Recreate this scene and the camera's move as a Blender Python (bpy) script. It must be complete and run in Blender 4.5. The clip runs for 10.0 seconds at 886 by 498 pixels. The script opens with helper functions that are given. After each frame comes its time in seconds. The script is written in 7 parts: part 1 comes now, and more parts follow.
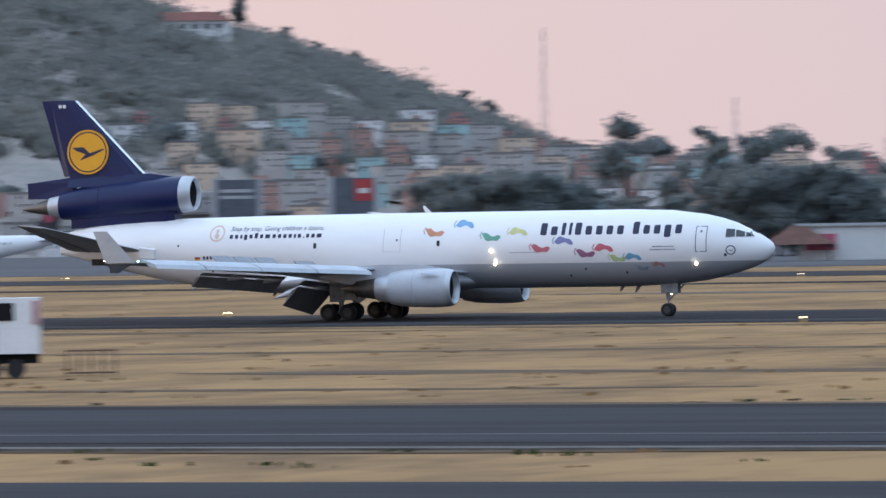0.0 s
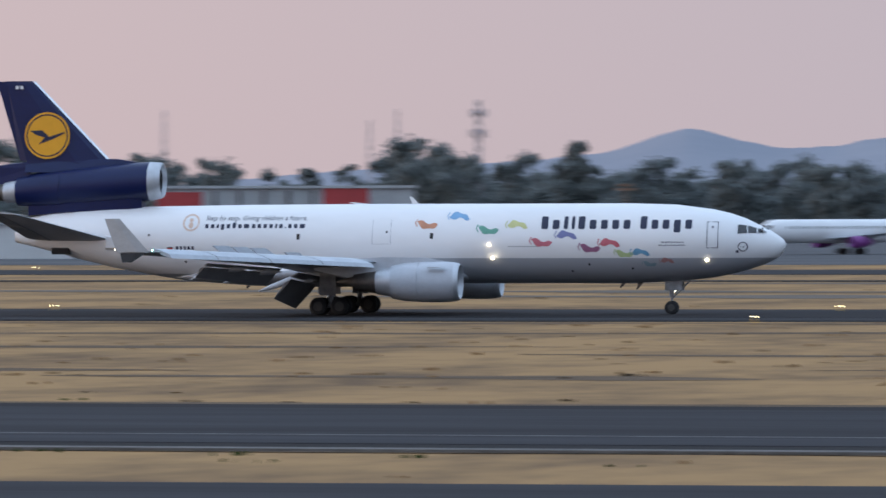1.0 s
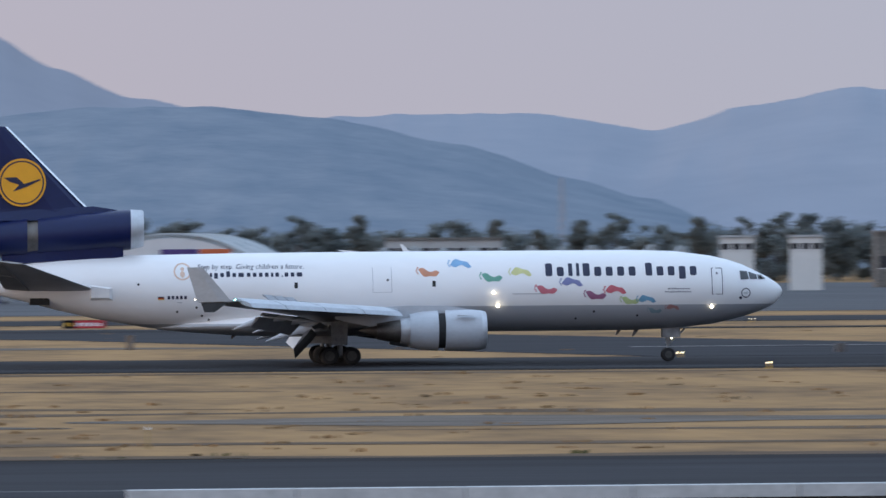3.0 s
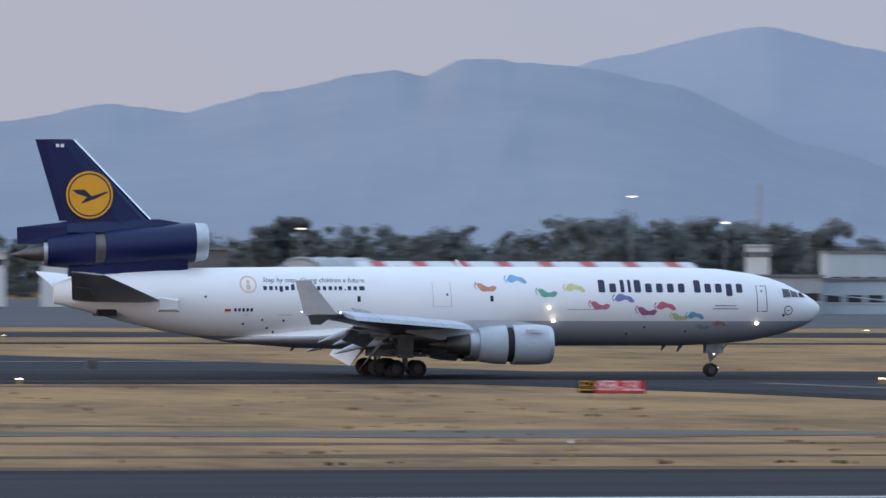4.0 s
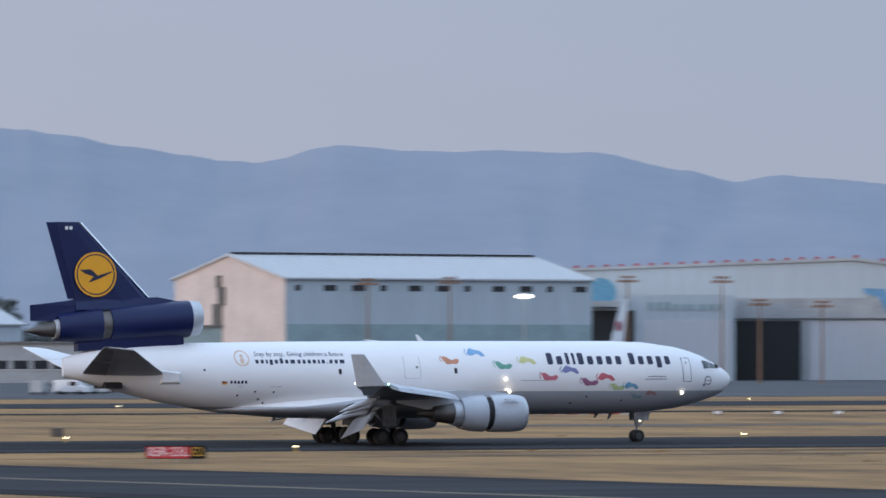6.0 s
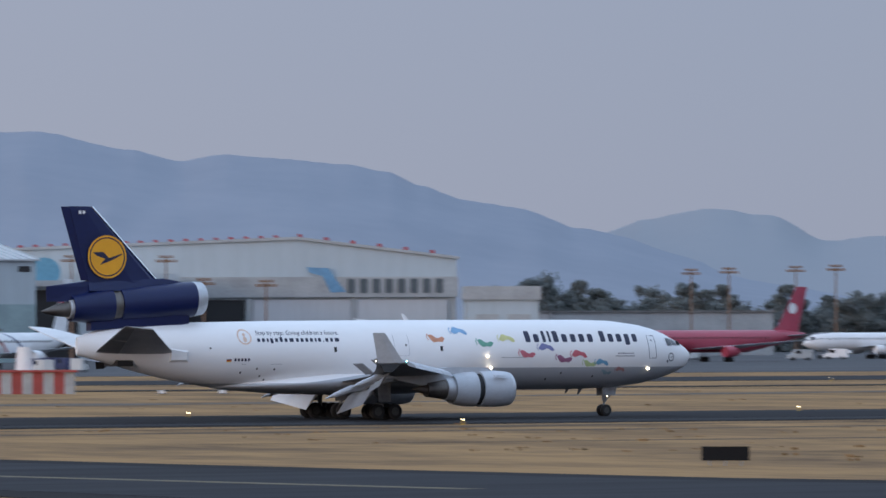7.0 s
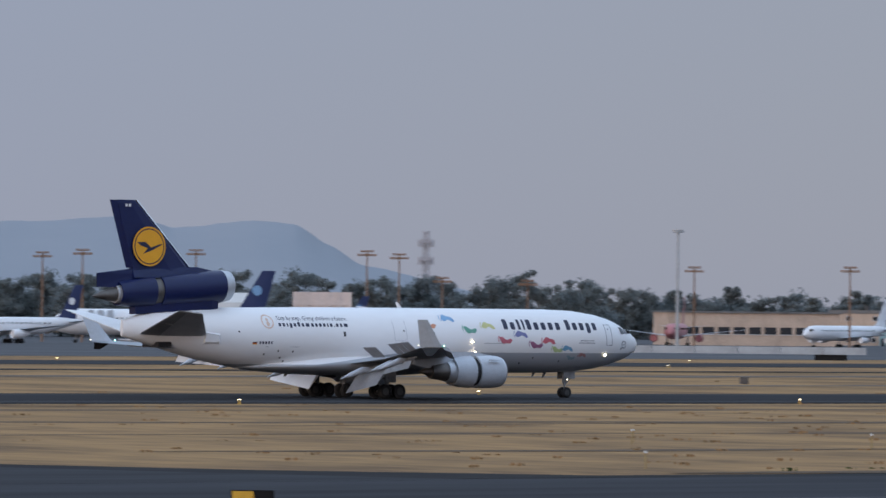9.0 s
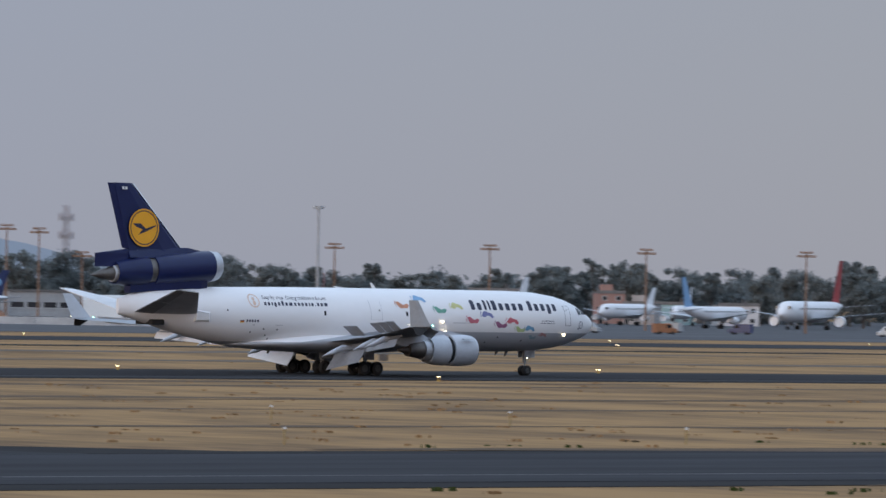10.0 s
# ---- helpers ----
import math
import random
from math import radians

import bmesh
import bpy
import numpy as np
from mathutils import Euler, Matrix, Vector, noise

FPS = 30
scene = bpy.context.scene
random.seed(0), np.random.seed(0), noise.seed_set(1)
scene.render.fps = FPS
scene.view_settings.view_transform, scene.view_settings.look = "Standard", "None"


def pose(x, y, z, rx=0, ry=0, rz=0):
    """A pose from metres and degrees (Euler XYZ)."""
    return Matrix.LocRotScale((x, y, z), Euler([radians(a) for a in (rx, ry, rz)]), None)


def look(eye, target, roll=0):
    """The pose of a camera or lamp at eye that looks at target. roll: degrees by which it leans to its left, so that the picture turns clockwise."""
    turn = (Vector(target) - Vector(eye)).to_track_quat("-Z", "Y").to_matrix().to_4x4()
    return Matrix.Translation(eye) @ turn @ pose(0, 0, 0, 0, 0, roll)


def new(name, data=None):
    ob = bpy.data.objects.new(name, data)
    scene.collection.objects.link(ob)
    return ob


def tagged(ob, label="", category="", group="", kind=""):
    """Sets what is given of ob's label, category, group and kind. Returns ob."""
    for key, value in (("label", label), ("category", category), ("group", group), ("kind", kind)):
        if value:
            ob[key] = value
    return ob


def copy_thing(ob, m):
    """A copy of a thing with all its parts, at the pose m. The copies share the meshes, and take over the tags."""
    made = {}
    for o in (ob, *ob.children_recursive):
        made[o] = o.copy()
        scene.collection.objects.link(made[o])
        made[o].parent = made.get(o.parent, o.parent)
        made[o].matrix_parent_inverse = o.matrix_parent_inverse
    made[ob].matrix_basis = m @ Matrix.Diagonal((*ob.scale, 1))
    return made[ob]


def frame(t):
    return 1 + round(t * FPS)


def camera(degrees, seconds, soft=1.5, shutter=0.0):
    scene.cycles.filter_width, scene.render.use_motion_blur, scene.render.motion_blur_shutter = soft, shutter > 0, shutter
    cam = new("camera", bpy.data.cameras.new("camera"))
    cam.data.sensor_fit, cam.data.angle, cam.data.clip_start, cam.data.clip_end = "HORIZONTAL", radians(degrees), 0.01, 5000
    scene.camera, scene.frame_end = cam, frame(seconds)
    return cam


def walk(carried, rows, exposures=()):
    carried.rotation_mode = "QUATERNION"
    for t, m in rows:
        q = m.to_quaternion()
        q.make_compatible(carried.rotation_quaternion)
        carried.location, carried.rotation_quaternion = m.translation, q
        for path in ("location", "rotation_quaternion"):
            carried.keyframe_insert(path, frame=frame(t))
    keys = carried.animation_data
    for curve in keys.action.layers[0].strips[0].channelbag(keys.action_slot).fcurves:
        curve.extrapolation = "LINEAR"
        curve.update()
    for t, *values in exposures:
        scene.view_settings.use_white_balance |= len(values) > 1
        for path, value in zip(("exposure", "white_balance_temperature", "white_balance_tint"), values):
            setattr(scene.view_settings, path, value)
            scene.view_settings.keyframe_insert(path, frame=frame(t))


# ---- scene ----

# ---- camera on a terrace, panning with the landing aircraft ----
EXPO = ((0.0, 0.32, 6500, 10), (0.4, 0.15, 6500, 10), (1.0, 0.04, 6500, 10), (2.0, 0.05, 6500, 10), (4.0, 0.06, 6450, 10), (5.5, 0.15, 6450, 10), (7.0, -0.10, 6450, 11), (7.5, -0.12, 6450, 11), (8.5, -0.15, 6600, 11), (9.0, -0.15, 6560, 11), (9.5, -0.14, 6580, 11), (10.0, -0.12, 6720, 11))
EYE = Vector((0.0, 0.0, 7.88))
RUNWAY_Y = 463.2  # the runway's centre line runs along x
cam = camera(7.972, 10.0, soft=1.5, shutter=0.3)


def aim(yaw, pitch, roll):
    """The pose at the terrace for a yaw to the right of +y, a pitch and a roll, in degrees."""
    a, b = radians(yaw), radians(pitch)
    way = Vector((math.sin(a) * math.cos(b), math.cos(a) * math.cos(b), math.sin(b)))
    return look(EYE, EYE + 100 * way, roll)


PAN = (
    (0.0, -18.952, -0.288, -0.924),
    (0.2, -17.346, -0.268, -0.699),
    (0.3, -16.576, -0.258, -0.633),
    (0.5, -14.965, -0.276, -0.508),
    (0.7, -13.344, -0.301, -0.241),
    (0.8, -12.513, -0.326, -0.171),
    (1.0, -10.741, -0.364, -0.123),
    (1.2, -8.792, -0.397, -0.017),
    (1.3, -7.904, -0.396, -0.014),
    (1.5, -6.292, -0.387, -0.095),
    (1.7, -4.703, -0.324, -0.096),
    (1.8, -3.914, -0.277, -0.076),
    (2.0, -2.357, -0.169, -0.159),
    (2.2, -0.820, -0.054, -0.358),
    (3.3, 7.422, 0.119, -0.187),
    (3.5, 8.753, 0.144, -0.032),
    (3.7, 10.050, 0.170, 0.155),
    (3.8, 10.700, 0.185, 0.198),
    (4.0, 12.031, 0.202, 0.192),
    (4.2, 13.425, 0.194, 0.167),
    (4.3, 14.119, 0.183, 0.127),
    (4.5, 15.545, 0.108, 0.092),
    (4.7, 17.009, -0.035, 0.158),
    (4.8, 17.732, -0.127, 0.170),
    (5.0, 19.145, -0.214, 0.105),
    (5.2, 20.456, -0.189, -0.039),
    (5.3, 20.791, -0.007, -0.070),
    (5.5, 21.631, 0.321, -0.019),
    (5.7, 22.731, 0.627, 0.022),
    (6.8, 28.736, 0.746, -0.120),
    (7.0, 29.525, 0.678, -0.135),
    (7.2, 30.554, 0.577, -0.261),
    (7.3, 31.091, 0.557, -0.295),
    (7.5, 32.128, 0.557, -0.251),
    (7.7, 33.122, 0.584, -0.085),
    (7.8, 33.628, 0.622, 0.033),
    (8.0, 34.436, 0.665, 0.196),
    (8.2, 34.788, 0.603, 0.266),
    (8.3, 35.081, 0.577, 0.290),
    (8.5, 35.695, 0.563, 0.349),
    (8.7, 36.331, 0.562, 0.405),
    (8.8, 36.658, 0.567, 0.473),
    (9.0, 37.283, 0.570, 0.610),
    (9.2, 37.880, 0.546, 0.560),
    (9.3, 38.198, 0.550, 0.569),
    (9.5, 38.865, 0.525, 0.732),
    (9.7, 39.598, 0.481, 0.884),
    (9.8, 39.905, 0.446, 0.945),
    (10.0, 40.526, 0.400, 1.056),
)
walk(cam, [(t, aim(y, p, r)) for t, y, p, r in PAN], EXPO)

# ---- dusk light: a hazy sky, rosy towards the set sun, and the last low sunlight ----
SUN_AZ, SUN_EL = -104.0, 7.0
world = bpy.data.worlds.new("dusk_sky")
scene.world = world
world.use_nodes = True
wn, wl = world.node_tree.nodes, world.node_tree.links
sky = wn.new("ShaderNodeTexSky")
sky.sky_type = "NISHITA"
sky.sun_disc = False
sky.sun_elevation = radians(SUN_EL)
sky.sun_rotation = radians(SUN_AZ)
sky.altitude = 2200
sky.dust_density = 3.0
wn["Background"].inputs["Strength"].default_value = 0.012
wl.new(sky.outputs[0], wn["Background"].inputs["Color"])
# the haze: colour by bearing along the horizon, brighter pale blue overhead
way, sep = wn.new("ShaderNodeTexCoord"), wn.new("ShaderNodeSeparateXYZ")
wl.new(way.outputs["Generated"], sep.inputs[0])
side = wn.new("ShaderNodeMapRange")
side.inputs["From Min"].default_value, side.inputs["From Max"].default_value = -1.0, 1.0
wl.new(sep.outputs["X"], side.inputs["Value"])
haze = wn.new("ShaderNodeValToRGB")
stops = haze.color_ramp.elements
stops[0].position, stops[0].color = 0.0, (0.95, 0.60, 0.48, 1)
stops[1].position, stops[1].color = 1.0, (0.30, 0.312, 0.375, 1)
for p, c in ((0.32, (0.60, 0.452, 0.468)), (0.5, (0.425, 0.392, 0.478)), (0.63, (0.36, 0.387, 0.50)), (0.77, (0.288, 0.330, 0.458)), (0.85, (0.298, 0.324, 0.412))):
    e = stops.new(p)
    e.color = (*c, 1)
wl.new(side.outputs[0], haze.inputs["Fac"])
high = wn.new("ShaderNodeMapRange")
high.interpolation_type = "SMOOTHSTEP"
high.inputs["From Min"].default_value, high.inputs["From Max"].default_value = 0.03, 0.55
wl.new(sep.outputs["Z"], high.inputs["Value"])
dome = wn.new("ShaderNodeMix")
dome.data_type = "RGBA"
wl.new(high.outputs[0], dome.inputs["Factor"])
wl.new(haze.outputs["Color"], dome.inputs["A"])
dome.inputs["B"].default_value = (0.76, 1.01, 1.39, 1)
veil, both = wn.new("ShaderNodeBackground"), wn.new("ShaderNodeAddShader")
wl.new(dome.outputs["Result"], veil.inputs["Color"])
veil.inputs["Strength"].default_value = 1.0
wl.new(wn["Background"].outputs[0], both.inputs[0])
wl.new(veil.outputs[0], both.inputs[1])
wl.new(both.outputs[0], wn["World Output"].inputs["Surface"])
sun = new("sun", bpy.data.lights.new("sun", "SUN"))
sun.data.energy = 0.9
sun.data.angle = radians(14)
sun.data.color = (1.0, 0.87, 0.77)
sa, se = radians(SUN_AZ), radians(SUN_EL)
sun.matrix_world = look((0, 0, 60), (-math.sin(sa) * math.cos(se) * 10, -math.cos(sa) * math.cos(se) * 10, 60 - math.sin(se) * 10))


# ---- materials ----
def mat(name, colour, rough=0.6, metal=0.0, vary=0.12, size=1.0, bump=0.0, stretch=(1, 1, 1), second=None, spec=0.5, fine=8.0, coat=0.0, span=(0.5, 1.0)):
    """A surface with broad stains and fine grain of real-world size (metres), and relief."""
    m = bpy.data.materials.new(name)
    m.use_nodes = True
    n, l = m.node_tree.nodes, m.node_tree.links
    bs = n["Principled BSDF"]
    bs.inputs["Roughness"].default_value, bs.inputs["Metallic"].default_value = rough, metal
    bs.inputs["Specular IOR Level"].default_value = spec
    bs.inputs["Coat Weight"].default_value = coat
    co, mp = n.new("ShaderNodeTexCoord"), n.new("ShaderNodeMapping")
    mp.inputs["Scale"].default_value = [1 / (size * s) for s in stretch]
    l.new(co.outputs["Object"], mp.inputs["Vector"])
    broad, grain = n.new("ShaderNodeTexNoise"), n.new("ShaderNodeTexNoise")
    broad.inputs["Scale"].default_value, broad.inputs["Detail"].default_value = 1.0, 5
    grain.inputs["Scale"].default_value, grain.inputs["Detail"].default_value = fine, 4
    for t in (broad, grain):
        l.new(mp.outputs[0], t.inputs["Vector"])
    mix = n.new("ShaderNodeMix")
    mix.data_type = "RGBA"
    c2 = second or [c * (1 - 2.2 * vary) for c in colour]
    mix.inputs["A"].default_value, mix.inputs["B"].default_value = (*colour, 1), (*c2, 1)
    add = n.new("ShaderNodeMath")
    add.operation = "ADD"
    l.new(broad.outputs[0], add.inputs[0])
    half = n.new("ShaderNodeMath")
    half.operation = "MULTIPLY"
    half.inputs[1].default_value = 0.5
    l.new(grain.outputs[0], half.inputs[0])
    l.new(half.outputs[0], add.inputs[1])
    ramp = n.new("ShaderNodeMapRange")
    ramp.inputs["From Min"].default_value, ramp.inputs["From Max"].default_value = span
    l.new(add.outputs[0], ramp.inputs["Value"])
    l.new(ramp.outputs[0], mix.inputs["Factor"])
    l.new(mix.outputs["Result"], bs.inputs["Base Color"])
    if bump:
        b = n.new("ShaderNodeBump")
        b.inputs["Strength"].default_value, b.inputs["Distance"].default_value = 0.6, bump
        l.new(grain.outputs[0], b.inputs["Height"])
        l.new(b.outputs[0], bs.inputs["Normal"])
    return m


def glow(name, colour, strength):
    m = bpy.data.materials.new(name)
    m.use_nodes = True
    bs = m.node_tree.nodes["Principled BSDF"]
    bs.inputs["Base Color"].default_value = (*colour, 1)
    bs.inputs["Emission Color"].default_value = (*colour, 1)
    bs.inputs["Emission Strength"].default_value = strength
    return m


M_GRASS = mat("dry_grass", (0.345, 0.206, 0.095), 0.95, vary=0.2, size=34, bump=0.06, stretch=(0.4, 1, 1), second=(0.148, 0.093, 0.054), spec=0.05, fine=6, span=(0.62, 0.98))
M_STRAW = mat("straw", (0.33, 0.21, 0.11), 0.95, vary=0.2, size=2, spec=0.05)
M_RUT = mat("bare_dark_earth", (0.175, 0.122, 0.082), 0.95, vary=0.25, size=1.2, stretch=(8, 1, 1), spec=0.05)
M_DIRT = mat("grey_dirt", (0.20, 0.165, 0.135), 0.95, vary=0.25, size=2, stretch=(8, 1, 1), spec=0.05)
M_ASPHALT = mat("runway_asphalt", (0.036, 0.036, 0.039), 0.95, size=8, vary=0.2, stretch=(9, 1, 1), spec=0.12, fine=9)
M_RUBBER = mat("tyre_worn_asphalt", (0.022, 0.022, 0.024), 0.95, size=8, vary=0.2, stretch=(14, 1, 1), spec=0.12, fine=9)
M_TAXI = mat("taxiway_asphalt", (0.040, 0.041, 0.046), 0.95, size=7, vary=0.26, stretch=(9, 1, 1), spec=0.12, fine=9)
M_SHOULDER = mat("shoulder_asphalt", (0.026, 0.025, 0.025), 0.95, size=5, vary=0.2, stretch=(6, 1, 1), spec=0.1)
M_APRON = mat("apron_concrete", (0.11, 0.11, 0.115), 0.95, size=18, vary=0.18, stretch=(3, 1, 1), spec=0.12)
M_PAINT = mat("worn_white_marking", (0.085, 0.085, 0.085), 0.8, size=2, vary=0.25)
M_HOLD = mat("worn_hold_line", (0.28, 0.27, 0.26), 0.9, size=2, vary=0.3)
M_PAINTY = mat("worn_yellow_marking", (0.14, 0.11, 0.05), 0.8, size=2, vary=0.25)
M_CONC = mat("stained_concrete", (0.20, 0.19, 0.175), 0.9, size=0.9, vary=0.35, bump=0.02, stretch=(1, 1, 0.5), second=(0.06, 0.057, 0.052))
M_KERB = mat("weathered_kerb", (0.14, 0.13, 0.12), 0.9, size=1.5, vary=0.3, stretch=(4, 1, 1))
M_COPING = mat("white_coping", (0.55, 0.55, 0.54), 0.8, size=1.2, vary=0.15)


# ---- mesh helpers ----
def part(name, bm, material, parent=None, label="", smooth=False):
    """Links a bmesh as one mesh object, under a thing or part if given."""
    me = bpy.data.meshes.new(name)
    bm.to_mesh(me)
    bm.free()
    for m in material if isinstance(material, (list, tuple)) else [material]:
        me.materials.append(m)
    if smooth:
        me.shade_smooth()
        me.set_sharp_from_angle(angle=radians(40))
    ob = new(name, me)
    if parent:
        ob.parent = parent
    if label:
        ob["label"] = label
    return ob


def thing(name, label, category, group="", m=None):
    ob = new(name)
    ob.empty_display_size = 0.5
    tagged(ob, label, category, group)
    if m is not None:
        ob.matrix_basis = m
    return ob


def box(bm, x0, x1, y0, y1, z0, z1, m=None):
    vs = [bm.verts.new((x, y, z)) for z in (z0, z1) for x, y in ((x0, y0), (x1, y0), (x1, y1), (x0, y1))]
    for f in ((3, 2, 1, 0), (4, 5, 6, 7), (0, 1, 5, 4), (1, 2, 6, 5), (2, 3, 7, 6), (3, 0, 4, 7)):
        bm.faces.new([vs[i] for i in f])
    if m is not None:
        bmesh.ops.transform(bm, matrix=m, verts=vs)
    return vs


def solid(*boxes):
    bm = bmesh.new()
    for b in boxes:
        box(bm, *b)
    return bm


def rings(bm, rows, close=True, cap=True):
    """Skins rows of points, each of the same count."""
    vs = [[bm.verts.new(p) for p in r] for r in rows]
    n = len(vs[0])
    for a, b in zip(vs, vs[1:]):
        for i in range(n if close else n - 1):
            j = (i + 1) % n
            bm.faces.new((a[i], a[j], b[j], b[i]))
    if cap and close:
        bm.faces.new(vs[0][::-1])
        bm.faces.new(vs[-1])
    return vs


def tube(bm, p, q, r0, r1=None, n=12, cap=True):
    """A round bar from p to q."""
    p, q = Vector(p), Vector(q)
    r1 = r0 if r1 is None else r1
    t = (q - p).to_track_quat("Z", "Y").to_matrix()
    ring = lambda c, r: [c + t @ Vector((r * math.cos(a), r * math.sin(a), 0)) for a in (2 * math.pi * i / n for i in range(n))]
    rings(bm, [ring(p, r0), ring(q, r1)], cap=cap)


def lathe(bm, profile, n=32, axis=lambda u: (u, 0, 0)):
    """Turns (u, r) along x; axis(u) gives the centre there."""
    rows = []
    for u, r in profile:
        c = axis(u)
        rows.append([(c[0], c[1] + r * math.cos(2 * math.pi * i / n), c[2] + r * math.sin(2 * math.pi * i / n)) for i in range(n)])
    rings(bm, rows, cap=False)


def slab(bm, outline, y0, y1):
    """A plate from an outline of (x, z), between y0 and y1."""
    rings(bm, [[(x, y0, z) for x, z in outline], [(x, y1, z) for x, z in outline]])


def sheet(name, outline, z, material, label, category=""):
    """A flat piece of ground from a plan outline."""
    bm = bmesh.new()
    rings(bm, [[(x, y, z - 0.3) for x, y in outline], [(x, y, z) for x, y in outline]])
    bmesh.ops.recalc_face_normals(bm, faces=bm.faces)
    return tagged(part(name, bm, material), label, category or name, kind="structure")


# ---- ground, runway and taxiways ----
bm = bmesh.new()
xs, ys = [-4800, -2500, -1200, -600, -300, 0, 300, 600, 1200, 2500, 4800], [-400, 0, 120, 300, 500, 800, 1200, 1800, 3000, 4900]
vs = [[bm.verts.new((x, y, 0)) for x in xs] for y in ys]
for a, b in zip(vs, vs[1:]):
    for i in range(len(xs) - 1):
        bm.faces.new((a[i], a[i + 1], b[i + 1], b[i]))
tagged(part("ground", bm, M_GRASS), "dry straw-coloured airfield grass with darker streaks", "grass", kind="structure")
W2 = 2600
SLANT = -0.034  # the near taxiway's run against the runway


def lane(y0, y1, x0=-W2, x1=W2):
    """The plan of a strip of the near taxiway, between two offsets."""
    return [(x0, y0 + SLANT * x0), (x1, y0 + SLANT * x1), (x1, y1 + SLANT * x1), (x0, y1 + SLANT * x0)]


sheet("runway", [(-W2, 435), (W2, 435), (W2, 488), (-W2, 488)], 0.03, M_SHOULDER, "dark asphalt runway shoulder in dry grass", "runway")
sheet("runway", [(-W2, 439), (W2, 439), (W2, 484), (-W2, 484)], 0.05, M_ASPHALT, "worn dark asphalt runway", "runway")
sheet("runway", [(-W2, 449), (W2, 449), (W2, 477), (-W2, 477)], 0.062, M_RUBBER, "tyre-blackened middle of the asphalt runway", "runway")
sheet("taxiway", lane(201, 248), 0.03, M_SHOULDER, "dark taxiway shoulder along the grass", "taxiway")
sheet("taxiway", lane(206.5, 243), 0.05, M_TAXI, "grey asphalt taxiway with faded centre line", "taxiway")
sheet("taxiway", [(92, 441), (104, 405), (111, 365), (116, 330), (121, 300), (126, 270), (126, 240), (196, 238), (182, 254), (172, 274), (166, 304), (160, 340), (153, 365), (144, 401), (132, 441)], 0.04, M_SHOULDER, "curved dark asphalt taxiway exit joining the runway", "taxiway")
sheet("taxiway", [(97, 441), (109, 405), (116, 365), (121, 330), (126, 300), (131, 270), (133, 236), (182, 236), (168, 270), (161, 304), (155, 340), (148, 365), (139, 401), (127, 441)], 0.055, M_TAXI, "curved asphalt taxiway exit joining the runway", "taxiway")
sheet("taxiway", [(62, 487), (112, 487), (90, 560), (60, 640), (30, 700), (-30, 700), (20, 610)], 0.04, M_TAXI, "slanting asphalt exit beyond the runway", "taxiway")
sheet("runway_2", [(-W2, 742), (W2, 742), (W2, 800), (-W2, 800)], 0.05, M_ASPHALT, "second asphalt runway beyond the grass", "runway")
sheet("taxiway", [(-W2, 672), (W2, 672), (W2, 684), (-W2, 684)], 0.05, M_SHOULDER, "narrow dark service road in the grass", "road")
sheet("apron", [(-W2, 870), (W2, 870), (W2, 1700), (-W2, 1700)], 0.05, M_APRON, "wide grey concrete apron", "apron")
sheet("road", [(-W2, 60), (W2, 60), (W2, 178), (-W2, 178)], 0.04, M_TAXI, "grey asphalt service road", "road")
for y in (214.0,):
    sheet("marking", lane(y, y + 0.6), 0.058, M_PAINT, "faded pale taxiway line", "marking")
sheet("kerb", lane(199.8, 201.2, -W2, 6), 0.12, M_KERB, "pale concrete drain edge beside the taxiway", "kerb")

# bare tracks and scars in the grass: long wavering strips
rg = random.Random(4)
LIFTS = []


def track(x0, x1, y0, y1, wide, material, label):
    """A wavering strip of bare ground from (x0, y0) to (x1, y1) with ragged, tapering ends."""
    bm = bmesh.new()
    n = max(8, int(abs(x1 - x0) / 3))
    seed = rg.uniform(0, 50)
    LIFTS.append(0.008 + 0.0007 * len(LIFTS))
    lift = LIFTS[-1]
    rows = []
    for i in range(n + 1):
        t = i / n
        x, y = x0 + (x1 - x0) * t, y0 + (y1 - y0) * t + 3.0 * noise.noise((x0 + (x1 - x0) * t / 28, seed, 0))
        w = wide * 1.3 * (0.2 + min(1, 5 * t, 5 * (1 - t))) * (0.85 + 0.9 * noise.noise((i * 0.16, seed, 3)))
        rows.append([(x, y - w / 2, lift), (x, y + w / 2, lift)])
    rings(bm, rows, close=False)
    bmesh.ops.recalc_face_normals(bm, faces=bm.faces)
    return tagged(part("track", bm, material), label, "track", kind="structure")


for x0, x1, y0, y1, w in ((150, 420, 412, 404, 4.0), (190, 440, 372, 345, 3.2), (205, 430, 330, 318, 2.4), (60, 92, 300, 303, 2.6), (20, 88, 288, 284, 3.4), (-10, 60, 322, 318, 4.0), (-110, -20, 392, 398, 4.0), (-150, -60, 352, 356, 3.4), (-60, 20, 338, 330, 3.0), (-120, -70, 306, 303, 5.0), (-75, -40, 292, 290, 4.0), (-40, -5, 305, 309, 2.6), (-15, 25, 376, 372, 3.0), (-170, -80, 270, 276, 2.6), (-30, 86, 268, 264, 2.2), (200, 300, 288, 282, 2.2), (180, 420, 425, 423, 3.0), (250, 470, 352, 372, 2.0), (-240, -140, 420, 416, 4.0), (-200, 90, 428, 427, 3.2)):
    track(x0, x1, y0, y1, w, M_RUT, "dark bare track worn through dry grass")
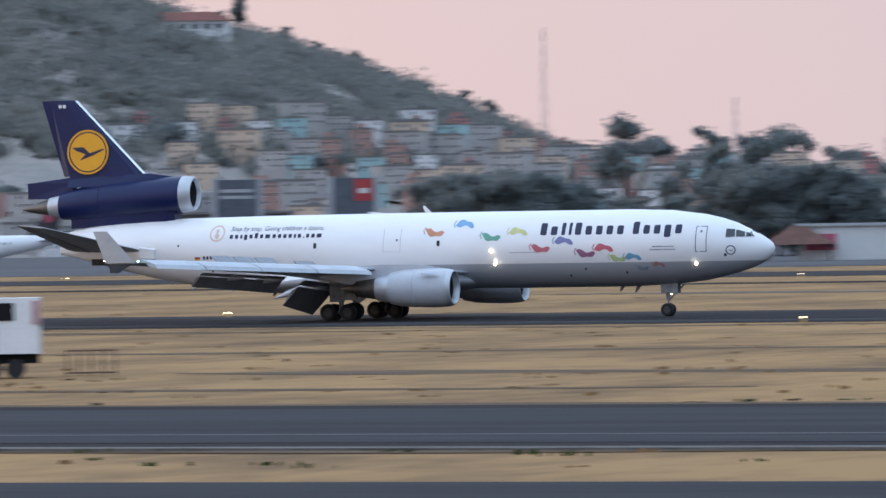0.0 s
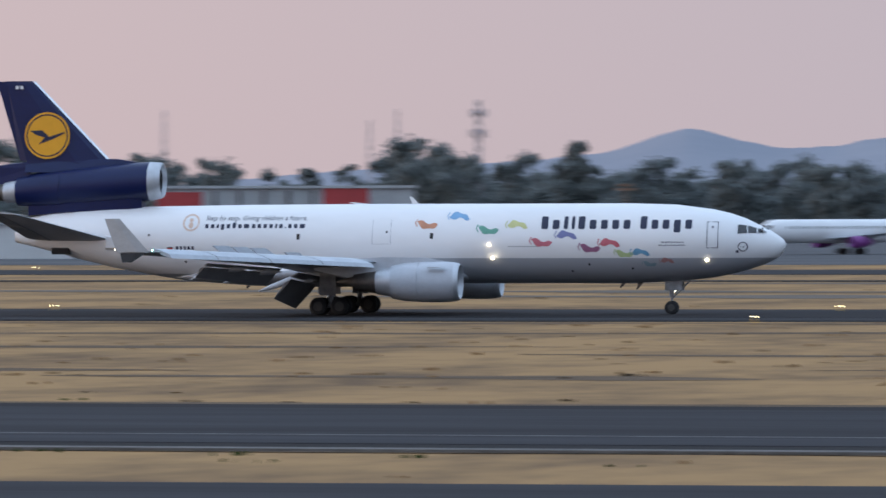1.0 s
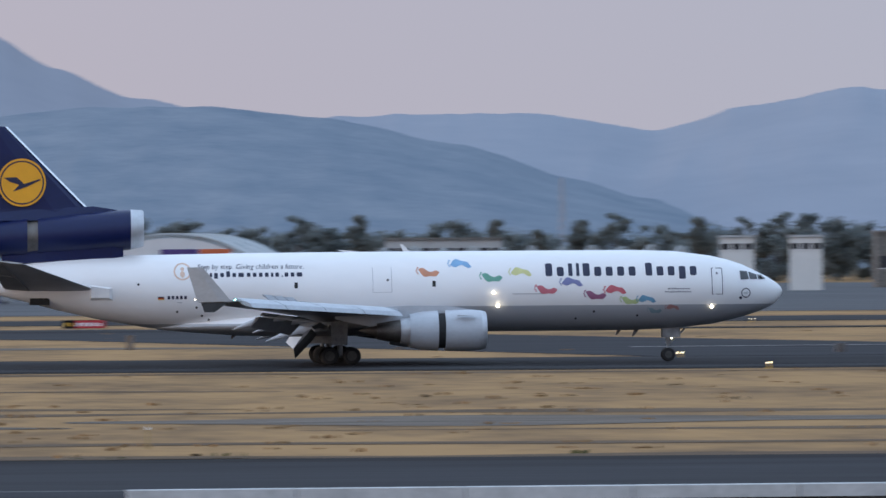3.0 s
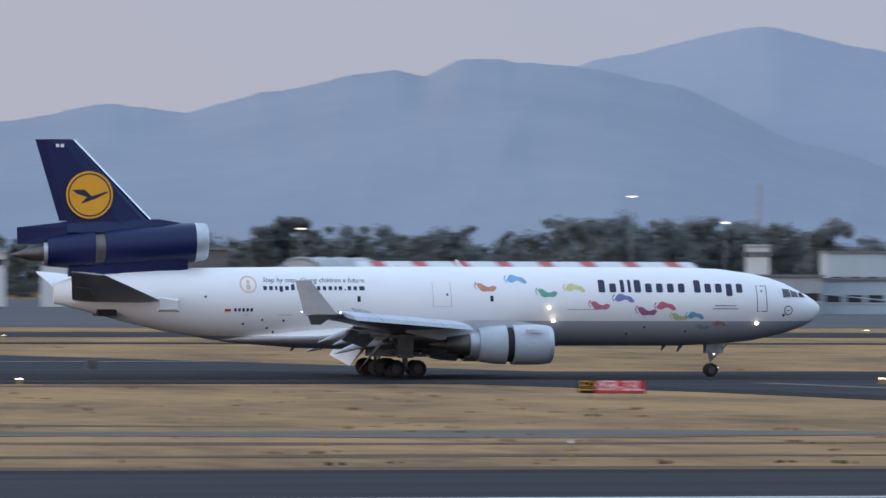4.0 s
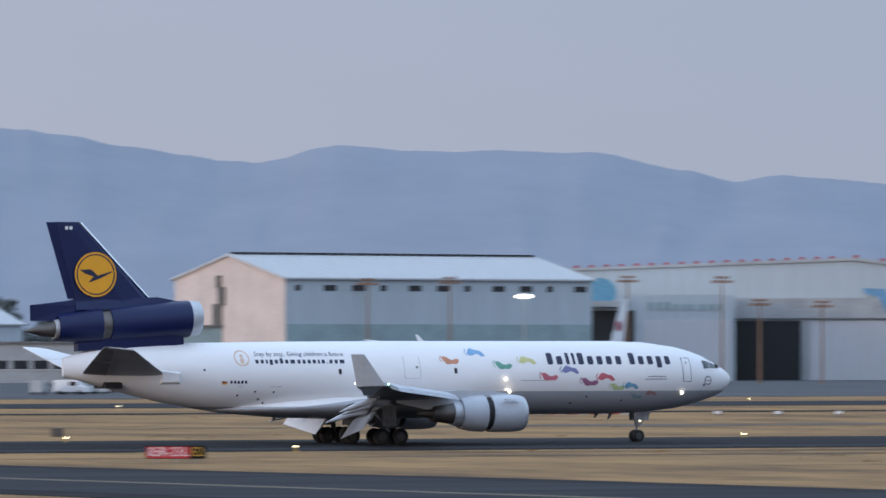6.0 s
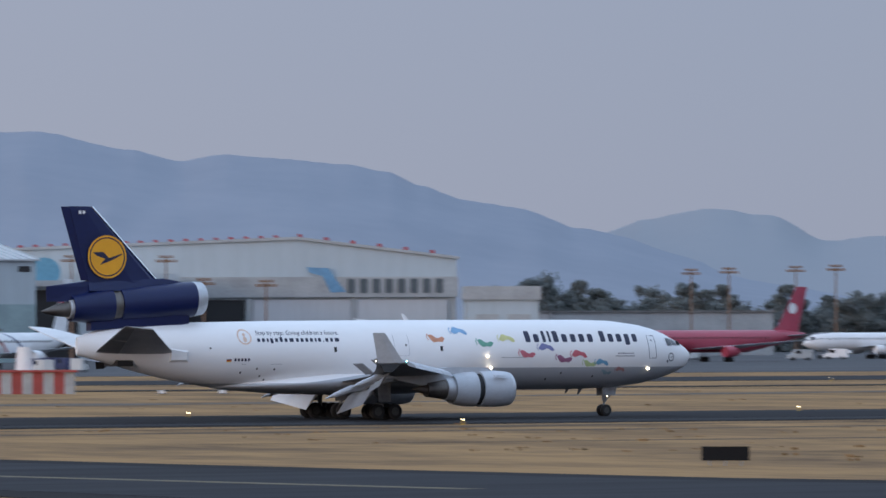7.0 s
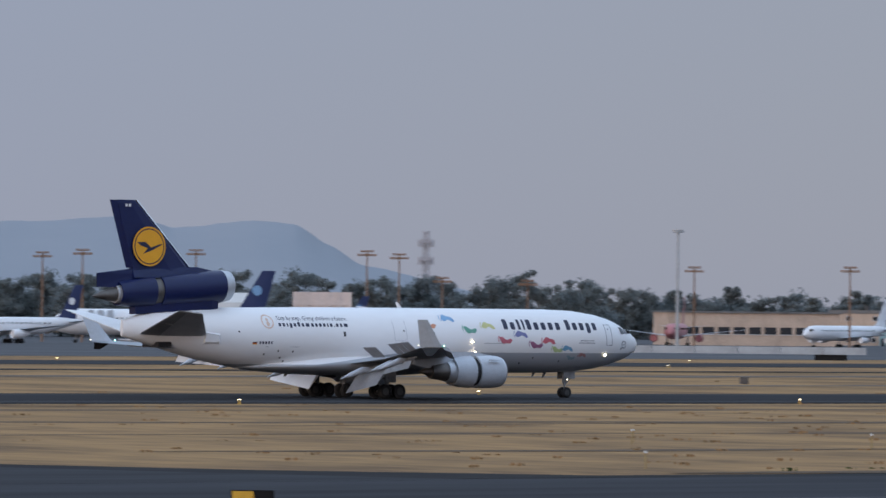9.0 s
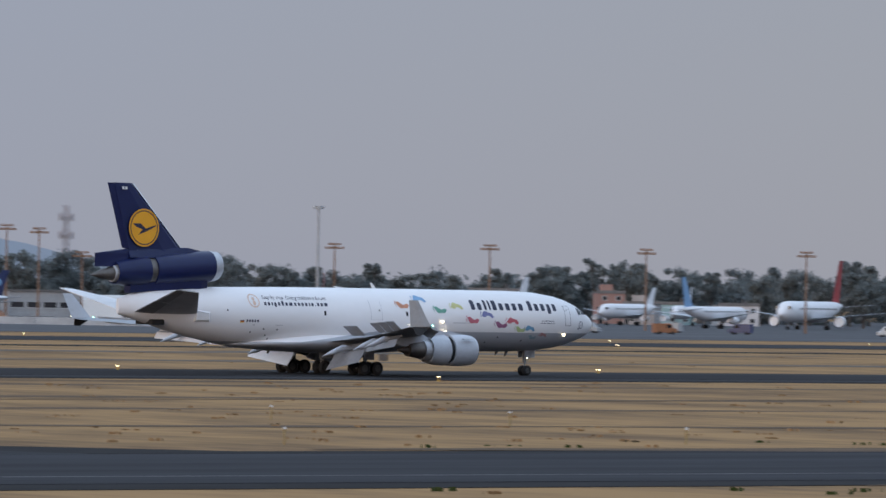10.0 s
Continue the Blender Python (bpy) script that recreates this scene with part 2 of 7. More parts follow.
for x0, x1, y0, y1, w in ((10, 88, 306, 300, 11.0), (-30, 10, 300, 296, 6.0), (225, 330, 560, 566, 9.0), (-120, 40, 560, 552, 12.0), (330, 620, 600, 640, 10.0), (380, 640, 545, 552, 7.0), (-200, -60, 600, 590, 9.0), (-110, 20, 660, 655, 7.0), (-60, 40, 640, 636, 6.0)):
    track(x0, x1, y0, y1, w, M_DIRT, "greyish bare dirt patch in dry grass")
# ragged dark verges where the grass meets the asphalt
for x0, x1, y, w in ((-170, -60, 249.4, 3.0), (-75, 30, 249.2, 2.6), (15, 110, 249.6, 3.2), (200, 330, 249.4, 3.4), (-150, 40, 200.4, 2.2), (190, 300, 200.2, 3.0)):
    track(x0, x1, y + SLANT * x0, y + SLANT * x1, w, M_RUT, "ragged dark verge of bare earth beside the asphalt")
# hold lines and guide lines on the exits
for x0, y0, x1, y1, m in ((113.5, 374.5, 143.0, 389.0, M_HOLD), (66.0, 538.0, 99.0, 541.0, M_HOLD), (116.0, 436.0, 142.0, 300.0, M_PAINTY), (142.0, 300.0, 150.0, 262.0, M_PAINTY)):
    d = Vector((x1 - x0, y1 - y0)).normalized() * 0.8
    sheet("marking", [(x0 + d.y, y0 - d.x), (x1 + d.y, y1 - d.x), (x1 - d.y, y1 + d.x), (x0 - d.y, y0 + d.x)], 0.064, m, "worn painted line on the taxiway exit", "marking")

# ---- the landing cargo jet: x forward with the nose tip at 0, y to its left, z up from the tyres ----
def livery():
    """White over grey paint: the grey belly line drops behind the wing. Broad grime and fine panel streaks."""
    m = mat("white_over_grey_paint", (0.80, 0.80, 0.80), 0.38, vary=0.03, size=3.0, stretch=(3, 1, 1), coat=0.15, fine=5)
    n, l = m.node_tree.nodes, m.node_tree.links
    bs = n["Principled BSDF"]
    white = bs.inputs["Base Color"].links[0].from_socket
    co, sp = n.new("ShaderNodeTexCoord"), n.new("ShaderNodeSeparateXYZ")
    l.new(co.outputs["Object"], sp.inputs[0])
    line = n.new("ShaderNodeMapRange")
    line.inputs["From Min"].default_value, line.inputs["From Max"].default_value = -39.0, -29.0
    line.inputs["To Min"].default_value, line.inputs["To Max"].default_value = 3.0, 4.17
    l.new(sp.outputs["X"], line.inputs["Value"])
    below = n.new("ShaderNodeMath")
    below.operation = "LESS_THAN"
    l.new(sp.outputs["Z"], below.inputs[0])
    l.new(line.outputs[0], below.inputs[1])
    mix = n.new("ShaderNodeMix")
    mix.data_type = "RGBA"
    l.new(below.outputs[0], mix.inputs["Factor"])
    l.new(white, mix.inputs["A"])
    mix.inputs["B"].default_value = (0.37, 0.39, 0.42, 1)
    l.new(mix.outputs["Result"], bs.inputs["Base Color"])
    return m


M_LIVERY = livery()
M_NAVY = mat("navy_paint", (0.006, 0.013, 0.072), 0.38, vary=0.1, size=2, stretch=(3, 1, 1), spec=0.3, coat=0.08)
M_WHITE = mat("white_aircraft_paint", (0.78, 0.78, 0.78), 0.4, vary=0.06, size=1.5, stretch=(2, 1, 1))
M_LGREY = mat("light_grey_paint", (0.50, 0.53, 0.57), 0.4, vary=0.08, size=1.2, stretch=(2, 1, 1))
M_SLAT = mat("pale_slat_paint", (0.50, 0.53, 0.57), 0.4, vary=0.1, size=1.2)
M_WINGTOP = mat("grey_wing_paint", (0.30, 0.32, 0.345), 0.42, vary=0.14, size=2.5)
M_FLAP = mat("flap_paint_with_shade", (0.28, 0.29, 0.31), 0.5, vary=0.14, size=1.5)
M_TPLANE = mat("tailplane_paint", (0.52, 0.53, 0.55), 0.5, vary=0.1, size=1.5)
M_METAL = mat("polished_metal", (0.72, 0.72, 0.74), 0.22, 1.0, vary=0.06, size=0.8)
M_SATIN = mat("satin_metal", (0.58, 0.60, 0.63), 0.45, 0.5, vary=0.1, size=0.8)
M_DULL = mat("heat_stained_metal", (0.20, 0.18, 0.165), 0.5, 0.8, vary=0.2, size=0.8)
M_DARK = mat("dark_bay", (0.022, 0.022, 0.024), 0.8, vary=0.1)
M_GEAR = mat("gear_steel_paint", (0.32, 0.33, 0.34), 0.5, vary=0.2, size=0.4)
M_HUB = mat("brake_dusted_hub", (0.075, 0.073, 0.07), 0.6, 0.3, vary=0.2, size=0.2)
M_TYRE = mat("tyre_rubber", (0.018, 0.018, 0.019), 0.85, vary=0.1, size=0.3)
M_GLASS = mat("cockpit_glass", (0.012, 0.014, 0.018), 0.08, vary=0.05, spec=0.8)
M_YELLOW = mat("logo_yellow", (0.80, 0.37, 0.012), 0.45, vary=0.05)
M_INK = mat("navy_lettering", (0.010, 0.013, 0.045), 0.45, vary=0.05)
M_LAMP = glow("landing_lamp_glow", (1.0, 0.86, 0.62), 8.0)
M_GREEN = glow("green_lamp_glow", (0.25, 1.0, 0.75), 14.0)
M_PINLINE = mat("panel_line_grey", (0.35, 0.36, 0.38), 0.6, vary=0.05)

# stations: x, top, bottom, half width
BODY = [(0.03, 5.16, 5.06, 0.05), (-0.12, 5.45, 4.72, 0.36), (-0.46, 5.75, 4.26, 0.72), (-1.0, 6.10, 3.92, 1.06), (-1.7, 6.46, 3.62, 1.42), (-2.9, 7.05, 3.24, 1.92), (-4.0, 7.42, 2.97, 2.25),
        (-5.3, 7.73, 2.70, 2.54), (-8.0, 8.08, 2.42, 2.86), (-11.2, 8.18, 2.30, 2.96), (-20, 8.18, 2.28, 2.98), (-30, 8.18, 2.28, 2.98), (-40, 8.13, 2.32, 2.97), (-43.5, 8.08, 2.44, 2.90), (-46.6, 8.04, 2.72, 2.70),
        (-50.5, 7.97, 3.42, 2.22), (-53.3, 7.88, 4.08, 1.72), (-55.3, 7.66, 4.62, 1.30), (-57.0, 7.25, 5.06, 0.80), (-58.3, 6.86, 5.36, 0.22)]


def body_at(x, table=BODY):
    for a, b in zip(table, table[1:]):
        if b[0] <= x:
            k = (x - a[0]) / (b[0] - a[0])
            return [u + (v - u) * k for u, v in zip(a, b)][1:]
    return list(table[-1][1:])


def skin(x, z, out=0.012):
    """How far the body's side lies from the middle at (x, z)."""
    t, b, w = body_at(x)
    k = (z - (t + b) / 2) / ((t - b) / 2)
    return w * math.sqrt(max(0.0, 1 - k * k)) + out


def hull(bm, table, n=48, fine=None):
    rows = []
    for x, t, b, w in table:
        c, r = (t + b) / 2, (t - b) / 2
        rows.append([(x, w * math.cos(2 * math.pi * i / n), c + r * math.sin(2 * math.pi * i / n)) for i in range(n)])
    rings(bm, rows)


def wrap(bm, side=-1, out=0.012, step=0.16, cut=0.0):
    """Lays a flat drawing made in (x, 0, z) onto the body's side."""
    if cut:
        x, top = min(v.co.x for v in bm.verts) + cut, max(v.co.x for v in bm.verts)
        while x < top:
            bmesh.ops.bisect_plane(bm, geom=bm.verts[:] + bm.edges[:] + bm.faces[:], plane_co=(x, 0, 0), plane_no=(1, 0, 0))
            x += cut
    zs = [v.co.z for v in bm.verts]
    z = min(zs) + step
    while z < max(zs):
        bmesh.ops.bisect_plane(bm, geom=bm.verts[:] + bm.edges[:] + bm.faces[:], plane_co=(0, 0, z), plane_no=(0, 0, 1))
        z += step
    for v in bm.verts:
        v.co.y = side * skin(v.co.x, v.co.z, out)


def flat(bm, outline):
    vs = [bm.verts.new((x, 0, z)) for x, z in outline]
    bm.faces.new(vs)


def blob(x, z, rx, rz, n=18, tilt=0.0, bend=0.0):
    out = []
    for i in range(n):
        a = 2 * math.pi * i / n
        u, w = rx * math.cos(a), rz * math.sin(a) + bend * (math.cos(a) ** 2)
        out.append((x + u * math.cos(tilt) - w * math.sin(tilt), z + u * math.sin(tilt) + w * math.cos(tilt)))
    return out


def words(x, z, width, height, text):
    """The outlines of a wordmark as plain bars: one rounded bar a character, tall or low."""
    out = []
    wide = {"l": 0.45, "i": 0.45, "t": 0.6, "f": 0.6, "r": 0.65, "m": 1.5, ".": 0.4, " ": 0.55, "-": 0.6}
    total = sum(wide.get(c, 1.0) + 0.3 for c in text)
    u = width / total
    for c in text:
        w = wide.get(c, 1.0) * u
        tall = c in "bdfhklt" or c.isupper()
        z0, z1 = (z - 0.28 * height if c in "gpqy" else z), z + (height if tall else 0.72 * height)
        if c == ".":
            z1 = z + 0.2 * height
        if c != " ":
            k = 0.12 * min(w, z1 - z0)
            b = x + 0.78 * w
            out.append([(x + k, z0), (b - k, z0), (b, z0 + k), (b, z1 - k), (b - k, z1), (x + k, z1), (x, z1 - k), (x, z0 + k)])
        x += w + 0.3 * u
    return out


def marks(name, outlines, material, parent, label="", out=0.012):
    """Each outline as a part of its own on the body's right side."""
    for o in outlines:
        bm = bmesh.new()
        flat(bm, o)
        wrap(bm, out=out)
        part(name, bm, material, parent, label)


def lettering(text, x, z, width, shear=0.2):
    """Real letters in the built-in font as a flat mesh in (x, 0, z)."""
    cu = bpy.data.curves.new("letters", "FONT")
    cu.body, cu.shear, cu.resolution_u, cu.size = text, shear, 2, 1.0
    ob = new("letters", cu)
    me = ob.to_mesh()
    bm = bmesh.new()
    bm.from_mesh(me)
    ob.to_mesh_clear()
    bpy.data.objects.remove(ob)
    bpy.data.curves.remove(cu)
    x0, x1 = min(v.co.x for v in bm.verts), max(v.co.x for v in bm.verts)
    k = width / (x1 - x0)
    for v in bm.verts:
        v.co = (x + (v.co.x - x0) * k, 0, z + v.co.y * k)
    return bm


def foil(p, q, le, te, thick, n=9):
    """A wing section's ring between leading edge le and trailing edge te (points in x, z) at span y."""
    up, lo = [], []
    for i in range(n):
        t = 0.5 - 0.5 * math.cos(math.pi * i / (n - 1))
        h = thick * (2.97 * math.sqrt(t) - 1.26 * t - 3.516 * t * t + 2.843 * t ** 3 - 1.036 * t ** 4)
        x, z = le[0] + (te[0] - le[0]) * t, le[1] + (te[1] - le[1]) * t
        up.append((x, p, z + h * 0.6))
        lo.append((x, p, z - h * 0.4))
    return up + lo[-2:0:-1]


def wing(bm, sections):
    rings(bm, [foil(y, 0, (x0, z0), (x1, z1), th) for y, x0, z0, x1, z1, th in sections])
    bmesh.ops.recalc_face_normals(bm, faces=bm.faces)


def nacelle(ob, y, z, open_label):
    """An underwing engine: inlet lip, fan cowl, sliding reverser cowl, core, plug and pylon."""
    ax = lambda u: (u, y, z)
    eng = thing("engine", "", "")
    eng.parent = ob
    bm = bmesh.new()
    lathe(bm, [(-23.25, 1.08), (-22.9, 1.12), (-22.74, 1.20), (-22.72, 1.26), (-22.8, 1.34), (-23.1, 1.42)], axis=ax)
    part("inlet_lip", bm, M_SATIN, eng, "satin grey inlet lip", True)
    bm = bmesh.new()
    lathe(bm, [(-23.1, 1.42), (-23.8, 1.48), (-24.8, 1.49), (-25.7, 1.46), (-25.7, 1.30)], axis=ax)
    part("fan_cowl", bm, M_LGREY, eng, "", True)
    bm = bmesh.new()
    lathe(bm, [(-23.2, 1.08), (-24.2, 1.12), (-24.3, 0.05)], axis=ax)
    lathe(bm, [(-25.4, 1.28), (-26.6, 1.26)], axis=ax)
    part("fan_duct", bm, M_DARK, eng, "", True)
    bm = bmesh.new()
    lathe(bm, [(-25.72, 1.30), (-25.72, 1.46), (-26.8, 1.40), (-27.75, 1.22), (-27.75, 1.16), (-25.8, 1.28)], axis=ax)
    cowl = part("reverser_cowl", bm, M_LGREY, eng, "", True)
    bm = bmesh.new()
    lathe(bm, [(-26.5, 1.10), (-27.9, 1.06), (-28.9, 0.92), (-28.9, 0.8)], axis=ax)
    part("exhaust_ring", bm, M_SATIN, eng, "bright metal exhaust ring", True)
    bm = bmesh.new()
    lathe(bm, [(-28.3, 0.90), (-29.4, 0.78), (-30.6, 0.62), (-30.6, 0.45), (-31.9, 0.04)], axis=ax)
    part("core_nozzle", bm, M_DULL, eng, "", True)
    bm = bmesh.new()
    top = z + 1.35
    rows = []
    for x, za, zb, w in ((-24.0, top - 0.1, top + 0.18, 0.1), (-25.5, top - 0.3, top + 0.42, 0.26), (-28.5, top - 0.5, top + 0.45, 0.30), (-31.0, z + 0.3, top + 0.3, 0.28), (-33.6, z + 0.85, top + 0.2, 0.12)):
        rows.append([(x, y - w, za), (x, y + w, za), (x, y + w, zb), (x, y - w, zb)])
    rings(bm, rows)
    bmesh.ops.recalc_face_normals(bm, faces=bm.faces)
    part("pylon", bm, M_LGREY, eng, "")
    bm = bmesh.new()
    slab(bm, [(-23.6, z + 1.05), (-24.9, z + 1.12), (-24.9, z + 1.02)], y - 1.12 * (1 if y < 0 else -1) - 0.45, y - 1.12 * (1 if y < 0 else -1) - 0.12)
    part("strake", bm, M_LGREY, eng, "")
    return cowl


WHEELS = []


def wheel(parent, x, y, r, w):
    """A tyre with rounded shoulders and a pale hub, turning about its own axle."""
    ob = new("wheel")
    ob.parent = parent
    ob.location = (x, y, r)
    bm = bmesh.new()
    prof = [(-w / 2, r * 0.55), (-w / 2, r * 0.86), (-w * 0.36, r * 0.97), (0, r), (w * 0.36, r * 0.97), (w / 2, r * 0.86), (w / 2, r * 0.55)]
    lathe(bm, prof, 24)
    bmesh.ops.rotate(bm, verts=bm.verts, cent=(0, 0, 0), matrix=Matrix.Rotation(math.pi / 2, 3, "Z"))
    tyre = bpy.data.meshes.new("wheel")
    bm.to_mesh(tyre)
    bm.free()
    tyre.materials.append(M_TYRE)
    tyre.shade_smooth()
    t = new("tyre", tyre)
    t.parent = ob
    bm = bmesh.new()
    for s in (-1, 1):
        n = 20
        a = [(r * 0.54 * math.cos(2 * math.pi * i / n), s * w * 0.44, r * 0.54 * math.sin(2 * math.pi * i / n)) for i in range(n)]
        b = [(p[0] * 0.5, s * w * 0.30, p[2] * 0.5) for p in a]
        c = [(p[0] * 0.2, s * w * 0.42, p[2] * 0.2) for p in a]
        rings(bm, [a, b, c])
    h = part("rim", bm, M_HUB, ob, "dark dusty metal hub")
    WHEELS.append((ob, r))
    return ob


def fuselage_marks(body):
    """Door, windows, wordmarks, footprints and small fittings on the body's right side."""
    for outline in ([(-3.32, 6.62), (-2.72, 6.55), (-2.66, 6.0), (-3.3, 5.95)], [(-2.64, 6.53), (-2.02, 6.35), (-1.98, 5.98), (-2.58, 6.0)], [(-1.94, 6.33), (-1.72, 6.27), (-1.5, 5.98), (-1.9, 5.98)]):
        for side in (-1, 1):
            bm = bmesh.new()
            flat(bm, outline)
            wrap(bm, side, 0.04, 0.1, 0.1)
            part("cockpit_window", bm, M_GLASS, body, "dark cockpit window")
    bm = bmesh.new()
    for s in (1, -1):
        vs = [bm.verts.new(p) for p in ((-1.66, s * 0.06, 6.47), (-1.66, s * 0.98, 6.28), (-1.40, s * 0.98, 5.98), (-1.22, s * 0.06, 6.25))]
        bm.faces.new(vs)
    part("cockpit_window", bm, M_GLASS, body, "dark windscreen")
    bm = bmesh.new()
    w = 0.05
    for x0, x1, z0, z1 in ((-5.52, -5.47, 4.92, 6.8), (-4.73, -4.68, 4.92, 6.8), (-5.5, -4.7, 6.78, 6.83), (-5.5, -4.7, 4.88, 4.93), (-5.16, -5.04, 6.35, 6.5)):
        flat(bm, [(x0, z0), (x1, z0), (x1, z1), (x0, z1)])
    wrap(bm)
    part("crew_door", bm, M_INK, body, "thin dark outline of the crew door")
    marks("wordmark_bar", words(-17.75, 6.3, 6.95, 0.93, "Tofldoooo") + words(-10.4, 6.3, 4.12, 0.93, "Tooqo"), M_INK, body)
    marks("wordmark_bar", words(-43.1, 6.4, 7.8, 0.42, "oorqodomooooro.oom"), M_INK, body)
    bm = lettering("Step by step. Giving children a future.", -43.1, 6.98, 7.7)
    wrap(bm, step=0.3)
    tagged(part("slogan", bm, M_INK, body, "small navy slanted slogan"), kind="stuff")
    marks("small_print", words(-45.3, 4.82, 1.5, 0.24, "TTTTT") + words(-8.8, 5.28, 1.7, 0.12, "modoooon") + words(-9.0, 5.06, 2.0, 0.12, "oorqoofmooioo"), M_INK, body)
    bm = bmesh.new()
    n = 24
    for r0, r1, cx, cz in ((0.52, 0.64, -44.2, 6.82),):
        for i in range(n):
            a, b = 2 * math.pi * i / n, 2 * math.pi * (i + 1) / n
            flat(bm, [(cx + r * math.cos(t), cz + r * math.sin(t)) for r, t in ((r0, a), (r1, a), (r1, b), (r0, b))])
    flat(bm, blob(-44.2, 7.0, 0.14, 0.14))
    flat(bm, blob(-44.2, 6.62, 0.17, 0.24))
    wrap(bm)
    part("charity_emblem", bm, mat("pale_orange_print", (0.74, 0.54, 0.42), 0.5, vary=0.1), body, "pale orange ring emblem")
    bm = bmesh.new()
    for i in range(n):
        a, b = 2 * math.pi * i / n, 2 * math.pi * (i + 1) / n
        flat(bm, [(-2.92 + r * math.cos(t), 4.98 + r * math.sin(t)) for r, t in ((0.29, a), (0.36, a), (0.36, b), (0.29, b))])
    flat(bm, [(-3.15, 5.02), (-2.9, 4.98), (-2.7, 5.06), (-2.9, 4.92)])
    flat(bm, blob(-3.32, 4.62, 0.11, 0.11))
    wrap(bm)
    part("nose_emblem", bm, M_INK, body, "small round navy nose emblem")
    for k, c in enumerate(((0.02, 0.02, 0.02), (0.5, 0.02, 0.02), (0.75, 0.45, 0.02))):
        bm = bmesh.new()
        z = 5.0 - 0.075 * k
        flat(bm, [(-46.0, z), (-45.55, z), (-45.55, z - 0.075), (-46.0, z - 0.075)])
        wrap(bm)
        part("flag_stripe", bm, mat("flag_paint", c, 0.5, vary=0.05), body)
    feet = ((-26.35, 6.6, 0.62, 0.24, 0.11), (-24.0, 7.25, 0.17, 0.40, 0.66), (-21.75, 6.2, 0.10, 0.38, 0.27), (-19.6, 6.62, 0.66, 0.66, 0.26), (-17.75, 5.28, 0.60, 0.12, 0.17), (-15.9, 5.86, 0.15, 0.17, 0.40),
            (-14.15, 4.86, 0.30, 0.08, 0.19), (-12.7, 5.28, 0.60, 0.09, 0.13), (-11.6, 4.46, 0.48, 0.60, 0.26), (-10.4, 4.58, 0.12, 0.36, 0.56), (-9.75, 3.72, 0.20, 0.32, 0.36), (-8.45, 3.98, 0.38, 0.17, 0.16))
    for k, (x, z, r, g, b) in enumerate(feet):
        bm = bmesh.new()
        s = 0.9 if k < 8 else (0.78 if k < 10 else 0.58)
        f = -1 if k % 2 == 0 else 1
        # one closed outline: ball at the toes, narrow arch swept to one side, round heel
        top, low = [], []
        for i in range(15):
            u = i / 14
            half = 0.22 * math.exp(-((u - 0.24) / 0.2) ** 2) + 0.16 * math.exp(-((u - 0.84) / 0.16) ** 2) + 0.15 * math.sin(math.pi * u)
            half *= min(1.0, 3.2 * math.sqrt(u * (1 - u)) + 0.02)
            bow = f * (0.24 * math.sin(math.pi * u * 1.05) - 0.16) + (0.22 - 0.44 * u) * (0.7 if f < 0 else 0.3)
            top.append((x + (-0.78 + 1.72 * u) * s, z + (bow + half) * s))
            low.append((x + (-0.78 + 1.72 * u) * s, z + (bow - half) * s))
        for p, q, v, w in zip(low, low[1:], top[1:], top):
            flat(bm, [p, q, v, w])
        bmesh.ops.remove_doubles(bm, verts=bm.verts, dist=0.001)
        for i in range(5):
            flat(bm, blob(x - (0.93 - 0.06 * abs(i - 2)) * s, z + (-0.20 + 0.12 * i + (0.14 if f < 0 else -0.02)) * s, (0.085 if i == 4 else 0.06) * s, 0.055 * s, 8))
        wrap(bm, out=0.016)
        part("footprint", bm, mat("footprint_paint", (0.85 * r + 0.05, 0.85 * g + 0.05, 0.85 * b + 0.05), 0.5, vary=0.08, size=0.5), body, "painted footprint")
    ports = [[(x, z), (x + 0.24, z), (x + 0.24, z + 0.42), (x, z + 0.42)] for x, z in ((-36.1, 5.55), (-26.05, 5.6))]
    ports += [blob(x, z, 0.09, 0.09, 8) for x, z in ((-47.4, 5.9), (-29.3, 6.1), (-44.6, 3.9), (-43.2, 4.2), (-42.8, 3.6), (-41.6, 4.15), (-42.3, 3.3), (-14.2, 3.7), (-15.5, 3.2), (-11.0, 3.4))]
    marks("vent", ports, M_DARK, body)
    lines = [[(x0, z0), (x1, z0), (x1, z1), (x0, z1)] for x0, x1, z0, z1 in ((-30.4, -29.0, 5.2, 5.22), (-30.4, -30.37, 5.22, 7.0), (-29.03, -29.0, 5.22, 7.0), (-20.2, -17.8, 5.0, 5.05), (-44.6, -41.0, 4.55, 4.59))]
    marks("panel_line", lines, M_PINLINE, body)


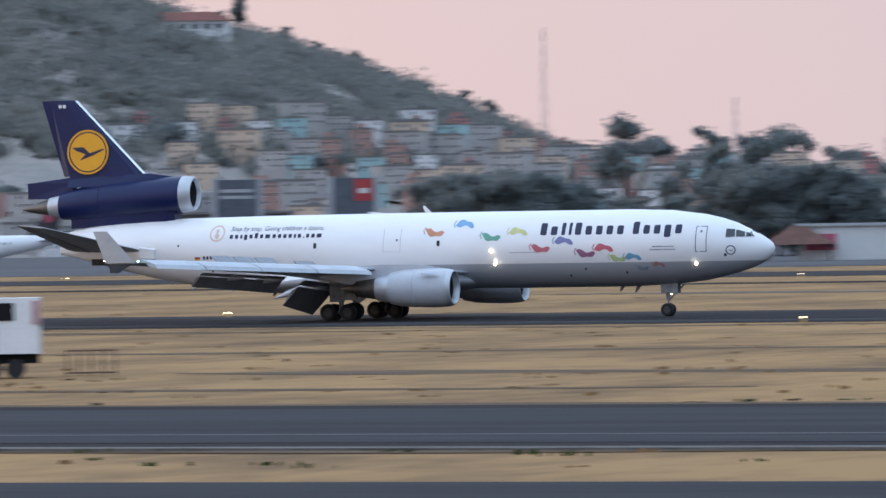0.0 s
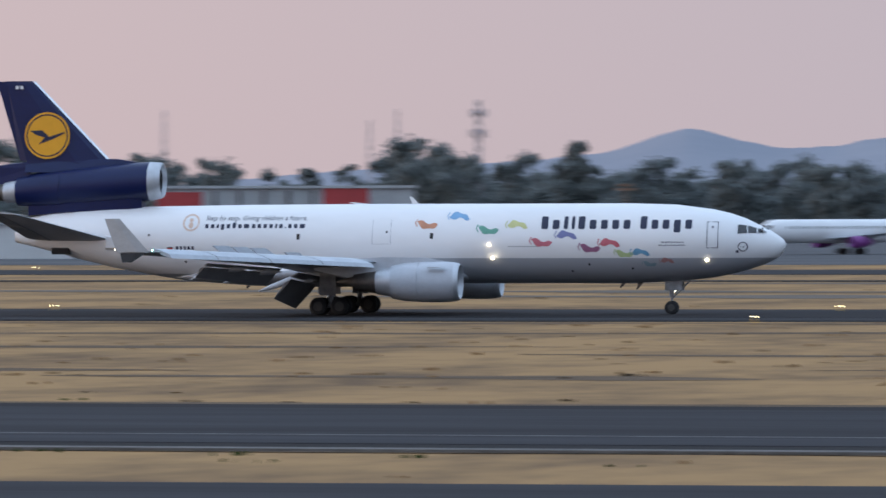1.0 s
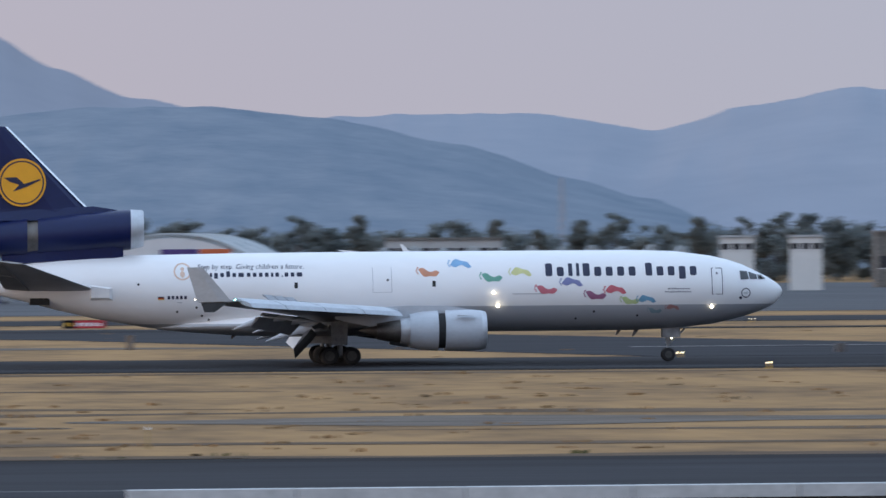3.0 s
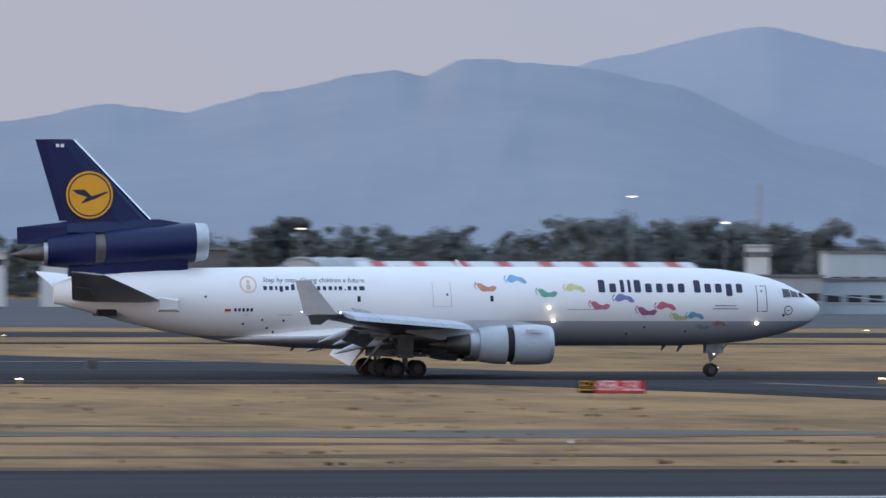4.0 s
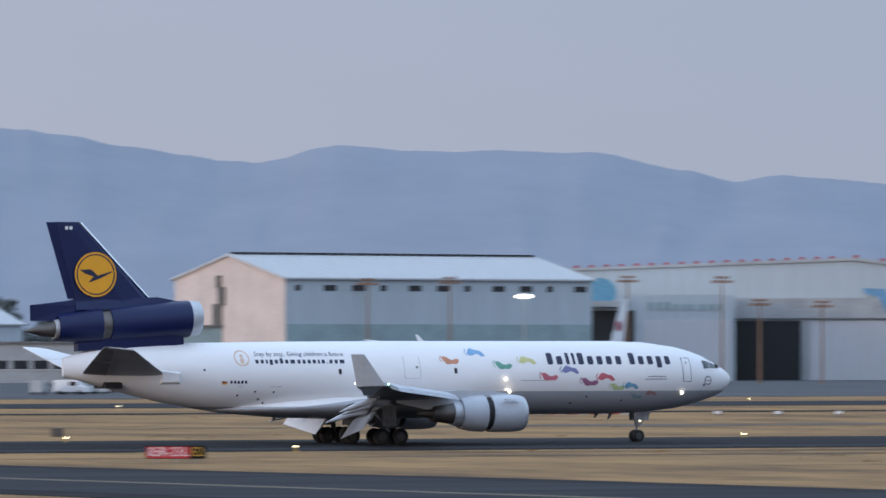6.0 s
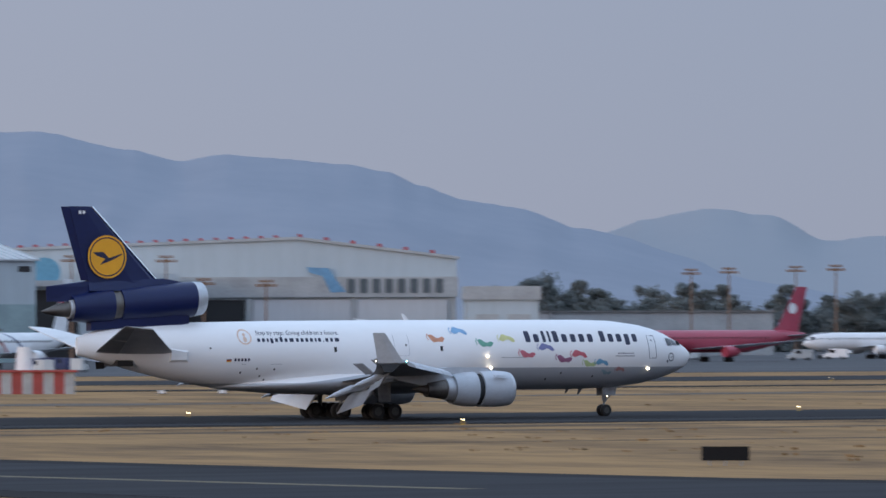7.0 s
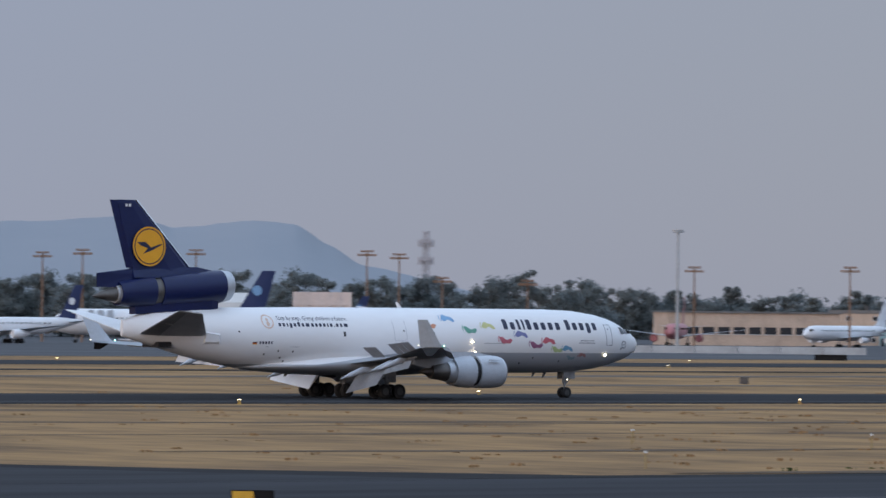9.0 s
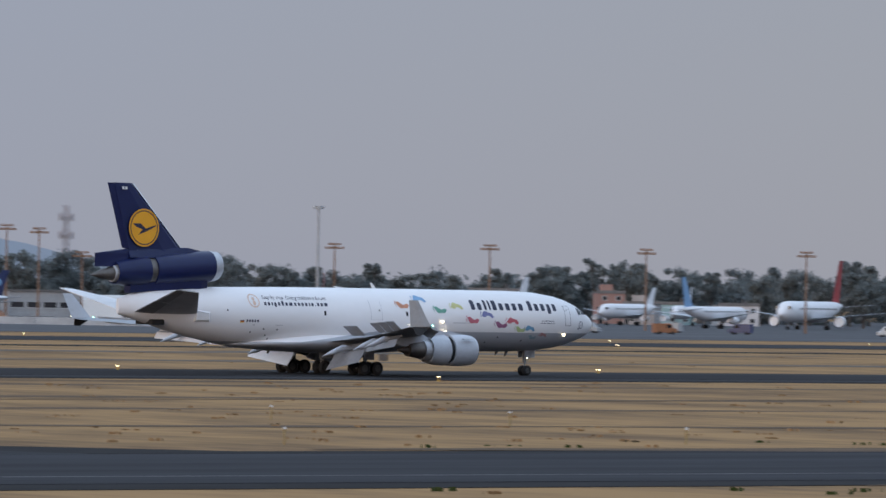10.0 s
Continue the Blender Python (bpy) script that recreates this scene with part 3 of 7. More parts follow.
def cargo_jet():
    jet = thing("cargo_aircraft", "white three-engined cargo jet with navy tail landing on the runway", "aircraft")
    bm = bmesh.new()
    hull(bm, BODY)
    # wing-root fairing under the middle
    body = part("fuselage", bm, M_LIVERY, jet, "white fuselage with grey belly", True)
    fuselage_marks(body)
    bm = bmesh.new()
    hull(bm, [(-22.5, 3.2, 2.6, 0.8), (-24.5, 3.8, 2.2, 2.9), (-28, 4.2, 2.02, 3.3), (-36, 4.1, 2.0, 3.3), (-40, 3.7, 2.1, 3.05), (-44, 3.2, 2.4, 2.0), (-46, 2.9, 2.6, 0.6)], 32)
    part("wing_fairing", bm, M_LIVERY, jet, "", True)
    for s, nm in ((-1, "right"), (1, "left")):
        w = thing("wing", "", "")
        w.parent = jet
        bm = bmesh.new()
        wing(bm, [(s * 2.4, -23.6, 3.55, -35.5, 3.05, 0.62), (s * 9.4, -29.4, 3.95, -36.4, 3.6, 0.46), (s * 17, -35.4, 4.35, -40.0, 4.15, 0.30), (s * 25.2, -41.7, 4.80, -44.4, 4.72, 0.13)])
        part("wing_box", bm, M_WINGTOP, w, "", True)
        # drooped slats along the leading edge
        for ya, yb in ((9.9, 13.6), (13.7, 17.4), (17.5, 21.2), (21.3, 24.6), (4.0, 7.4)):
            bm = bmesh.new()
            rows = []
            for y in (ya, yb):
                k = (y - 2.4) / 22.8
                x0, z0 = -23.6 - 18.1 * k, 3.55 + 1.25 * k
                c = 1.25 - 0.5 * k
                rows.append([(x0 + 0.75, s * y, z0 - 0.42), (x0 + 0.5, s * y, z0 - 0.10), (x0 - 0.2 * c, s * y, z0 + 0.16), (x0 - c * 0.8, s * y, z0 + 0.27), (x0 - c * 0.8, s * y, z0 + 0.20), (x0 + 0.1, s * y, z0 - 0.25)])
            rings(bm, rows)
            bmesh.ops.recalc_face_normals(bm, faces=bm.faces)
            part("slat", bm, M_SLAT, w)
        # lowered flaps: vane and main panel, with track fairings
        for ya, yb, xa, xb, za, zb, ch in ((3.3, 8.6, -33.8, -34.7, 2.85, 3.25, 3.3), (10.0, 18.2, -35.7, -39.3, 3.55, 3.98, 1.75)):
            if s > 0:
                ch, xa, xb = ch * 0.88, xa + 0.4, xb + 0.4
            for k0, k1, d in ((0.0, 0.26, 30), (0.28, 1.0, 48)):
                bm = bmesh.new()
                rows = []
                for y, x, z, c in ((ya, xa, za, ch), (yb, xb, zb, ch * 0.82)):
                    a = radians(d)
                    p = (x - k0 * c * math.cos(radians(38)), z - 0.08 - k0 * c * math.sin(radians(38)))
                    L = (k1 - k0) * c
                    q = (p[0] - L * math.cos(a), p[1] - L * math.sin(a))
                    nx, nz = math.sin(a) * -1, math.cos(a)
                    th = 0.17 * (k1 - k0 + 0.3)
                    rows.append([(p[0], s * y, p[1]), (p[0] - 0.25 * L * math.cos(a) + nx * th, s * y, p[1] - 0.25 * L * math.sin(a) + nz * th), (q[0], s * y, q[1]), (p[0] - 0.3 * L * math.cos(a) - nx * 0.05, s * y, p[1] - 0.3 * L * math.sin(a) - nz * 0.05)])
                rings(bm, rows)
                bmesh.ops.recalc_face_normals(bm, faces=bm.faces)
                # right flaps get the darker grey, left ones white: shade is in the colour
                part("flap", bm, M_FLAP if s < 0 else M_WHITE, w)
        for y, x, z in ((5.6, -34.0, 2.7), (11.6, -35.3, 3.4), (15.2, -37.0, 3.65)):
            bm = bmesh.new()
            rows = []
            for u, h, ww in ((0.0, 0.02, 0.03), (-0.8, 0.22, 0.2), (-2.0, 0.3, 0.24), (-3.4, 0.22, 0.18), (-4.4, 0.03, 0.04)):
                drop = -0.03 * u * u if u < -2 else 0
                zz = z - 0.14 + (0.0 if u > -2 else -0.34 * (-u - 2))
                rows.append([(x + u, s * y + ww * math.cos(t), zz + h * math.sin(t)) for t in (2 * math.pi * i / 10 for i in range(10))])
            rings(bm, rows)
            part("flap_track_fairing", bm, M_LGREY, w, "", True)
        # raised spoilers
        for ya, yb, xa, xb, z in ((10.4, 12.4, -35.6, -36.4, 4.1), (12.6, 14.6, -36.5, -37.3, 4.2), (14.8, 16.8, -37.4, -38.2, 4.3), (5.0, 7.6, -34.3, -34.9, 3.75)):
            bm = bmesh.new()
            rings(bm, [[(xa, s * ya, z), (xa - 1.15, s * ya, z + 0.85), (xa - 1.18, s * ya, z + 0.80), (xa - 0.02, s * ya, z - 0.06)], [(xb, s * yb, z + 0.06), (xb - 1.1, s * yb, z + 0.9), (xb - 1.13, s * yb, z + 0.85), (xb - 0.02, s * yb, z)]])
            bmesh.ops.recalc_face_normals(bm, faces=bm.faces)
            part("spoiler", bm, M_FLAP, w, "raised spoiler panel")
        # winglet, upper and small lower
        bm = bmesh.new()
        rings(bm, [[(x, s * (y + 0.05), z), (x - c * 0.35, s * (y + 0.05 + th), z), (x - c, s * (y + 0.05), z), (x - c * 0.35, s * (y + 0.05 - th), z)] for x, y, z, c, th in ((-42.0, 25.2, 4.78, 2.35, 0.09), (-44.0, 25.75, 7.15, 1.1, 0.04))])
        part("winglet", bm, M_LGREY, w, "grey upright winglet")
        bm = bmesh.new()
        rings(bm, [[(x, s * y, z), (x - c * 0.4, s * (y + th), z), (x - c, s * y, z), (x - c * 0.4, s * (y - th), z)] for x, y, z, c, th in ((-42.2, 25.2, 4.72, 1.9, 0.07), (-43.2, 25.5, 4.05, 0.7, 0.02))])
        part("lower_winglet", bm, M_DARK, w)
        bm = bmesh.new()
        bmesh.ops.create_uvsphere(bm, u_segments=10, v_segments=6, radius=0.06, matrix=Matrix.Translation((-41.75, s * 25.25, 4.9)))
        part("position_light", bm, M_GREEN, w, "green glowing position light")
        bm = bmesh.new()
        bmesh.ops.create_uvsphere(bm, u_segments=10, v_segments=6, radius=0.045, matrix=Matrix.Translation((-44.5, s * 25.2, 4.95)))
        part("tail_light", bm, M_LAMP, w, "small white glowing light")
        # landing lamps in the wing root
        for z, r in ((4.16, 0.12), (5.14, 0.10)) if s < 0 else ((4.16, 0.1),):
            bm = bmesh.new()
            bmesh.ops.create_uvsphere(bm, u_segments=12, v_segments=8, radius=r, matrix=Matrix.Translation((-21.3 - (0.3 if z > 5 else 0), s * 3.12, z)))
            part("landing_lamp", bm, M_LAMP, w, "glowing landing lamp at the wing root")
        COWLS.append(nacelle(jet, s * 8.5, 2.48, ""))
        # tailplane with dihedral
        bm = bmesh.new()
        wing(bm, [(s * 0.9, -49.7, 5.25, -57.0, 5.6, 0.42), (s * 9.0, -55.9, 7.46, -58.3, 7.72, 0.12)])
        # the right underside's shade is in its grey; the lit left is white
        tp = part("tailplane", bm, M_TPLANE if s < 0 else M_WHITE, jet, "tailplane, shaded grey right and lit white left", True)
        # hinged elevator along its trailing edge, and the pale plate at its root
        for k0, k1 in ((0.06, 0.50), (0.52, 0.97)):
            bm = bmesh.new()
            rows = []
            for k in (k0, k1):
                y, x1, z1, c = 0.9 + 8.1 * k, -57.0 - 1.3 * k, 5.6 + 2.12 * k, 1.9 - 1.1 * k
                rows.append([(x1 + c, s * y, z1 + 0.02 - 0.045 * c + 0.1 * (1 - k)), (x1 - 0.06, s * y, z1 + 0.05), (x1 - 0.06, s * y, z1 - 0.03), (x1 + c, s * y, z1 - 0.12 - 0.045 * c - 0.06 * (1 - k))])
            rings(bm, rows)
            bmesh.ops.recalc_face_normals(bm, faces=bm.faces)
            # elevators likewise: shade grey on the right, lit white on the left
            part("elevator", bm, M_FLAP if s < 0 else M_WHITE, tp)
        bm = bmesh.new()
        rings(bm, [[(-49.2, s * (skin(-49.2, 5.0) - 0.1), 4.75), (-50.9, s * (skin(-50.9, 5.0) - 0.1), 4.75), (-50.9, s * (skin(-50.9, 5.6) - 0.1), 5.95), (-49.2, s * (skin(-49.2, 5.6) - 0.1), 5.75)], [(-49.5, s * (skin(-49.5, 5.0) + 0.14), 4.95), (-50.8, s * (skin(-50.8, 5.0) + 0.14), 4.95), (-50.8, s * (skin(-50.8, 5.6) + 0.14), 5.8), (-49.5, s * (skin(-49.5, 5.6) + 0.14), 5.6)]])
        bmesh.ops.recalc_face_normals(bm, faces=bm.faces)
        part("root_plate", bm, M_WHITE, tp, "pale pivot plate at the tailplane root")
    # tail fin, rudder and the engine in its base
    fin = thing("tail_fin", "", "")
    fin.parent = jet
    bm = bmesh.new()
    rows = []
    for x0, x1, z, th in ((-50.0, -57.3, 11.0, 0.52), (-51.0, -57.35, 11.45, 0.46), (-56.7, -58.9, 17.2, 0.16), (-56.95, -58.95, 17.45, 0.12)):
        rows.append([(x0, 0, z), (x0 - (x0 - x1) * 0.1, th * 0.7, z), (x0 - (x0 - x1) * 0.4, th, z), (x1, th * 0.6, z), (x1, -th * 0.6, z), (x0 - (x0 - x1) * 0.4, -th, z), (x0 - (x0 - x1) * 0.1, -th * 0.7, z)])
    rings(bm, rows)
    bmesh.ops.recalc_face_normals(bm, faces=bm.faces)
    part("fin", bm, M_NAVY, fin, "navy fin")
    bm = bmesh.new()
    rows = [[(x0, th, z), (x1, 0.02, z), (x1, -0.02, z), (x0, -th, z)] for x0, x1, z, th in ((-57.34, -57.9, 11.45, 0.24), (-58.92, -59.7, 17.43, 0.07))]
    rings(bm, rows)
    bmesh.ops.recalc_face_normals(bm, faces=bm.faces)
    part("rudder", bm, M_NAVY, fin)
    bm = bmesh.new()
    rows = [[(-57.0, th, z), (x1, 0.03, z), (x1, -0.03, z), (-57.0, -th, z)] for x1, z, th in ((-58.2, 9.7, 0.5), (-61.0, 9.72, 0.45), (-61.04, 10.95, 0.36), (-57.5, 11.4, 0.3))]
    rings(bm, rows[1:])
    bmesh.ops.recalc_face_normals(bm, faces=bm.faces)
    part("lower_rudder", bm, M_NAVY, fin)
    bm = bmesh.new()
    rings(bm, [[(x + 0.07, 0, z), (x - 0.12, 0.16 * k, z), (x - 0.12, -0.16 * k, z)] for x, z, k in ((-51.0, 11.5, 1.0), (-56.78, 17.43, 0.45))])
    bmesh.ops.recalc_face_normals(bm, faces=bm.faces)
    part("leading_edge", bm, M_METAL, fin, "bright bare-metal leading edge")
    eng = thing("tail_engine", "", "")
    eng.parent = jet
    ax = lambda u: (u, 0, 9.96 + (u + 47) * 0.072)
    bm = bmesh.new()
    lathe(bm, [(-47.25, 1.06), (-47.1, 1.10), (-46.92, 1.18), (-46.9, 1.25), (-47.0, 1.34), (-47.85, 1.46)], axis=ax)
    part("inlet_lip", bm, M_SATIN, eng, "satin metal inlet lip", True)
    bm = bmesh.new()
    lathe(bm, [(-47.2, 1.05), (-49.5, 1.05), (-49.6, 0.05)], axis=ax)
    part("inlet_duct", bm, M_DARK, eng, "", True)
    bm = bmesh.new()
    lathe(bm, [(-47.85, 1.46), (-49.0, 1.50), (-52.0, 1.50), (-54.6, 1.46), (-54.6, 1.3)], axis=ax)
    part("engine_barrel", bm, M_NAVY, eng, "", True)
    bm = bmesh.new()
    lathe(bm, [(-54.3, 1.30), (-55.6, 1.28)], axis=ax)
    part("cascade_ring", bm, M_DULL, eng, "dark ring exposed by the open reverser", True)
    bm = bmesh.new()
    lathe(bm, [(-54.62, 1.3), (-54.62, 1.46), (-56.5, 1.32), (-58.1, 1.05), (-58.1, 0.95), (-55.2, 1.26)], axis=ax)
    COWLS.append(part("reverser_cowl", bm, M_NAVY, eng, "", True))
    bm = bmesh.new()
    lathe(bm, [(-57.2, 0.92), (-58.2, 0.88), (-59.1, 0.76), (-59.1, 0.66)], axis=ax)
    part("exhaust_ring", bm, M_SATIN, eng, "bright metal exhaust ring", True)
    bm = bmesh.new()
    lathe(bm, [(-58.6, 0.72), (-59.6, 0.56), (-60.2, 0.45), (-61.5, 0.04)], axis=ax)
    part("exhaust_plug", bm, M_DULL, eng, "", True)
    bm = bmesh.new()
    rows = []
    for x, z0, z1, w in ((-48.4, 7.7, 9.0, 0.75), (-49.2, 7.65, 9.6, 0.95), (-54, 7.6, 9.4, 0.95), (-57.2, 7.35, 8.7, 0.5)):
        rows.append([(x, -w * 0.9, z0), (x, w * 0.9, z0), (x, w, z1), (x, -w, z1)])
    rings(bm, rows)
    bmesh.ops.recalc_face_normals(bm, faces=bm.faces)
    part("engine_pylon", bm, M_NAVY, eng)
    # fin fairing between the barrel and the fin
    bm = bmesh.new()
    rows = []
    for x, z1, w in ((-48.6, 11.3, 0.1), (-50.5, 11.6, 0.42), (-54, 11.5, 0.5), (-57.4, 11.2, 0.45)):
        rows.append([(x, -w * 1.4, 10.6), (x, w * 1.4, 10.6), (x, w * 0.8, z1), (x, -w * 0.8, z1)])
    rings(bm, rows)
    bmesh.ops.recalc_face_normals(bm, faces=bm.faces)
    part("fin_root", bm, M_NAVY, eng)
    # round emblem on both sides of the fin
    for s in (-1, 1):
        n = 40
        cx, cz = -55.72, 13.36
        tilt = lambda z: s * (0.40 - (z - 11.45) * 0.038)
        for nm, r0, r1, m, off, lab in (("emblem", 0.0, 1.75, M_YELLOW, 0.10, "yellow disc emblem"), ("emblem_ring", 1.50, 1.60, M_INK, 0.115, "navy ring")):
            bm = bmesh.new()
            for i in range(n):
                a, b = 2 * math.pi * i / n, 2 * math.pi * (i + 1) / n
                pts = [(cx + r * math.cos(t), cz + r * math.sin(t)) for r, t in ((r0, a), (r1, a), (r1, b), (r0, b))]
                if r0 == 0:
                    pts = pts[1:3] + [(cx, cz)]
                bm.faces.new([bm.verts.new((x, tilt(z) + s * off, z)) for x, z in pts])
            part(nm, bm, m, fin, lab)
        bm = bmesh.new()
        for pts in ([(-57.05, 13.72), (-56.1, 13.75), (-55.75, 13.45), (-55.55, 13.25), (-55.9, 13.2), (-56.6, 13.42)], [(-56.4, 12.7), (-55.9, 13.2), (-55.5, 13.28), (-54.4, 13.62), (-54.35, 13.54), (-55.3, 13.08), (-55.8, 12.9)]):
            bm.faces.new([bm.verts.new((x, tilt(z) + s * 0.122, z)) for x, z in pts])
        part("emblem_mark", bm, M_INK, fin, "plain navy slanted mark")
        bm = bmesh.new()
        for x in (-58.2, -57.85):
            bm.faces.new([bm.verts.new((x + u, tilt(z) + s * 0.06, z)) for u, z in ((0, 16.85), (0.25, 16.85), (0.25, 17.1), (0, 17.1))])
        part("code_bar", bm, M_WHITE, fin)
    # tail cone exhaust port and antennae
    bm = bmesh.new()
    box(bm, -55.2, -53.8, -1.25, 1.25, 4.45, 4.95)
    part("service_port", bm, M_DARK, jet, "dark opening under the tail")
    for x, z0, z1, c in ((-27.4, 8.15, 8.7, 0.5), (-40.0, 2.35, 1.9, 0.4), (-10.6, 2.32, 1.85, 0.35), (-11.9, 2.3, 1.95, 0.3), (-31, 8.16, 8.3, 1.2)):
        bm = bmesh.new()
        slab(bm, [(x, z0), (x - c, z0), (x - c * 1.5, z1), (x - c * 1.1, z1)], -0.04, 0.04)
        bmesh.ops.recalc_face_normals(bm, faces=bm.faces)
        part("antenna", bm, M_WHITE if z1 > 5 else M_DULL, jet)
    # nose gear
    ng = solid((-8.62, -8.3, -0.12, 0.12, 1.3, 2.6), (-8.9, -7.6, -0.5, -0.42, 1.75, 2.5), (-8.9, -7.6, 0.42, 0.5, 1.75, 2.5))
    tube(ng, (-8.46, 0, 0.5), (-8.46, 0, 2.5), 0.09)
    tube(ng, (-8.46, -0.4, 0.5), (-8.46, 0.4, 0.5), 0.07)
    tube(ng, (-8.4, 0, 1.2), (-7.2, 0, 2.4), 0.06)
    ng = part("nose_gear", ng, M_GEAR, jet)
    for z, r in ((1.95, 0.07), (1.7, 0.05)):
        bm = bmesh.new()
        bmesh.ops.create_uvsphere(bm, u_segments=8, v_segments=6, radius=r, matrix=Matrix.Translation((-8.2, -0.1, z)))
        part("taxi_lamp", bm, M_LAMP, ng, "glowing taxi lamp")
    bm = bmesh.new()
    bmesh.ops.create_uvsphere(bm, u_segments=12, v_segments=8, radius=0.12, matrix=Matrix.Translation((-5.5, -2.36, 4.0)))
    part("landing_lamp", bm, M_LAMP, jet, "glowing lamp on the nose")
    for y in (-0.33, 0.33):
        wheel(ng, -8.46, y, 0.5, 0.34)
    for y in (-5.35, 5.35):
        g = bmesh.new()
        tube(g, (-33.0, y, 0.68), (-33.0, y * 0.97, 3.2), 0.2)
        tube(g, (-33.0, y, 1.6), (-33.6, y * 0.6, 2.8), 0.1)
        tube(g, (-32.1, y, 0.68), (-33.9, y, 0.68), 0.14)
        for x in (-32.2, -33.8):
            tube(g, (x, y - 0.75, 0.66), (x, y + 0.75, 0.66), 0.09)
        box(g, -33.7, -32.5, y * 1.12 - 0.03, y * 1.12 + 0.03, 1.45, 3.1)
        g = part("main_gear", g, M_GEAR, jet)
        for x in (-32.2, -33.8):
            for d in (-0.69, 0.69):
                wheel(g, x, y + d, 0.66, 0.5)
    g = bmesh.new()
    tube(g, (-33.9, 0, 0.66), (-33.9, 0, 2.4), 0.15)
    tube(g, (-33.9, -0.6, 0.66), (-33.9, 0.6, 0.66), 0.09)
    box(g, -34.9, -33.2, -0.9, -0.84, 1.5, 2.3)
    g = part("centre_gear", g, M_GEAR, jet)
    for d in (-0.48, 0.48):
        wheel(g, -33.9, d, 0.66, 0.42)
    return jet


COWLS = []
jet = cargo_jet()


def jet_x(t):
    """Where the nose is along the runway: steady braking from 72 to 39 m/s."""
    s = (t - 3) / 5
    return 67.91 + 307.94 * s - 43.71 * s * s - 0.045 * s ** 3 + 0.482 * s ** 4


def motions():
    walk(jet, [(t / 5, pose(jet_x(t / 5), RUNWAY_Y, 0.062)) for t in range(51)])
    # the thrust reverser cowls slide open after touchdown
    for ob in COWLS:
        far = -0.75 if ob.parent.name.startswith("tail") else -0.5
        late = 0.5 if ob.parent.name.startswith("tail") else 0.0
        walk(ob, [(0.0, pose(0, 0, 0)), (1.2 + late, pose(0, 0, 0)), (1.7 + late, pose(far * 0.45, 0, 0)), (2.2 + late, pose(far, 0, 0)), (10.0, pose(far, 0, 0))])
    # wheels roll forward
    for ob, r in WHEELS:
        a, p, rows = 0.0, ob.location.copy(), []
        for i in range(301):
            rows.append((i / 30, pose(p[0], p[1], p[2], 0, a, 0)))
            a += 80 * (72 - 3.4 * i / 30) / 72
        walk(ob, rows)

# ---- the distance: mountains, town, woods, hangars and parked aircraft ----
rnd = random.Random(7)


def spot(az, d):
    a = radians(az)
    return d * math.sin(a), d * math.cos(a)


def put(az, d, turn=0.0, z=0.05):
    x, y = spot(az, d)
    return pose(x, y, z, 0, 0, turn)


# aerial haze is put into these blue-grey base colours, range by range
M_FAR = mat("haze_blue_far_mountain", (0.272, 0.290, 0.330), 1.0, vary=0.05, size=130, spec=0.0, second=(0.245, 0.264, 0.303), fine=5)
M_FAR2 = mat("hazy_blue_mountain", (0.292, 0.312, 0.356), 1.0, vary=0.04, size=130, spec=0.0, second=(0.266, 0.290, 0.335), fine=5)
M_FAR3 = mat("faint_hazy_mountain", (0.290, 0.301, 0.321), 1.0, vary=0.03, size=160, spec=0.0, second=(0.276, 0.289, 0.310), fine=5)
M_NEARHILL = mat("haze_blue_wooded_hill", (0.212, 0.238, 0.272), 1.0, vary=0.08, size=45, spec=0.0, second=(0.150, 0.184, 0.226), fine=6)

# the left ranges' mauve is haze tint in the base colour too
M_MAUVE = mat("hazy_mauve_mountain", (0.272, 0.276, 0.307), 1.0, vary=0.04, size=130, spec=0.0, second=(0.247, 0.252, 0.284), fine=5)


def ridge(label, crest, d0, d1, material, seed, rough=0.022):
    """A mountain range, from its peaks and saddles (bearing, elevation in degrees), with wooded crest, spurs and gullies."""
    bm = bmesh.new()
    az0, az1 = crest[0][0], crest[-1][0]
    cols, n = [], int((az1 - az0) / 0.045)
    way = [az0 + (az1 - az0) * i / n for i in range(n + 1)]
    tops = []
    for az in way:
        for (a, e), (b, f) in zip(crest, crest[1:]):
            if a <= az <= b + 1e-6:
                k = (az - a) / (b - a)
                el = e + (f - e) * (0.45 * k + 0.55 * k * k * (3 - 2 * k))
        tops.append(EYE.z + d1 * math.tan(radians(max(el, 0.02))))
    # the flanks follow the crest broadly; its single peaks show near the top alone
    wide = np.convolve(np.pad(tops, 24, mode="edge"), np.hanning(49) / np.hanning(49).sum(), "valid")
    for az, top, base in zip(way, tops, wide):
        crown = d1 * radians(rough) * noise.fractal((az * 2.3, seed, 0), 0.9, 2.1, 6)
        col = []
        for k in range(25):
            t = k / 24
            d = d0 + (d1 - d0) * t
            # spurs run down the slope, leaning to one side as they fall
            u = az + 0.9 * (1 - t) + 0.35 * noise.noise((az * 0.5, 2.0 * t, seed))
            spur = 1 - abs(noise.noise((u * 1.3, 1.6 * t, seed + 3))) * 2.2 + 0.35 * noise.fractal((u * 3.2, 6 * t, seed + 9), 0.9, 2.0, 4)
            x, y = spot(az, d)
            col.append((x, y, -4 + (base + 4) * t ** 0.9 + (top - base) * t ** 4 + 0.016 * (base + 4) * math.sin(math.pi * t) * (spur - 0.5) + crown * t ** 6))
        cols.append(col)
    rings(bm, cols, close=False)
    bmesh.ops.recalc_face_normals(bm, faces=bm.faces)
    return tagged(part("mountain", bm, material, smooth=True), label, "mountain", kind="structure")


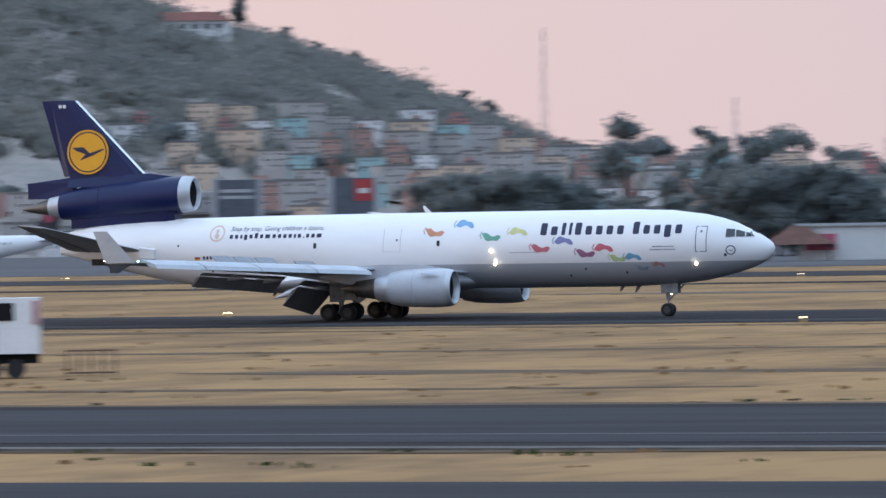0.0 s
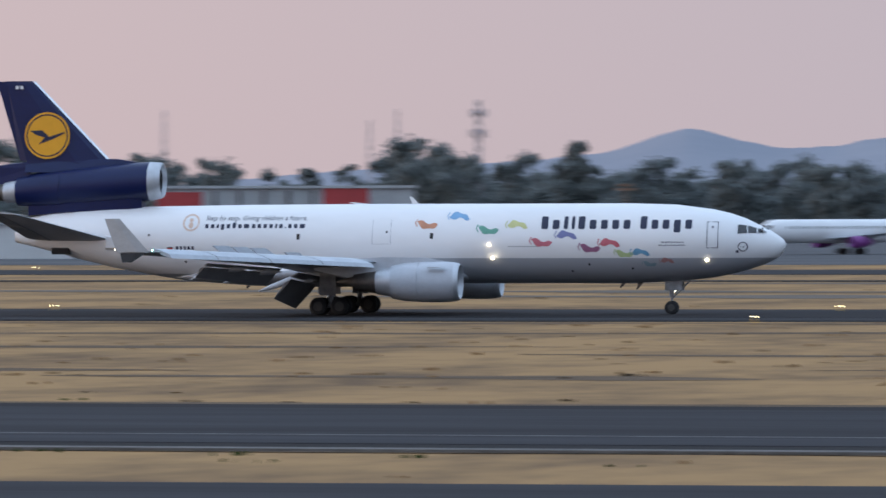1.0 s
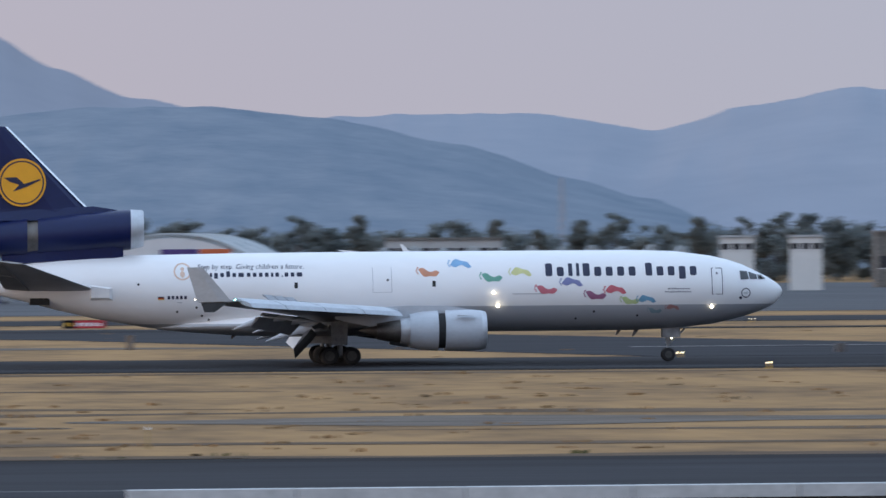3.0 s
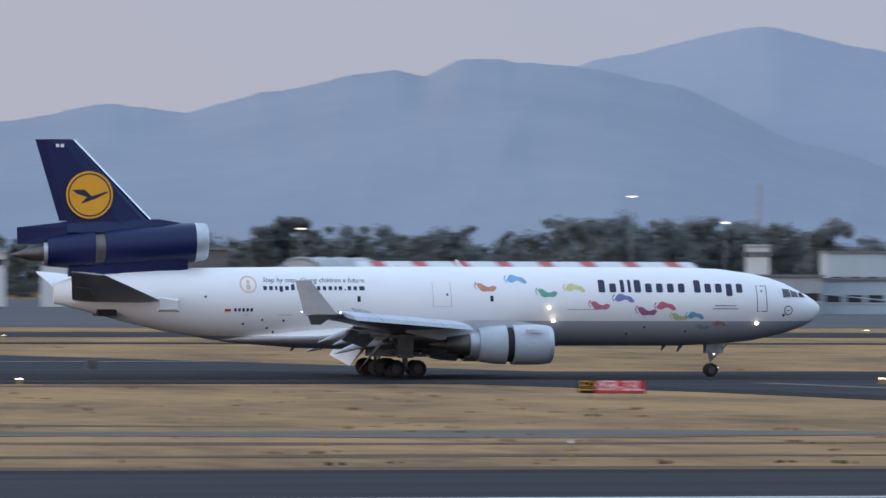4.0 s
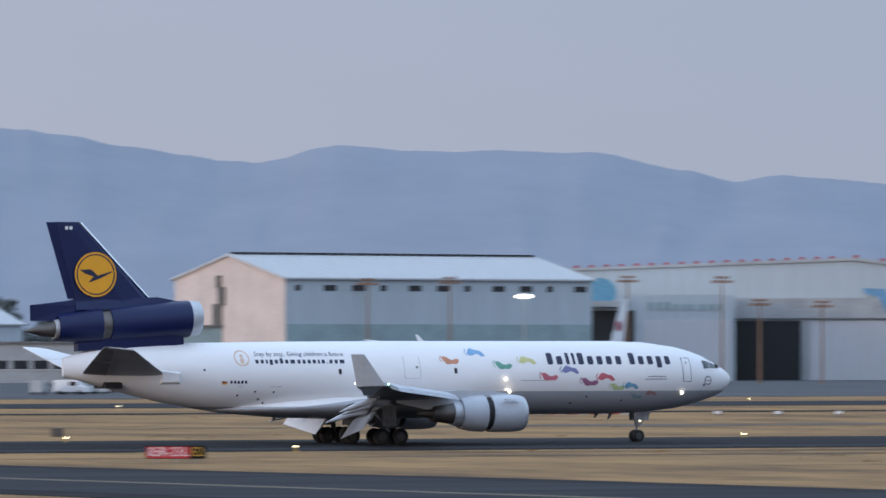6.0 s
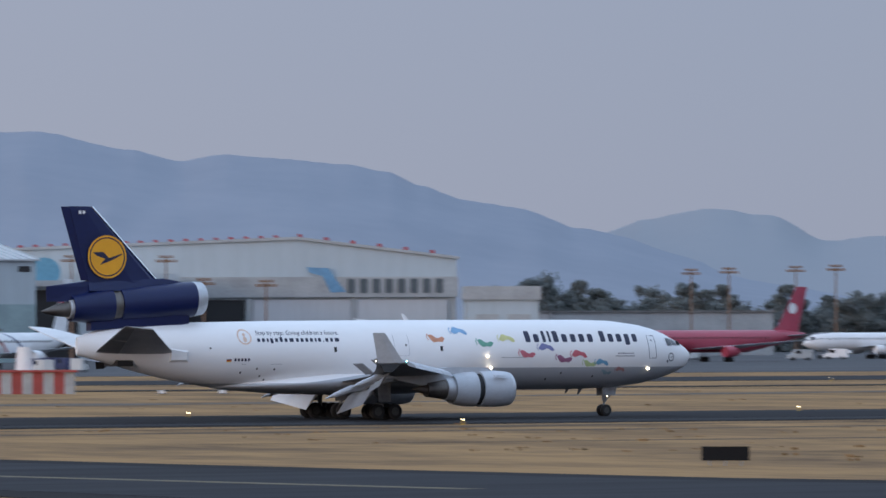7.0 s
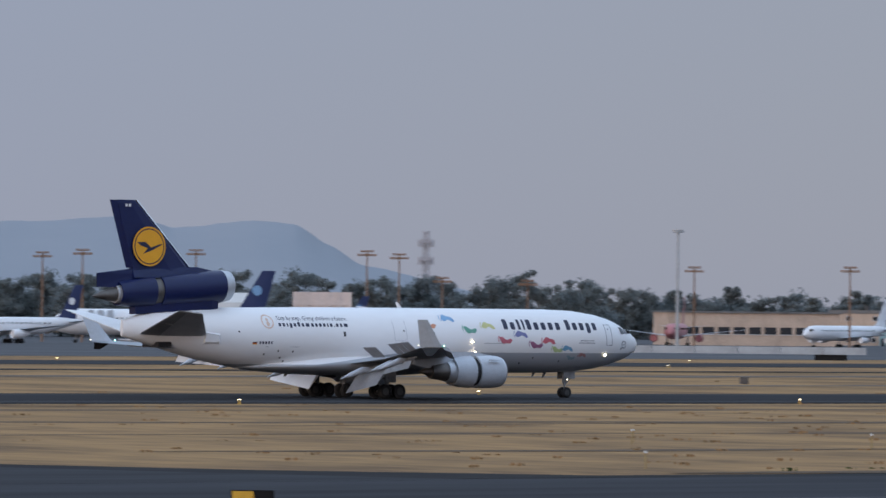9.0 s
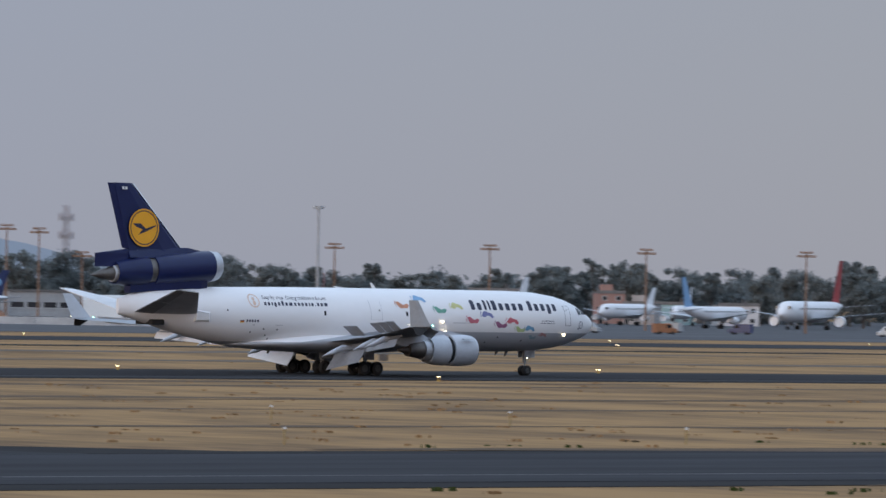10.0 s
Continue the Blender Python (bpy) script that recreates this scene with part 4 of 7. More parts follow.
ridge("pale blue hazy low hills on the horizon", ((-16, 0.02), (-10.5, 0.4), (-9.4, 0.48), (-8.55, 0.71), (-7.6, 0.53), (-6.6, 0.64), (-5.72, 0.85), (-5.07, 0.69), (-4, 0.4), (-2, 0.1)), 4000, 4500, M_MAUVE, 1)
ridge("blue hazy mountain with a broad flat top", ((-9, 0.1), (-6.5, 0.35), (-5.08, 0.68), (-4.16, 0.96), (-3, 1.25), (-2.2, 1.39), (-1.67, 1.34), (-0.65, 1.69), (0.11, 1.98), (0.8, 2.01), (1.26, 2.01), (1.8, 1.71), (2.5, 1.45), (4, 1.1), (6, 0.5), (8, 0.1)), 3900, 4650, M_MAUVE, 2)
ridge("dark haze-blue wooded hill falling gently", ((-3.5, 0.05), (-1.25, 0.64), (0.59, 1.21), (2.2, 1.36), (3.17, 1.36), (4.25, 1.25), (5.47, 1.0), (6.48, 0.69), (7.1, 0.51), (8.2, 0.25), (9.4, 0.05)), 3300, 3900, M_NEARHILL, 3, 0.015)
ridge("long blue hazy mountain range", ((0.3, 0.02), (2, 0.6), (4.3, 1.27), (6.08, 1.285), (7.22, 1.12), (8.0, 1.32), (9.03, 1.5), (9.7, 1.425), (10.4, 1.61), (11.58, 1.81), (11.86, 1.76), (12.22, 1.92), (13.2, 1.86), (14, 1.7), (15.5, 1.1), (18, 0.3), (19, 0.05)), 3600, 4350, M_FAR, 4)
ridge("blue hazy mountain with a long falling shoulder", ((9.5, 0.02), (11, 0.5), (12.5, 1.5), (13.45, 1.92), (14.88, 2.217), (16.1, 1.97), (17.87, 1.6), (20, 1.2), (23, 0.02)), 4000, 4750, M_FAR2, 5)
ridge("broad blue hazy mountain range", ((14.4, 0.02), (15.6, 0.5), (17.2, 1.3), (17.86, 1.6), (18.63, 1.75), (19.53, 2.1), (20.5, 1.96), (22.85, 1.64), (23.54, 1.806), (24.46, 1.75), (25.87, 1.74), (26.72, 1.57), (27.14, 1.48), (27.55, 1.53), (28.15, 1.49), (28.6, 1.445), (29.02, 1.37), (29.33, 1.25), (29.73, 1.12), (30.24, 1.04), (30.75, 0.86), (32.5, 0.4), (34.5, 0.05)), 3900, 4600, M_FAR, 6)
ridge("faint pale hills in haze colour", ((27.5, 0.02), (30.9, 0.80), (31.35, 0.94), (31.95, 1.04), (32.5, 0.97), (32.95, 0.74), (33.6, 0.79), (34.5, 0.84), (34.88, 0.73), (35.57, 0.816), (35.95, 0.78), (36.25, 0.6), (36.6, 0.4), (38, 0.1)), 4300, 4850, M_FAR3, 7)

# antenna masts on the skyline
M_MAST = mat("grey_mast_steel", (0.40, 0.37, 0.38), 0.6, vary=0.1)
for az, d, z in ((-18.02, 1900, 64), (-17.2 + 0.9, 2000, 44), (-14.95, 2200, 33), (-13.25, 2000, 39), (-11.15, 2300, 44), (-11.4, 2300, 40), (-6.1, 2300, 47), (6.37, 1900, 31), (14.88, 2000, 36), (19.03, 1900, 36), (17.9, 2000, 36), (21.8, 2000, 22)):
    bm = bmesh.new()
    w = 1.2
    for sx, sy in ((-1, -1), (1, -1), (1, 1), (-1, 1)):
        tube(bm, (sx * w, sy * w, 0), (sx * 0.25, sy * 0.25, z), 0.14, 0.08, 5)
    for k in range(1, 14):
        u = w + (0.25 - w) * k / 14
        for sx in (-1, 1):
            tube(bm, (-u, sx * u, z * k / 14), (u, sx * u, z * (k + 0.8) / 14), 0.08, n=4)
    m = part("radio_mast", bm, M_MAST)
    m.matrix_basis = put(az, d, 20)
    tagged(m, "thin lattice radio mast on the skyline", "mast", "radio masts")

# ---- trees ----
def leafy(m):
    """Thin leaves: half of the light passes through."""
    n, l = m.node_tree.nodes, m.node_tree.links
    bs, end = n["Principled BSDF"], n["Material Output"]
    thin, mix = n.new("ShaderNodeBsdfTranslucent"), n.new("ShaderNodeMixShader")
    l.new(bs.inputs["Base Color"].links[0].from_socket, thin.inputs["Color"])
    mix.inputs["Fac"].default_value = 0.55
    l.new(bs.outputs[0], mix.inputs[1])
    l.new(thin.outputs[0], mix.inputs[2])
    l.new(mix.outputs[0], end.inputs["Surface"])
    return m


# leaf greens are lifted towards grey: distance haze is put into the colour
M_LEAF = [leafy(mat("haze_paled_foliage", c, 0.95, vary=0.25, size=2.0, spec=0.05)) for c in ((0.277, 0.305, 0.298), (0.264, 0.294, 0.292), (0.292, 0.312, 0.298))]
M_BARK = mat("grey_brown_bark", (0.13, 0.11, 0.095), 0.95, vary=0.2, size=0.6)


ICO = [(0, 0, 1)] + [(0.894 * math.cos(a), 0.894 * math.sin(a), 0.447) for a in (1.2566 * i for i in range(5))] + [(0.894 * math.cos(a), 0.894 * math.sin(a), -0.447) for a in (1.2566 * (i + 0.5) for i in range(5))] + [(0, 0, -1)]
ICO_F = [(0, i + 1, (i + 1) % 5 + 1) for i in range(5)] + [(i + 1, i + 6, (i + 1) % 5 + 1) for i in range(5)] + [((i + 1) % 5 + 1, i + 6, (i + 1) % 5 + 6) for i in range(5)] + [(11, (i + 1) % 5 + 6, i + 6) for i in range(5)]


def foliage(name, clumps, per, leaf, seed, material, parent=None):
    """A crown of clumps (x, y, z, radius): a shell of small leaf sprays round a dark ragged core."""
    rg = np.random.default_rng(seed)
    c = np.array(clumps, float)
    n = len(c)
    unit = lambda v: v / np.maximum(np.linalg.norm(v, axis=-1, keepdims=True), 1e-6)
    out = unit(rg.normal(size=(n, per, 3)))
    at = c[:, None, :3] + out * c[:, None, 3:] * rg.uniform(0.1, 1.0, (n, per, 1)) ** 0.5 * 1.5 * np.array((1.0, 1.0, 0.82))
    face = unit(out + 0.9 * rg.normal(size=(n, per, 3)))
    side = unit(np.cross(face, rg.normal(size=(n, per, 3))))
    up = np.cross(face, side)
    s = leaf * rg.uniform(0.55, 1.4, (n, per, 1))
    leaves = np.stack([at + side * s, at - side * 0.5 * s + up * 0.8 * s, at - side * 0.5 * s - up * 0.8 * s], 2).reshape(-1, 3)
    core = (c[:, None, :3] + np.array(ICO)[None] * c[:, None, 3:] * rg.uniform(0.5, 0.85, (n, 12, 1)) * np.array((1.0, 1.0, 0.82))).reshape(-1, 3)
    faces = np.concatenate([np.arange(len(leaves)).reshape(-1, 3), (np.array(ICO_F)[None] + 12 * np.arange(n)[:, None, None]).reshape(-1, 3) + len(leaves)])
    me = bpy.data.meshes.new(name)
    me.from_pydata(np.concatenate([leaves, core]).tolist(), [], faces.tolist())
    me.materials.append(material)
    ob = new(name, me)
    if parent:
        ob.parent = parent
    return ob


def tree(kind, seed):
    """A tapered, forking trunk with limbs and a crown of many small clumps with gaps; about 20 m high."""
    rg = random.Random(seed * 7 + 1)
    ob = thing("tree", "", "tree", "trees of the wood")
    bm, crown = bmesh.new(), []
    H = 20.0
    lean = rg.uniform(-0.8, 0.8)
    fork = H * (0.26 if kind != "tall" else 0.4)
    tube(bm, (0, 0, -0.3), (lean * 0.4, 0, fork), 0.42, 0.28, 8)
    limbs = {"round": 9, "tall": 8, "sparse": 8}[kind]
    for i in range(limbs):
        a = 2 * math.pi * i / limbs * 1.618 + rg.uniform(-0.5, 0.5)
        t = (i + rg.uniform(0.2, 1.0)) / limbs
        reach = {"round": 6.0, "tall": 2.6, "sparse": 4.6}[kind] * rg.uniform(0.6, 1.1) * (1.1 - 0.75 * t * t)
        tip = (lean + reach * math.cos(a), reach * math.sin(a), fork + (H - 1.2 - fork) * (0.22 + 0.78 * t) * rg.uniform(0.9, 1.0))
        mid = (lean * 0.6 + reach * 0.5 * math.cos(a), reach * 0.5 * math.sin(a), fork + (tip[2] - fork) * 0.5)
        tube(bm, (lean * 0.4, 0, fork - 0.6), mid, 0.2, 0.13, 6)
        tube(bm, mid, tip, 0.13, 0.04, 5)
        r = {"round": 2.1, "tall": 1.5, "sparse": 1.25}[kind]
        crown.append((*tip, r * rg.uniform(0.7, 1.2)))
        if kind != "sparse":
            crown.append((*mid, r * rg.uniform(0.9, 1.4)))
        for _ in range(2):
            w = r * rg.uniform(0.45, 0.8)
            crown.append((tip[0] + rg.uniform(-1.5, 1.5) * r, tip[1] + rg.uniform(-1.5, 1.5) * r, tip[2] + rg.uniform(-1.1, 0.7) * r, w))
    if kind == "round":
        for _ in range(7):
            crown.append((rg.uniform(-4.6, 4.6), rg.uniform(-3, 3), rg.uniform(2.5, 9), rg.uniform(1.6, 2.6)))
    part("trunk", bm, M_BARK, ob)
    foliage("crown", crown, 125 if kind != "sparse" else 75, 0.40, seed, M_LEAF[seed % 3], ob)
    return ob


TREES = [tree(k, s) for s, k in enumerate(("round", "tall", "round", "sparse", "round", "tall", "sparse", "round"))]
LABELS = {"round": "broad haze-paled green tree with dense crown", "tall": "tall slim haze-paled green tree", "sparse": "sparse tree with open clumps of foliage"}
for ob, k in zip(TREES, ("round", "tall", "round", "sparse", "round", "tall", "sparse", "round")):
    ob["label"] = LABELS[k] + " behind the apron"
used = set()


def plant(az, d, height, pick=None):
    k = rnd.randrange(len(TREES)) if pick is None else pick
    s = height / 20.0
    m = put(az, d, rnd.uniform(0, 360), 0.0)
    w = rnd.uniform(0.85, 1.2)
    if k in used:
        ob = copy_thing(TREES[k], m)
    else:
        ob = TREES[k]
        used.add(k)
        ob.matrix_basis = m
    ob.scale = (s * w, s * w, s)


# bearing from, to, distance, elevation of the tops, spacing, which kinds
WOOD = ((-18.4, -16.6, 1250, 0.22, 0.34, (0, 2, 4, 7)), (-17.2, -13.0, 1330, 0.22, 0.42, (0, 2, 4, 7)), (-18.4, -15.8, 1900, 0.70, 0.2, (0, 2, 4, 7)), (-15.8, -14.2, 1900, 0.56, 0.2, (0, 2, 4, 7)), (-14.2, -12.6, 1900, 0.45, 0.2, None), (-16.4, -10.6, 1750, 0.46, 0.33, None), (-11.1, -10.5, 1500, 0.58, 0.2, (0, 4)), (-10.4, -1.0, 1650, 0.47, 0.27, None), (-9.8, -3.0, 1500, 0.40, 0.36, (0, 2, 4, 7)),
        (-1.0, 8.5, 1750, 0.36, 0.28, None), (8.3, 16.2, 1850, 0.42, 0.30, None), (9.8, 12.2, 1750, 0.48, 0.4, (1, 5)), (13.0, 15.8, 1700, 0.46, 0.36, (0, 2, 4)), (16.9, 17.9, 1650, 0.55, 0.25, (0, 2, 4)), (17.9, 19.2, 1750, 0.47, 0.24, (1, 5, 6)), (16.2, 19.4, 1800, 0.30, 0.4, None),
        (20.1, 20.7, 1750, 0.48, 0.24, (0, 4)), (21.0, 22.2, 1750, 0.38, 0.26, None), (30.0, 31.1, 1650, 0.43, 0.26, None), (31.0, 36.8, 1700, 0.32, 0.24, None), (31.4, 36.4, 1900, 0.38, 0.42, None), (36.6, 38.6, 1700, 0.33, 0.24, (0, 2, 4, 7)), (38.4, 45.5, 1950, 0.25, 0.22, None), (41.0, 45.0, 2050, 0.30, 0.6, (1, 3, 5)), (43.4, 45.4, 1850, 0.27, 0.3, (0, 2)))
for a0, a1, d, el, step, kinds in WOOD:
    a = a0
    while a < a1:
        e = el * rnd.uniform(0.72, 1.14)
        plant(a, d + rnd.uniform(-60, 60), EYE.z + d * math.tan(radians(e)), rnd.choice(kinds) if kinds else None)
        a += step * rnd.uniform(0.75, 1.5)
for a0, a1, d, el in ((-19.15, -17.7, 1130, 0.46), (-16.55, -15.0, 1140, 0.48)):
    for i in range(11):
        a = a0 + (a1 - a0) * (i + 0.5) / 11
        e = el * (0.78 + 0.22 * math.sin(math.pi * (i + 0.5) / 11)) * rnd.uniform(0.88, 1.0)
        plant(a, d + rnd.uniform(-15, 15), EYE.z + d * math.tan(radians(e)), rnd.choice((0, 2, 4, 7)))
for az, d, el, k in ((-17.28, 1500, 0.98, 3), (-16.5, 1550, 0.80, 6), (-16.4, 1550, 0.70, 3), (-10.95, 1500, 0.66, 0), (-9.55, 1500, 0.66, 5), (10.6, 1750, 0.52, 1), (10.8, 1750, 0.53, 5), (13.6, 1700, 0.56, 4), (17.5, 1650, 0.60, 0), (20.35, 1650, 0.53, 0), (30.45, 1600, 0.49, 4), (44.2, 1900, 0.38, 1), (42.15, 1950, 0.36, 3), (41.9, 1950, 0.35, 6), (38.05, 1650, 0.40, 6)):
    plant(az, d, EYE.z + d * math.tan(radians(el)), k)

# undergrowth closing the foot of the woods
rg = random.Random(5)
clumps = []
for a0, a1, d, zt in ((-18.4, -10.6, 1800, 12), (-10.6, -1.5, 1720, 17), (-1.5, 8.6, 1830, 16), (8.6, 19.4, 1900, 18), (20.0, 22.3, 1800, 15), (29.9, 31.2, 1680, 14), (31.2, 38.8, 1760, 14), (38.8, 46, 2000, 14)):
    a = a0
    while a < a1:
        x, y = spot(a, d + rg.uniform(-25, 25))
        clumps.append((x, y, zt * rg.uniform(0.08, 0.8) * (1 + 0.4 * noise.noise((a * 3, 1, 0))), zt * rg.uniform(0.12, 0.24)))
        a += 0.016
tagged(foliage("far_woods", clumps, 80, 0.62, 5, M_LEAF[1]), "dense haze-paled green woods behind the single trees", "woods", kind="stuff")

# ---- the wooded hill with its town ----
# hillside and scrub colours are paled and greyed to hold the haze
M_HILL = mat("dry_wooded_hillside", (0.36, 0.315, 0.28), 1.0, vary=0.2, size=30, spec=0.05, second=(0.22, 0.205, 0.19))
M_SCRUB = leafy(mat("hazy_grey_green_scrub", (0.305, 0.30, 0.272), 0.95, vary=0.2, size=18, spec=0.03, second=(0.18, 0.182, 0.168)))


# bearing and steepness of the hill's brow, falling towards the town
BROW = ((-30, 1.9), (-26, 2.45), (-24.2, 2.5), (-22.6, 2.3), (-21.8, 2.0), (-21.2, 1.77), (-20.4, 1.58), (-19.7, 1.34), (-19.2, 1.10), (-18.7, 0.93), (-18.3, 0.72), (-17.6, 0.55), (-16, 0.42), (-14, 0.22), (-11, 0.05))


def hill_z(az, d):
    """Height of the hill at a bearing and distance."""
    v = (d - 2050) / 420
    for (a, e), (b, f) in zip(BROW, BROW[1:]):
        if a <= az <= b:
            el = e + (f - e) * (az - a) / (b - a)
    return (EYE.z + 2050 * math.tan(radians(el))) * math.exp(-v * v) * min(1.0, max(0.0, (d - 1455) / 160)) - 1.5


bm = bmesh.new()
cols = []
for i in range(70):
    az = -29 + 17 * i / 69
    cols.append([(*spot(az, 1450 + 60 * j), hill_z(az, 1450 + 60 * j) + 2.5 * noise.noise((az * 2, j * 0.7, 3)) - 0.8) for j in range(18)])
rings(bm, cols, close=False)
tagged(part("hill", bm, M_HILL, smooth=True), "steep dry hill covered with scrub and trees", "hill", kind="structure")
rg = random.Random(9)
clumps = []
while len(clumps) < 4200:
    az, d = rg.uniform(-25.5, -16.5), rg.uniform(1560, 2090)
    z = hill_z(az, d)
    thick = noise.noise((az * 2.2, d * 0.011, 1))
    if -21.6 < az < -20.75 and 1900 < d < 1975 or z < 24 + rg.uniform(-6, 6) or thick < rg.uniform(-0.7, 0.1):
        continue
    x, y = spot(az, d)
    r = rg.uniform(1.8, 4.4) * (1.25 + 0.6 * thick)
    for _ in range(2 if r > 3 else 1):
        clumps.append((x + rg.uniform(-r, r), y + rg.uniform(-r, r), z - 1.0 + r * rg.uniform(-0.5, 0.3), r))
tagged(foliage("hill_woods", clumps, 95, 0.72, 9, M_SCRUB), "dense haze-paled green trees covering the hillside", "woods", kind="stuff")

# taller trees standing out along the brow
for az, d, h, k in ((-20.75, 1985, 14, 1), (-20.9, 2000, 9, 3), (-21.7, 2010, 11, 0), (-22.0, 2030, 13, 2), (-22.35, 2000, 12, 4), (-22.7, 2020, 14, 0), (-20.35, 2030, 8, 7), (-20.05, 2030, 7, 0), (-19.7, 2040, 8, 2), (-19.4, 2035, 7, 4), (-19.1, 2040, 8, 0), (-18.75, 2040, 9, 7), (-18.5, 2035, 10, 2), (-18.3, 2040, 7, 6)):
    copy_thing(TREES[k], put(az, d, 40 * k, hill_z(az, d) - 0.5) @ Matrix.Diagonal((h / 20 / TREES[k].scale[0], h / 20 / TREES[k].scale[1], h / 20 / TREES[k].scale[2], 1)))

M_WALLS = [mat("house_render", c, 0.9, vary=0.14, size=4) for c in ((0.42, 0.39, 0.37), (0.72, 0.70, 0.69), (0.40, 0.24, 0.20), (0.62, 0.47, 0.36), (0.30, 0.29, 0.30), (0.34, 0.50, 0.50), (0.46, 0.20, 0.19))]
M_ROOF = mat("flat_roof_concrete", (0.22, 0.21, 0.20), 0.9, vary=0.2, size=3)
M_PANE = mat("dark_window_glass", (0.03, 0.033, 0.038), 0.15, vary=0.1)
M_TRIM = mat("white_trim", (0.6, 0.6, 0.58), 0.7, vary=0.05, size=6)
M_TANK = mat("black_water_tank", (0.05, 0.05, 0.05), 0.6, vary=0.1)


def house(seed, w, dp, storeys, wall):
    """A flat-roofed house: walls, parapet roof, framed windows, a door, a tank."""
    rg = random.Random(seed)
    ob = thing("house", "small flat-roofed rendered house on the hillside town", "house", "houses of the town")
    H = 2.9 * storeys
    bm = solid((-w / 2, w / 2, 0, dp, -6, H))
    part("wall", bm, wall, ob)
    bm = solid((-w / 2 - 0.2, w / 2 + 0.2, -0.2, dp + 0.2, H, H + 0.3), (-w / 2 - 0.2, w / 2 + 0.2, -0.2, 0.0, H + 0.3, H + 0.9))
    part("roof", bm, M_ROOF, ob)
    if seed % 2:
        bm = bmesh.new()
        tube(bm, (w * 0.2, dp * 0.5, H + 0.3), (w * 0.2, dp * 0.5, H + 2.0), 0.7, 0.6, 12)
        part("water_tank", bm, M_TANK, ob, "black rooftop water tank")
    else:
        part("roof_room", solid((-w * 0.3, w * 0.1, dp * 0.3, dp * 0.8, H + 0.3, H + 2.6)), wall, ob)
    for s in range(storeys):
        n = max(2, int(w / 3.2))
        for i in range(n):
            x = -w / 2 + w * (i + 0.5) / n + rg.uniform(-0.3, 0.3)
            z = 2.9 * s + 0.9
            if rg.random() < 0.15:
                continue
            win = part("window", solid((x - 0.75, x + 0.75, -0.06, 0.1, z, z + 1.35)), M_TRIM, ob)
            part("pane", solid((x - 0.62, x + 0.62, -0.10, -0.03, z + 0.12, z + 1.23)), M_PANE, win)
    part("door", solid((-w / 2 + 0.5, -w / 2 + 1.5, -0.08, 0.1, -0.1, 2.1)), M_DARK, ob)
    return ob


HOUSES = [house(i, w, dp, s, M_WALLS[i % 7]) for i, (w, dp, s) in enumerate(((9, 8, 2), (12, 9, 2), (8, 7, 3), (14, 9, 3), (10, 8, 1), (11, 9, 2), (7, 7, 2), (16, 10, 3)))]
first = set()
rg = random.Random(21)


def settle(k, az, d, z, turn, s=1.0):
    m = put(az, d, turn, z)
    if k in first:
        ob = copy_thing(HOUSES[k], m)
    else:
        first.add(k)
        ob = HOUSES[k]
        ob.matrix_basis = m
    ob.scale = (s, s, s)


for row in range(13):
    d = 1480 + 26 * row
    az = -24.6 + 0.07 * row
    while az < -15.0:
        z = max(0.0, hill_z(az, d)) * 0.9
        lim = 29
        if z < lim and rg.random() < 0.8:
            settle(rg.randrange(8), az, d + rg.uniform(-12, 12), z + rg.uniform(0, 2) + row * 0.5, -az + rg.uniform(-30, 30), rg.uniform(0.42, 0.72))
        if rg.random() < 0.05:
            plant(az + 0.15, d + 8, z + rg.uniform(5, 10), rg.choice((0, 2, 4, 7)))
        az += rg.uniform(0.22, 0.42)
for az, d, k in ((-16.9, 1500, 3), (-16.55, 1480, 7), (-15.8, 1500, 3), (-14.8, 1600, 5), (41.0, 1720, 3), (41.4, 1700, 5), (42.05, 1820, 2), (42.3, 1800, 0), (42.6, 1830, 5), (43.2, 1830, 1), (44.9, 1850, 3), (40.4, 1750, 1)):
    settle(k, az, d, 0.0, -az + rg.uniform(-15, 15))
# house with a red roof and white terrace near the hill top
ob = thing("house", "low hilltop house with red roof and white terrace", "house")
part("wall", solid((-14, 14, 0, 8, -6, 3.4)), M_WALLS[1], ob)
bm = bmesh.new()
rings(bm, [[(-15, -1, 3.4), (15, -1, 3.4), (15, 9, 3.4), (-15, 9, 3.4)], [(-9, 3.5, 6.2), (9, 3.5, 6.2), (9, 4.5, 6.2), (-9, 4.5, 6.2)]])
part("roof", bm, mat("red_tile_roof", (0.26, 0.10, 0.075), 0.9, vary=0.2, size=1), ob)
for i in range(7):
    part("window", solid((-12 + 3.6 * i, -10 + 3.6 * i, -0.1, 0.1, 0.9, 2.4)), M_PANE, ob)
ob.matrix_basis = put(-21.25, 1960, 18, hill_z(-21.25, 1960) - 1.0)

# ---- hangars and airport buildings ----
M_SHEET = mat("pale_corrugated_sheet", (0.44, 0.50, 0.53), 0.6, vary=0.05, size=6, stretch=(0.3, 1, 3))
M_SHEETW = mat("white_corrugated_roof", (0.55, 0.56, 0.57), 0.55, vary=0.05, size=5, stretch=(0.2, 1, 3))
# cream for gables and walls, with the low sun's warm tint in the colour
M_CREAM = mat("cream_render_with_sun_tint", (0.72, 0.61, 0.55), 0.85, vary=0.1, size=6)
M_TEAL = mat("teal_sheet_wall", (0.30, 0.40, 0.41), 0.7, vary=0.12, size=5)
M_CONCW = mat("pale_concrete", (0.44, 0.45, 0.45), 0.85, vary=0.14, size=5)
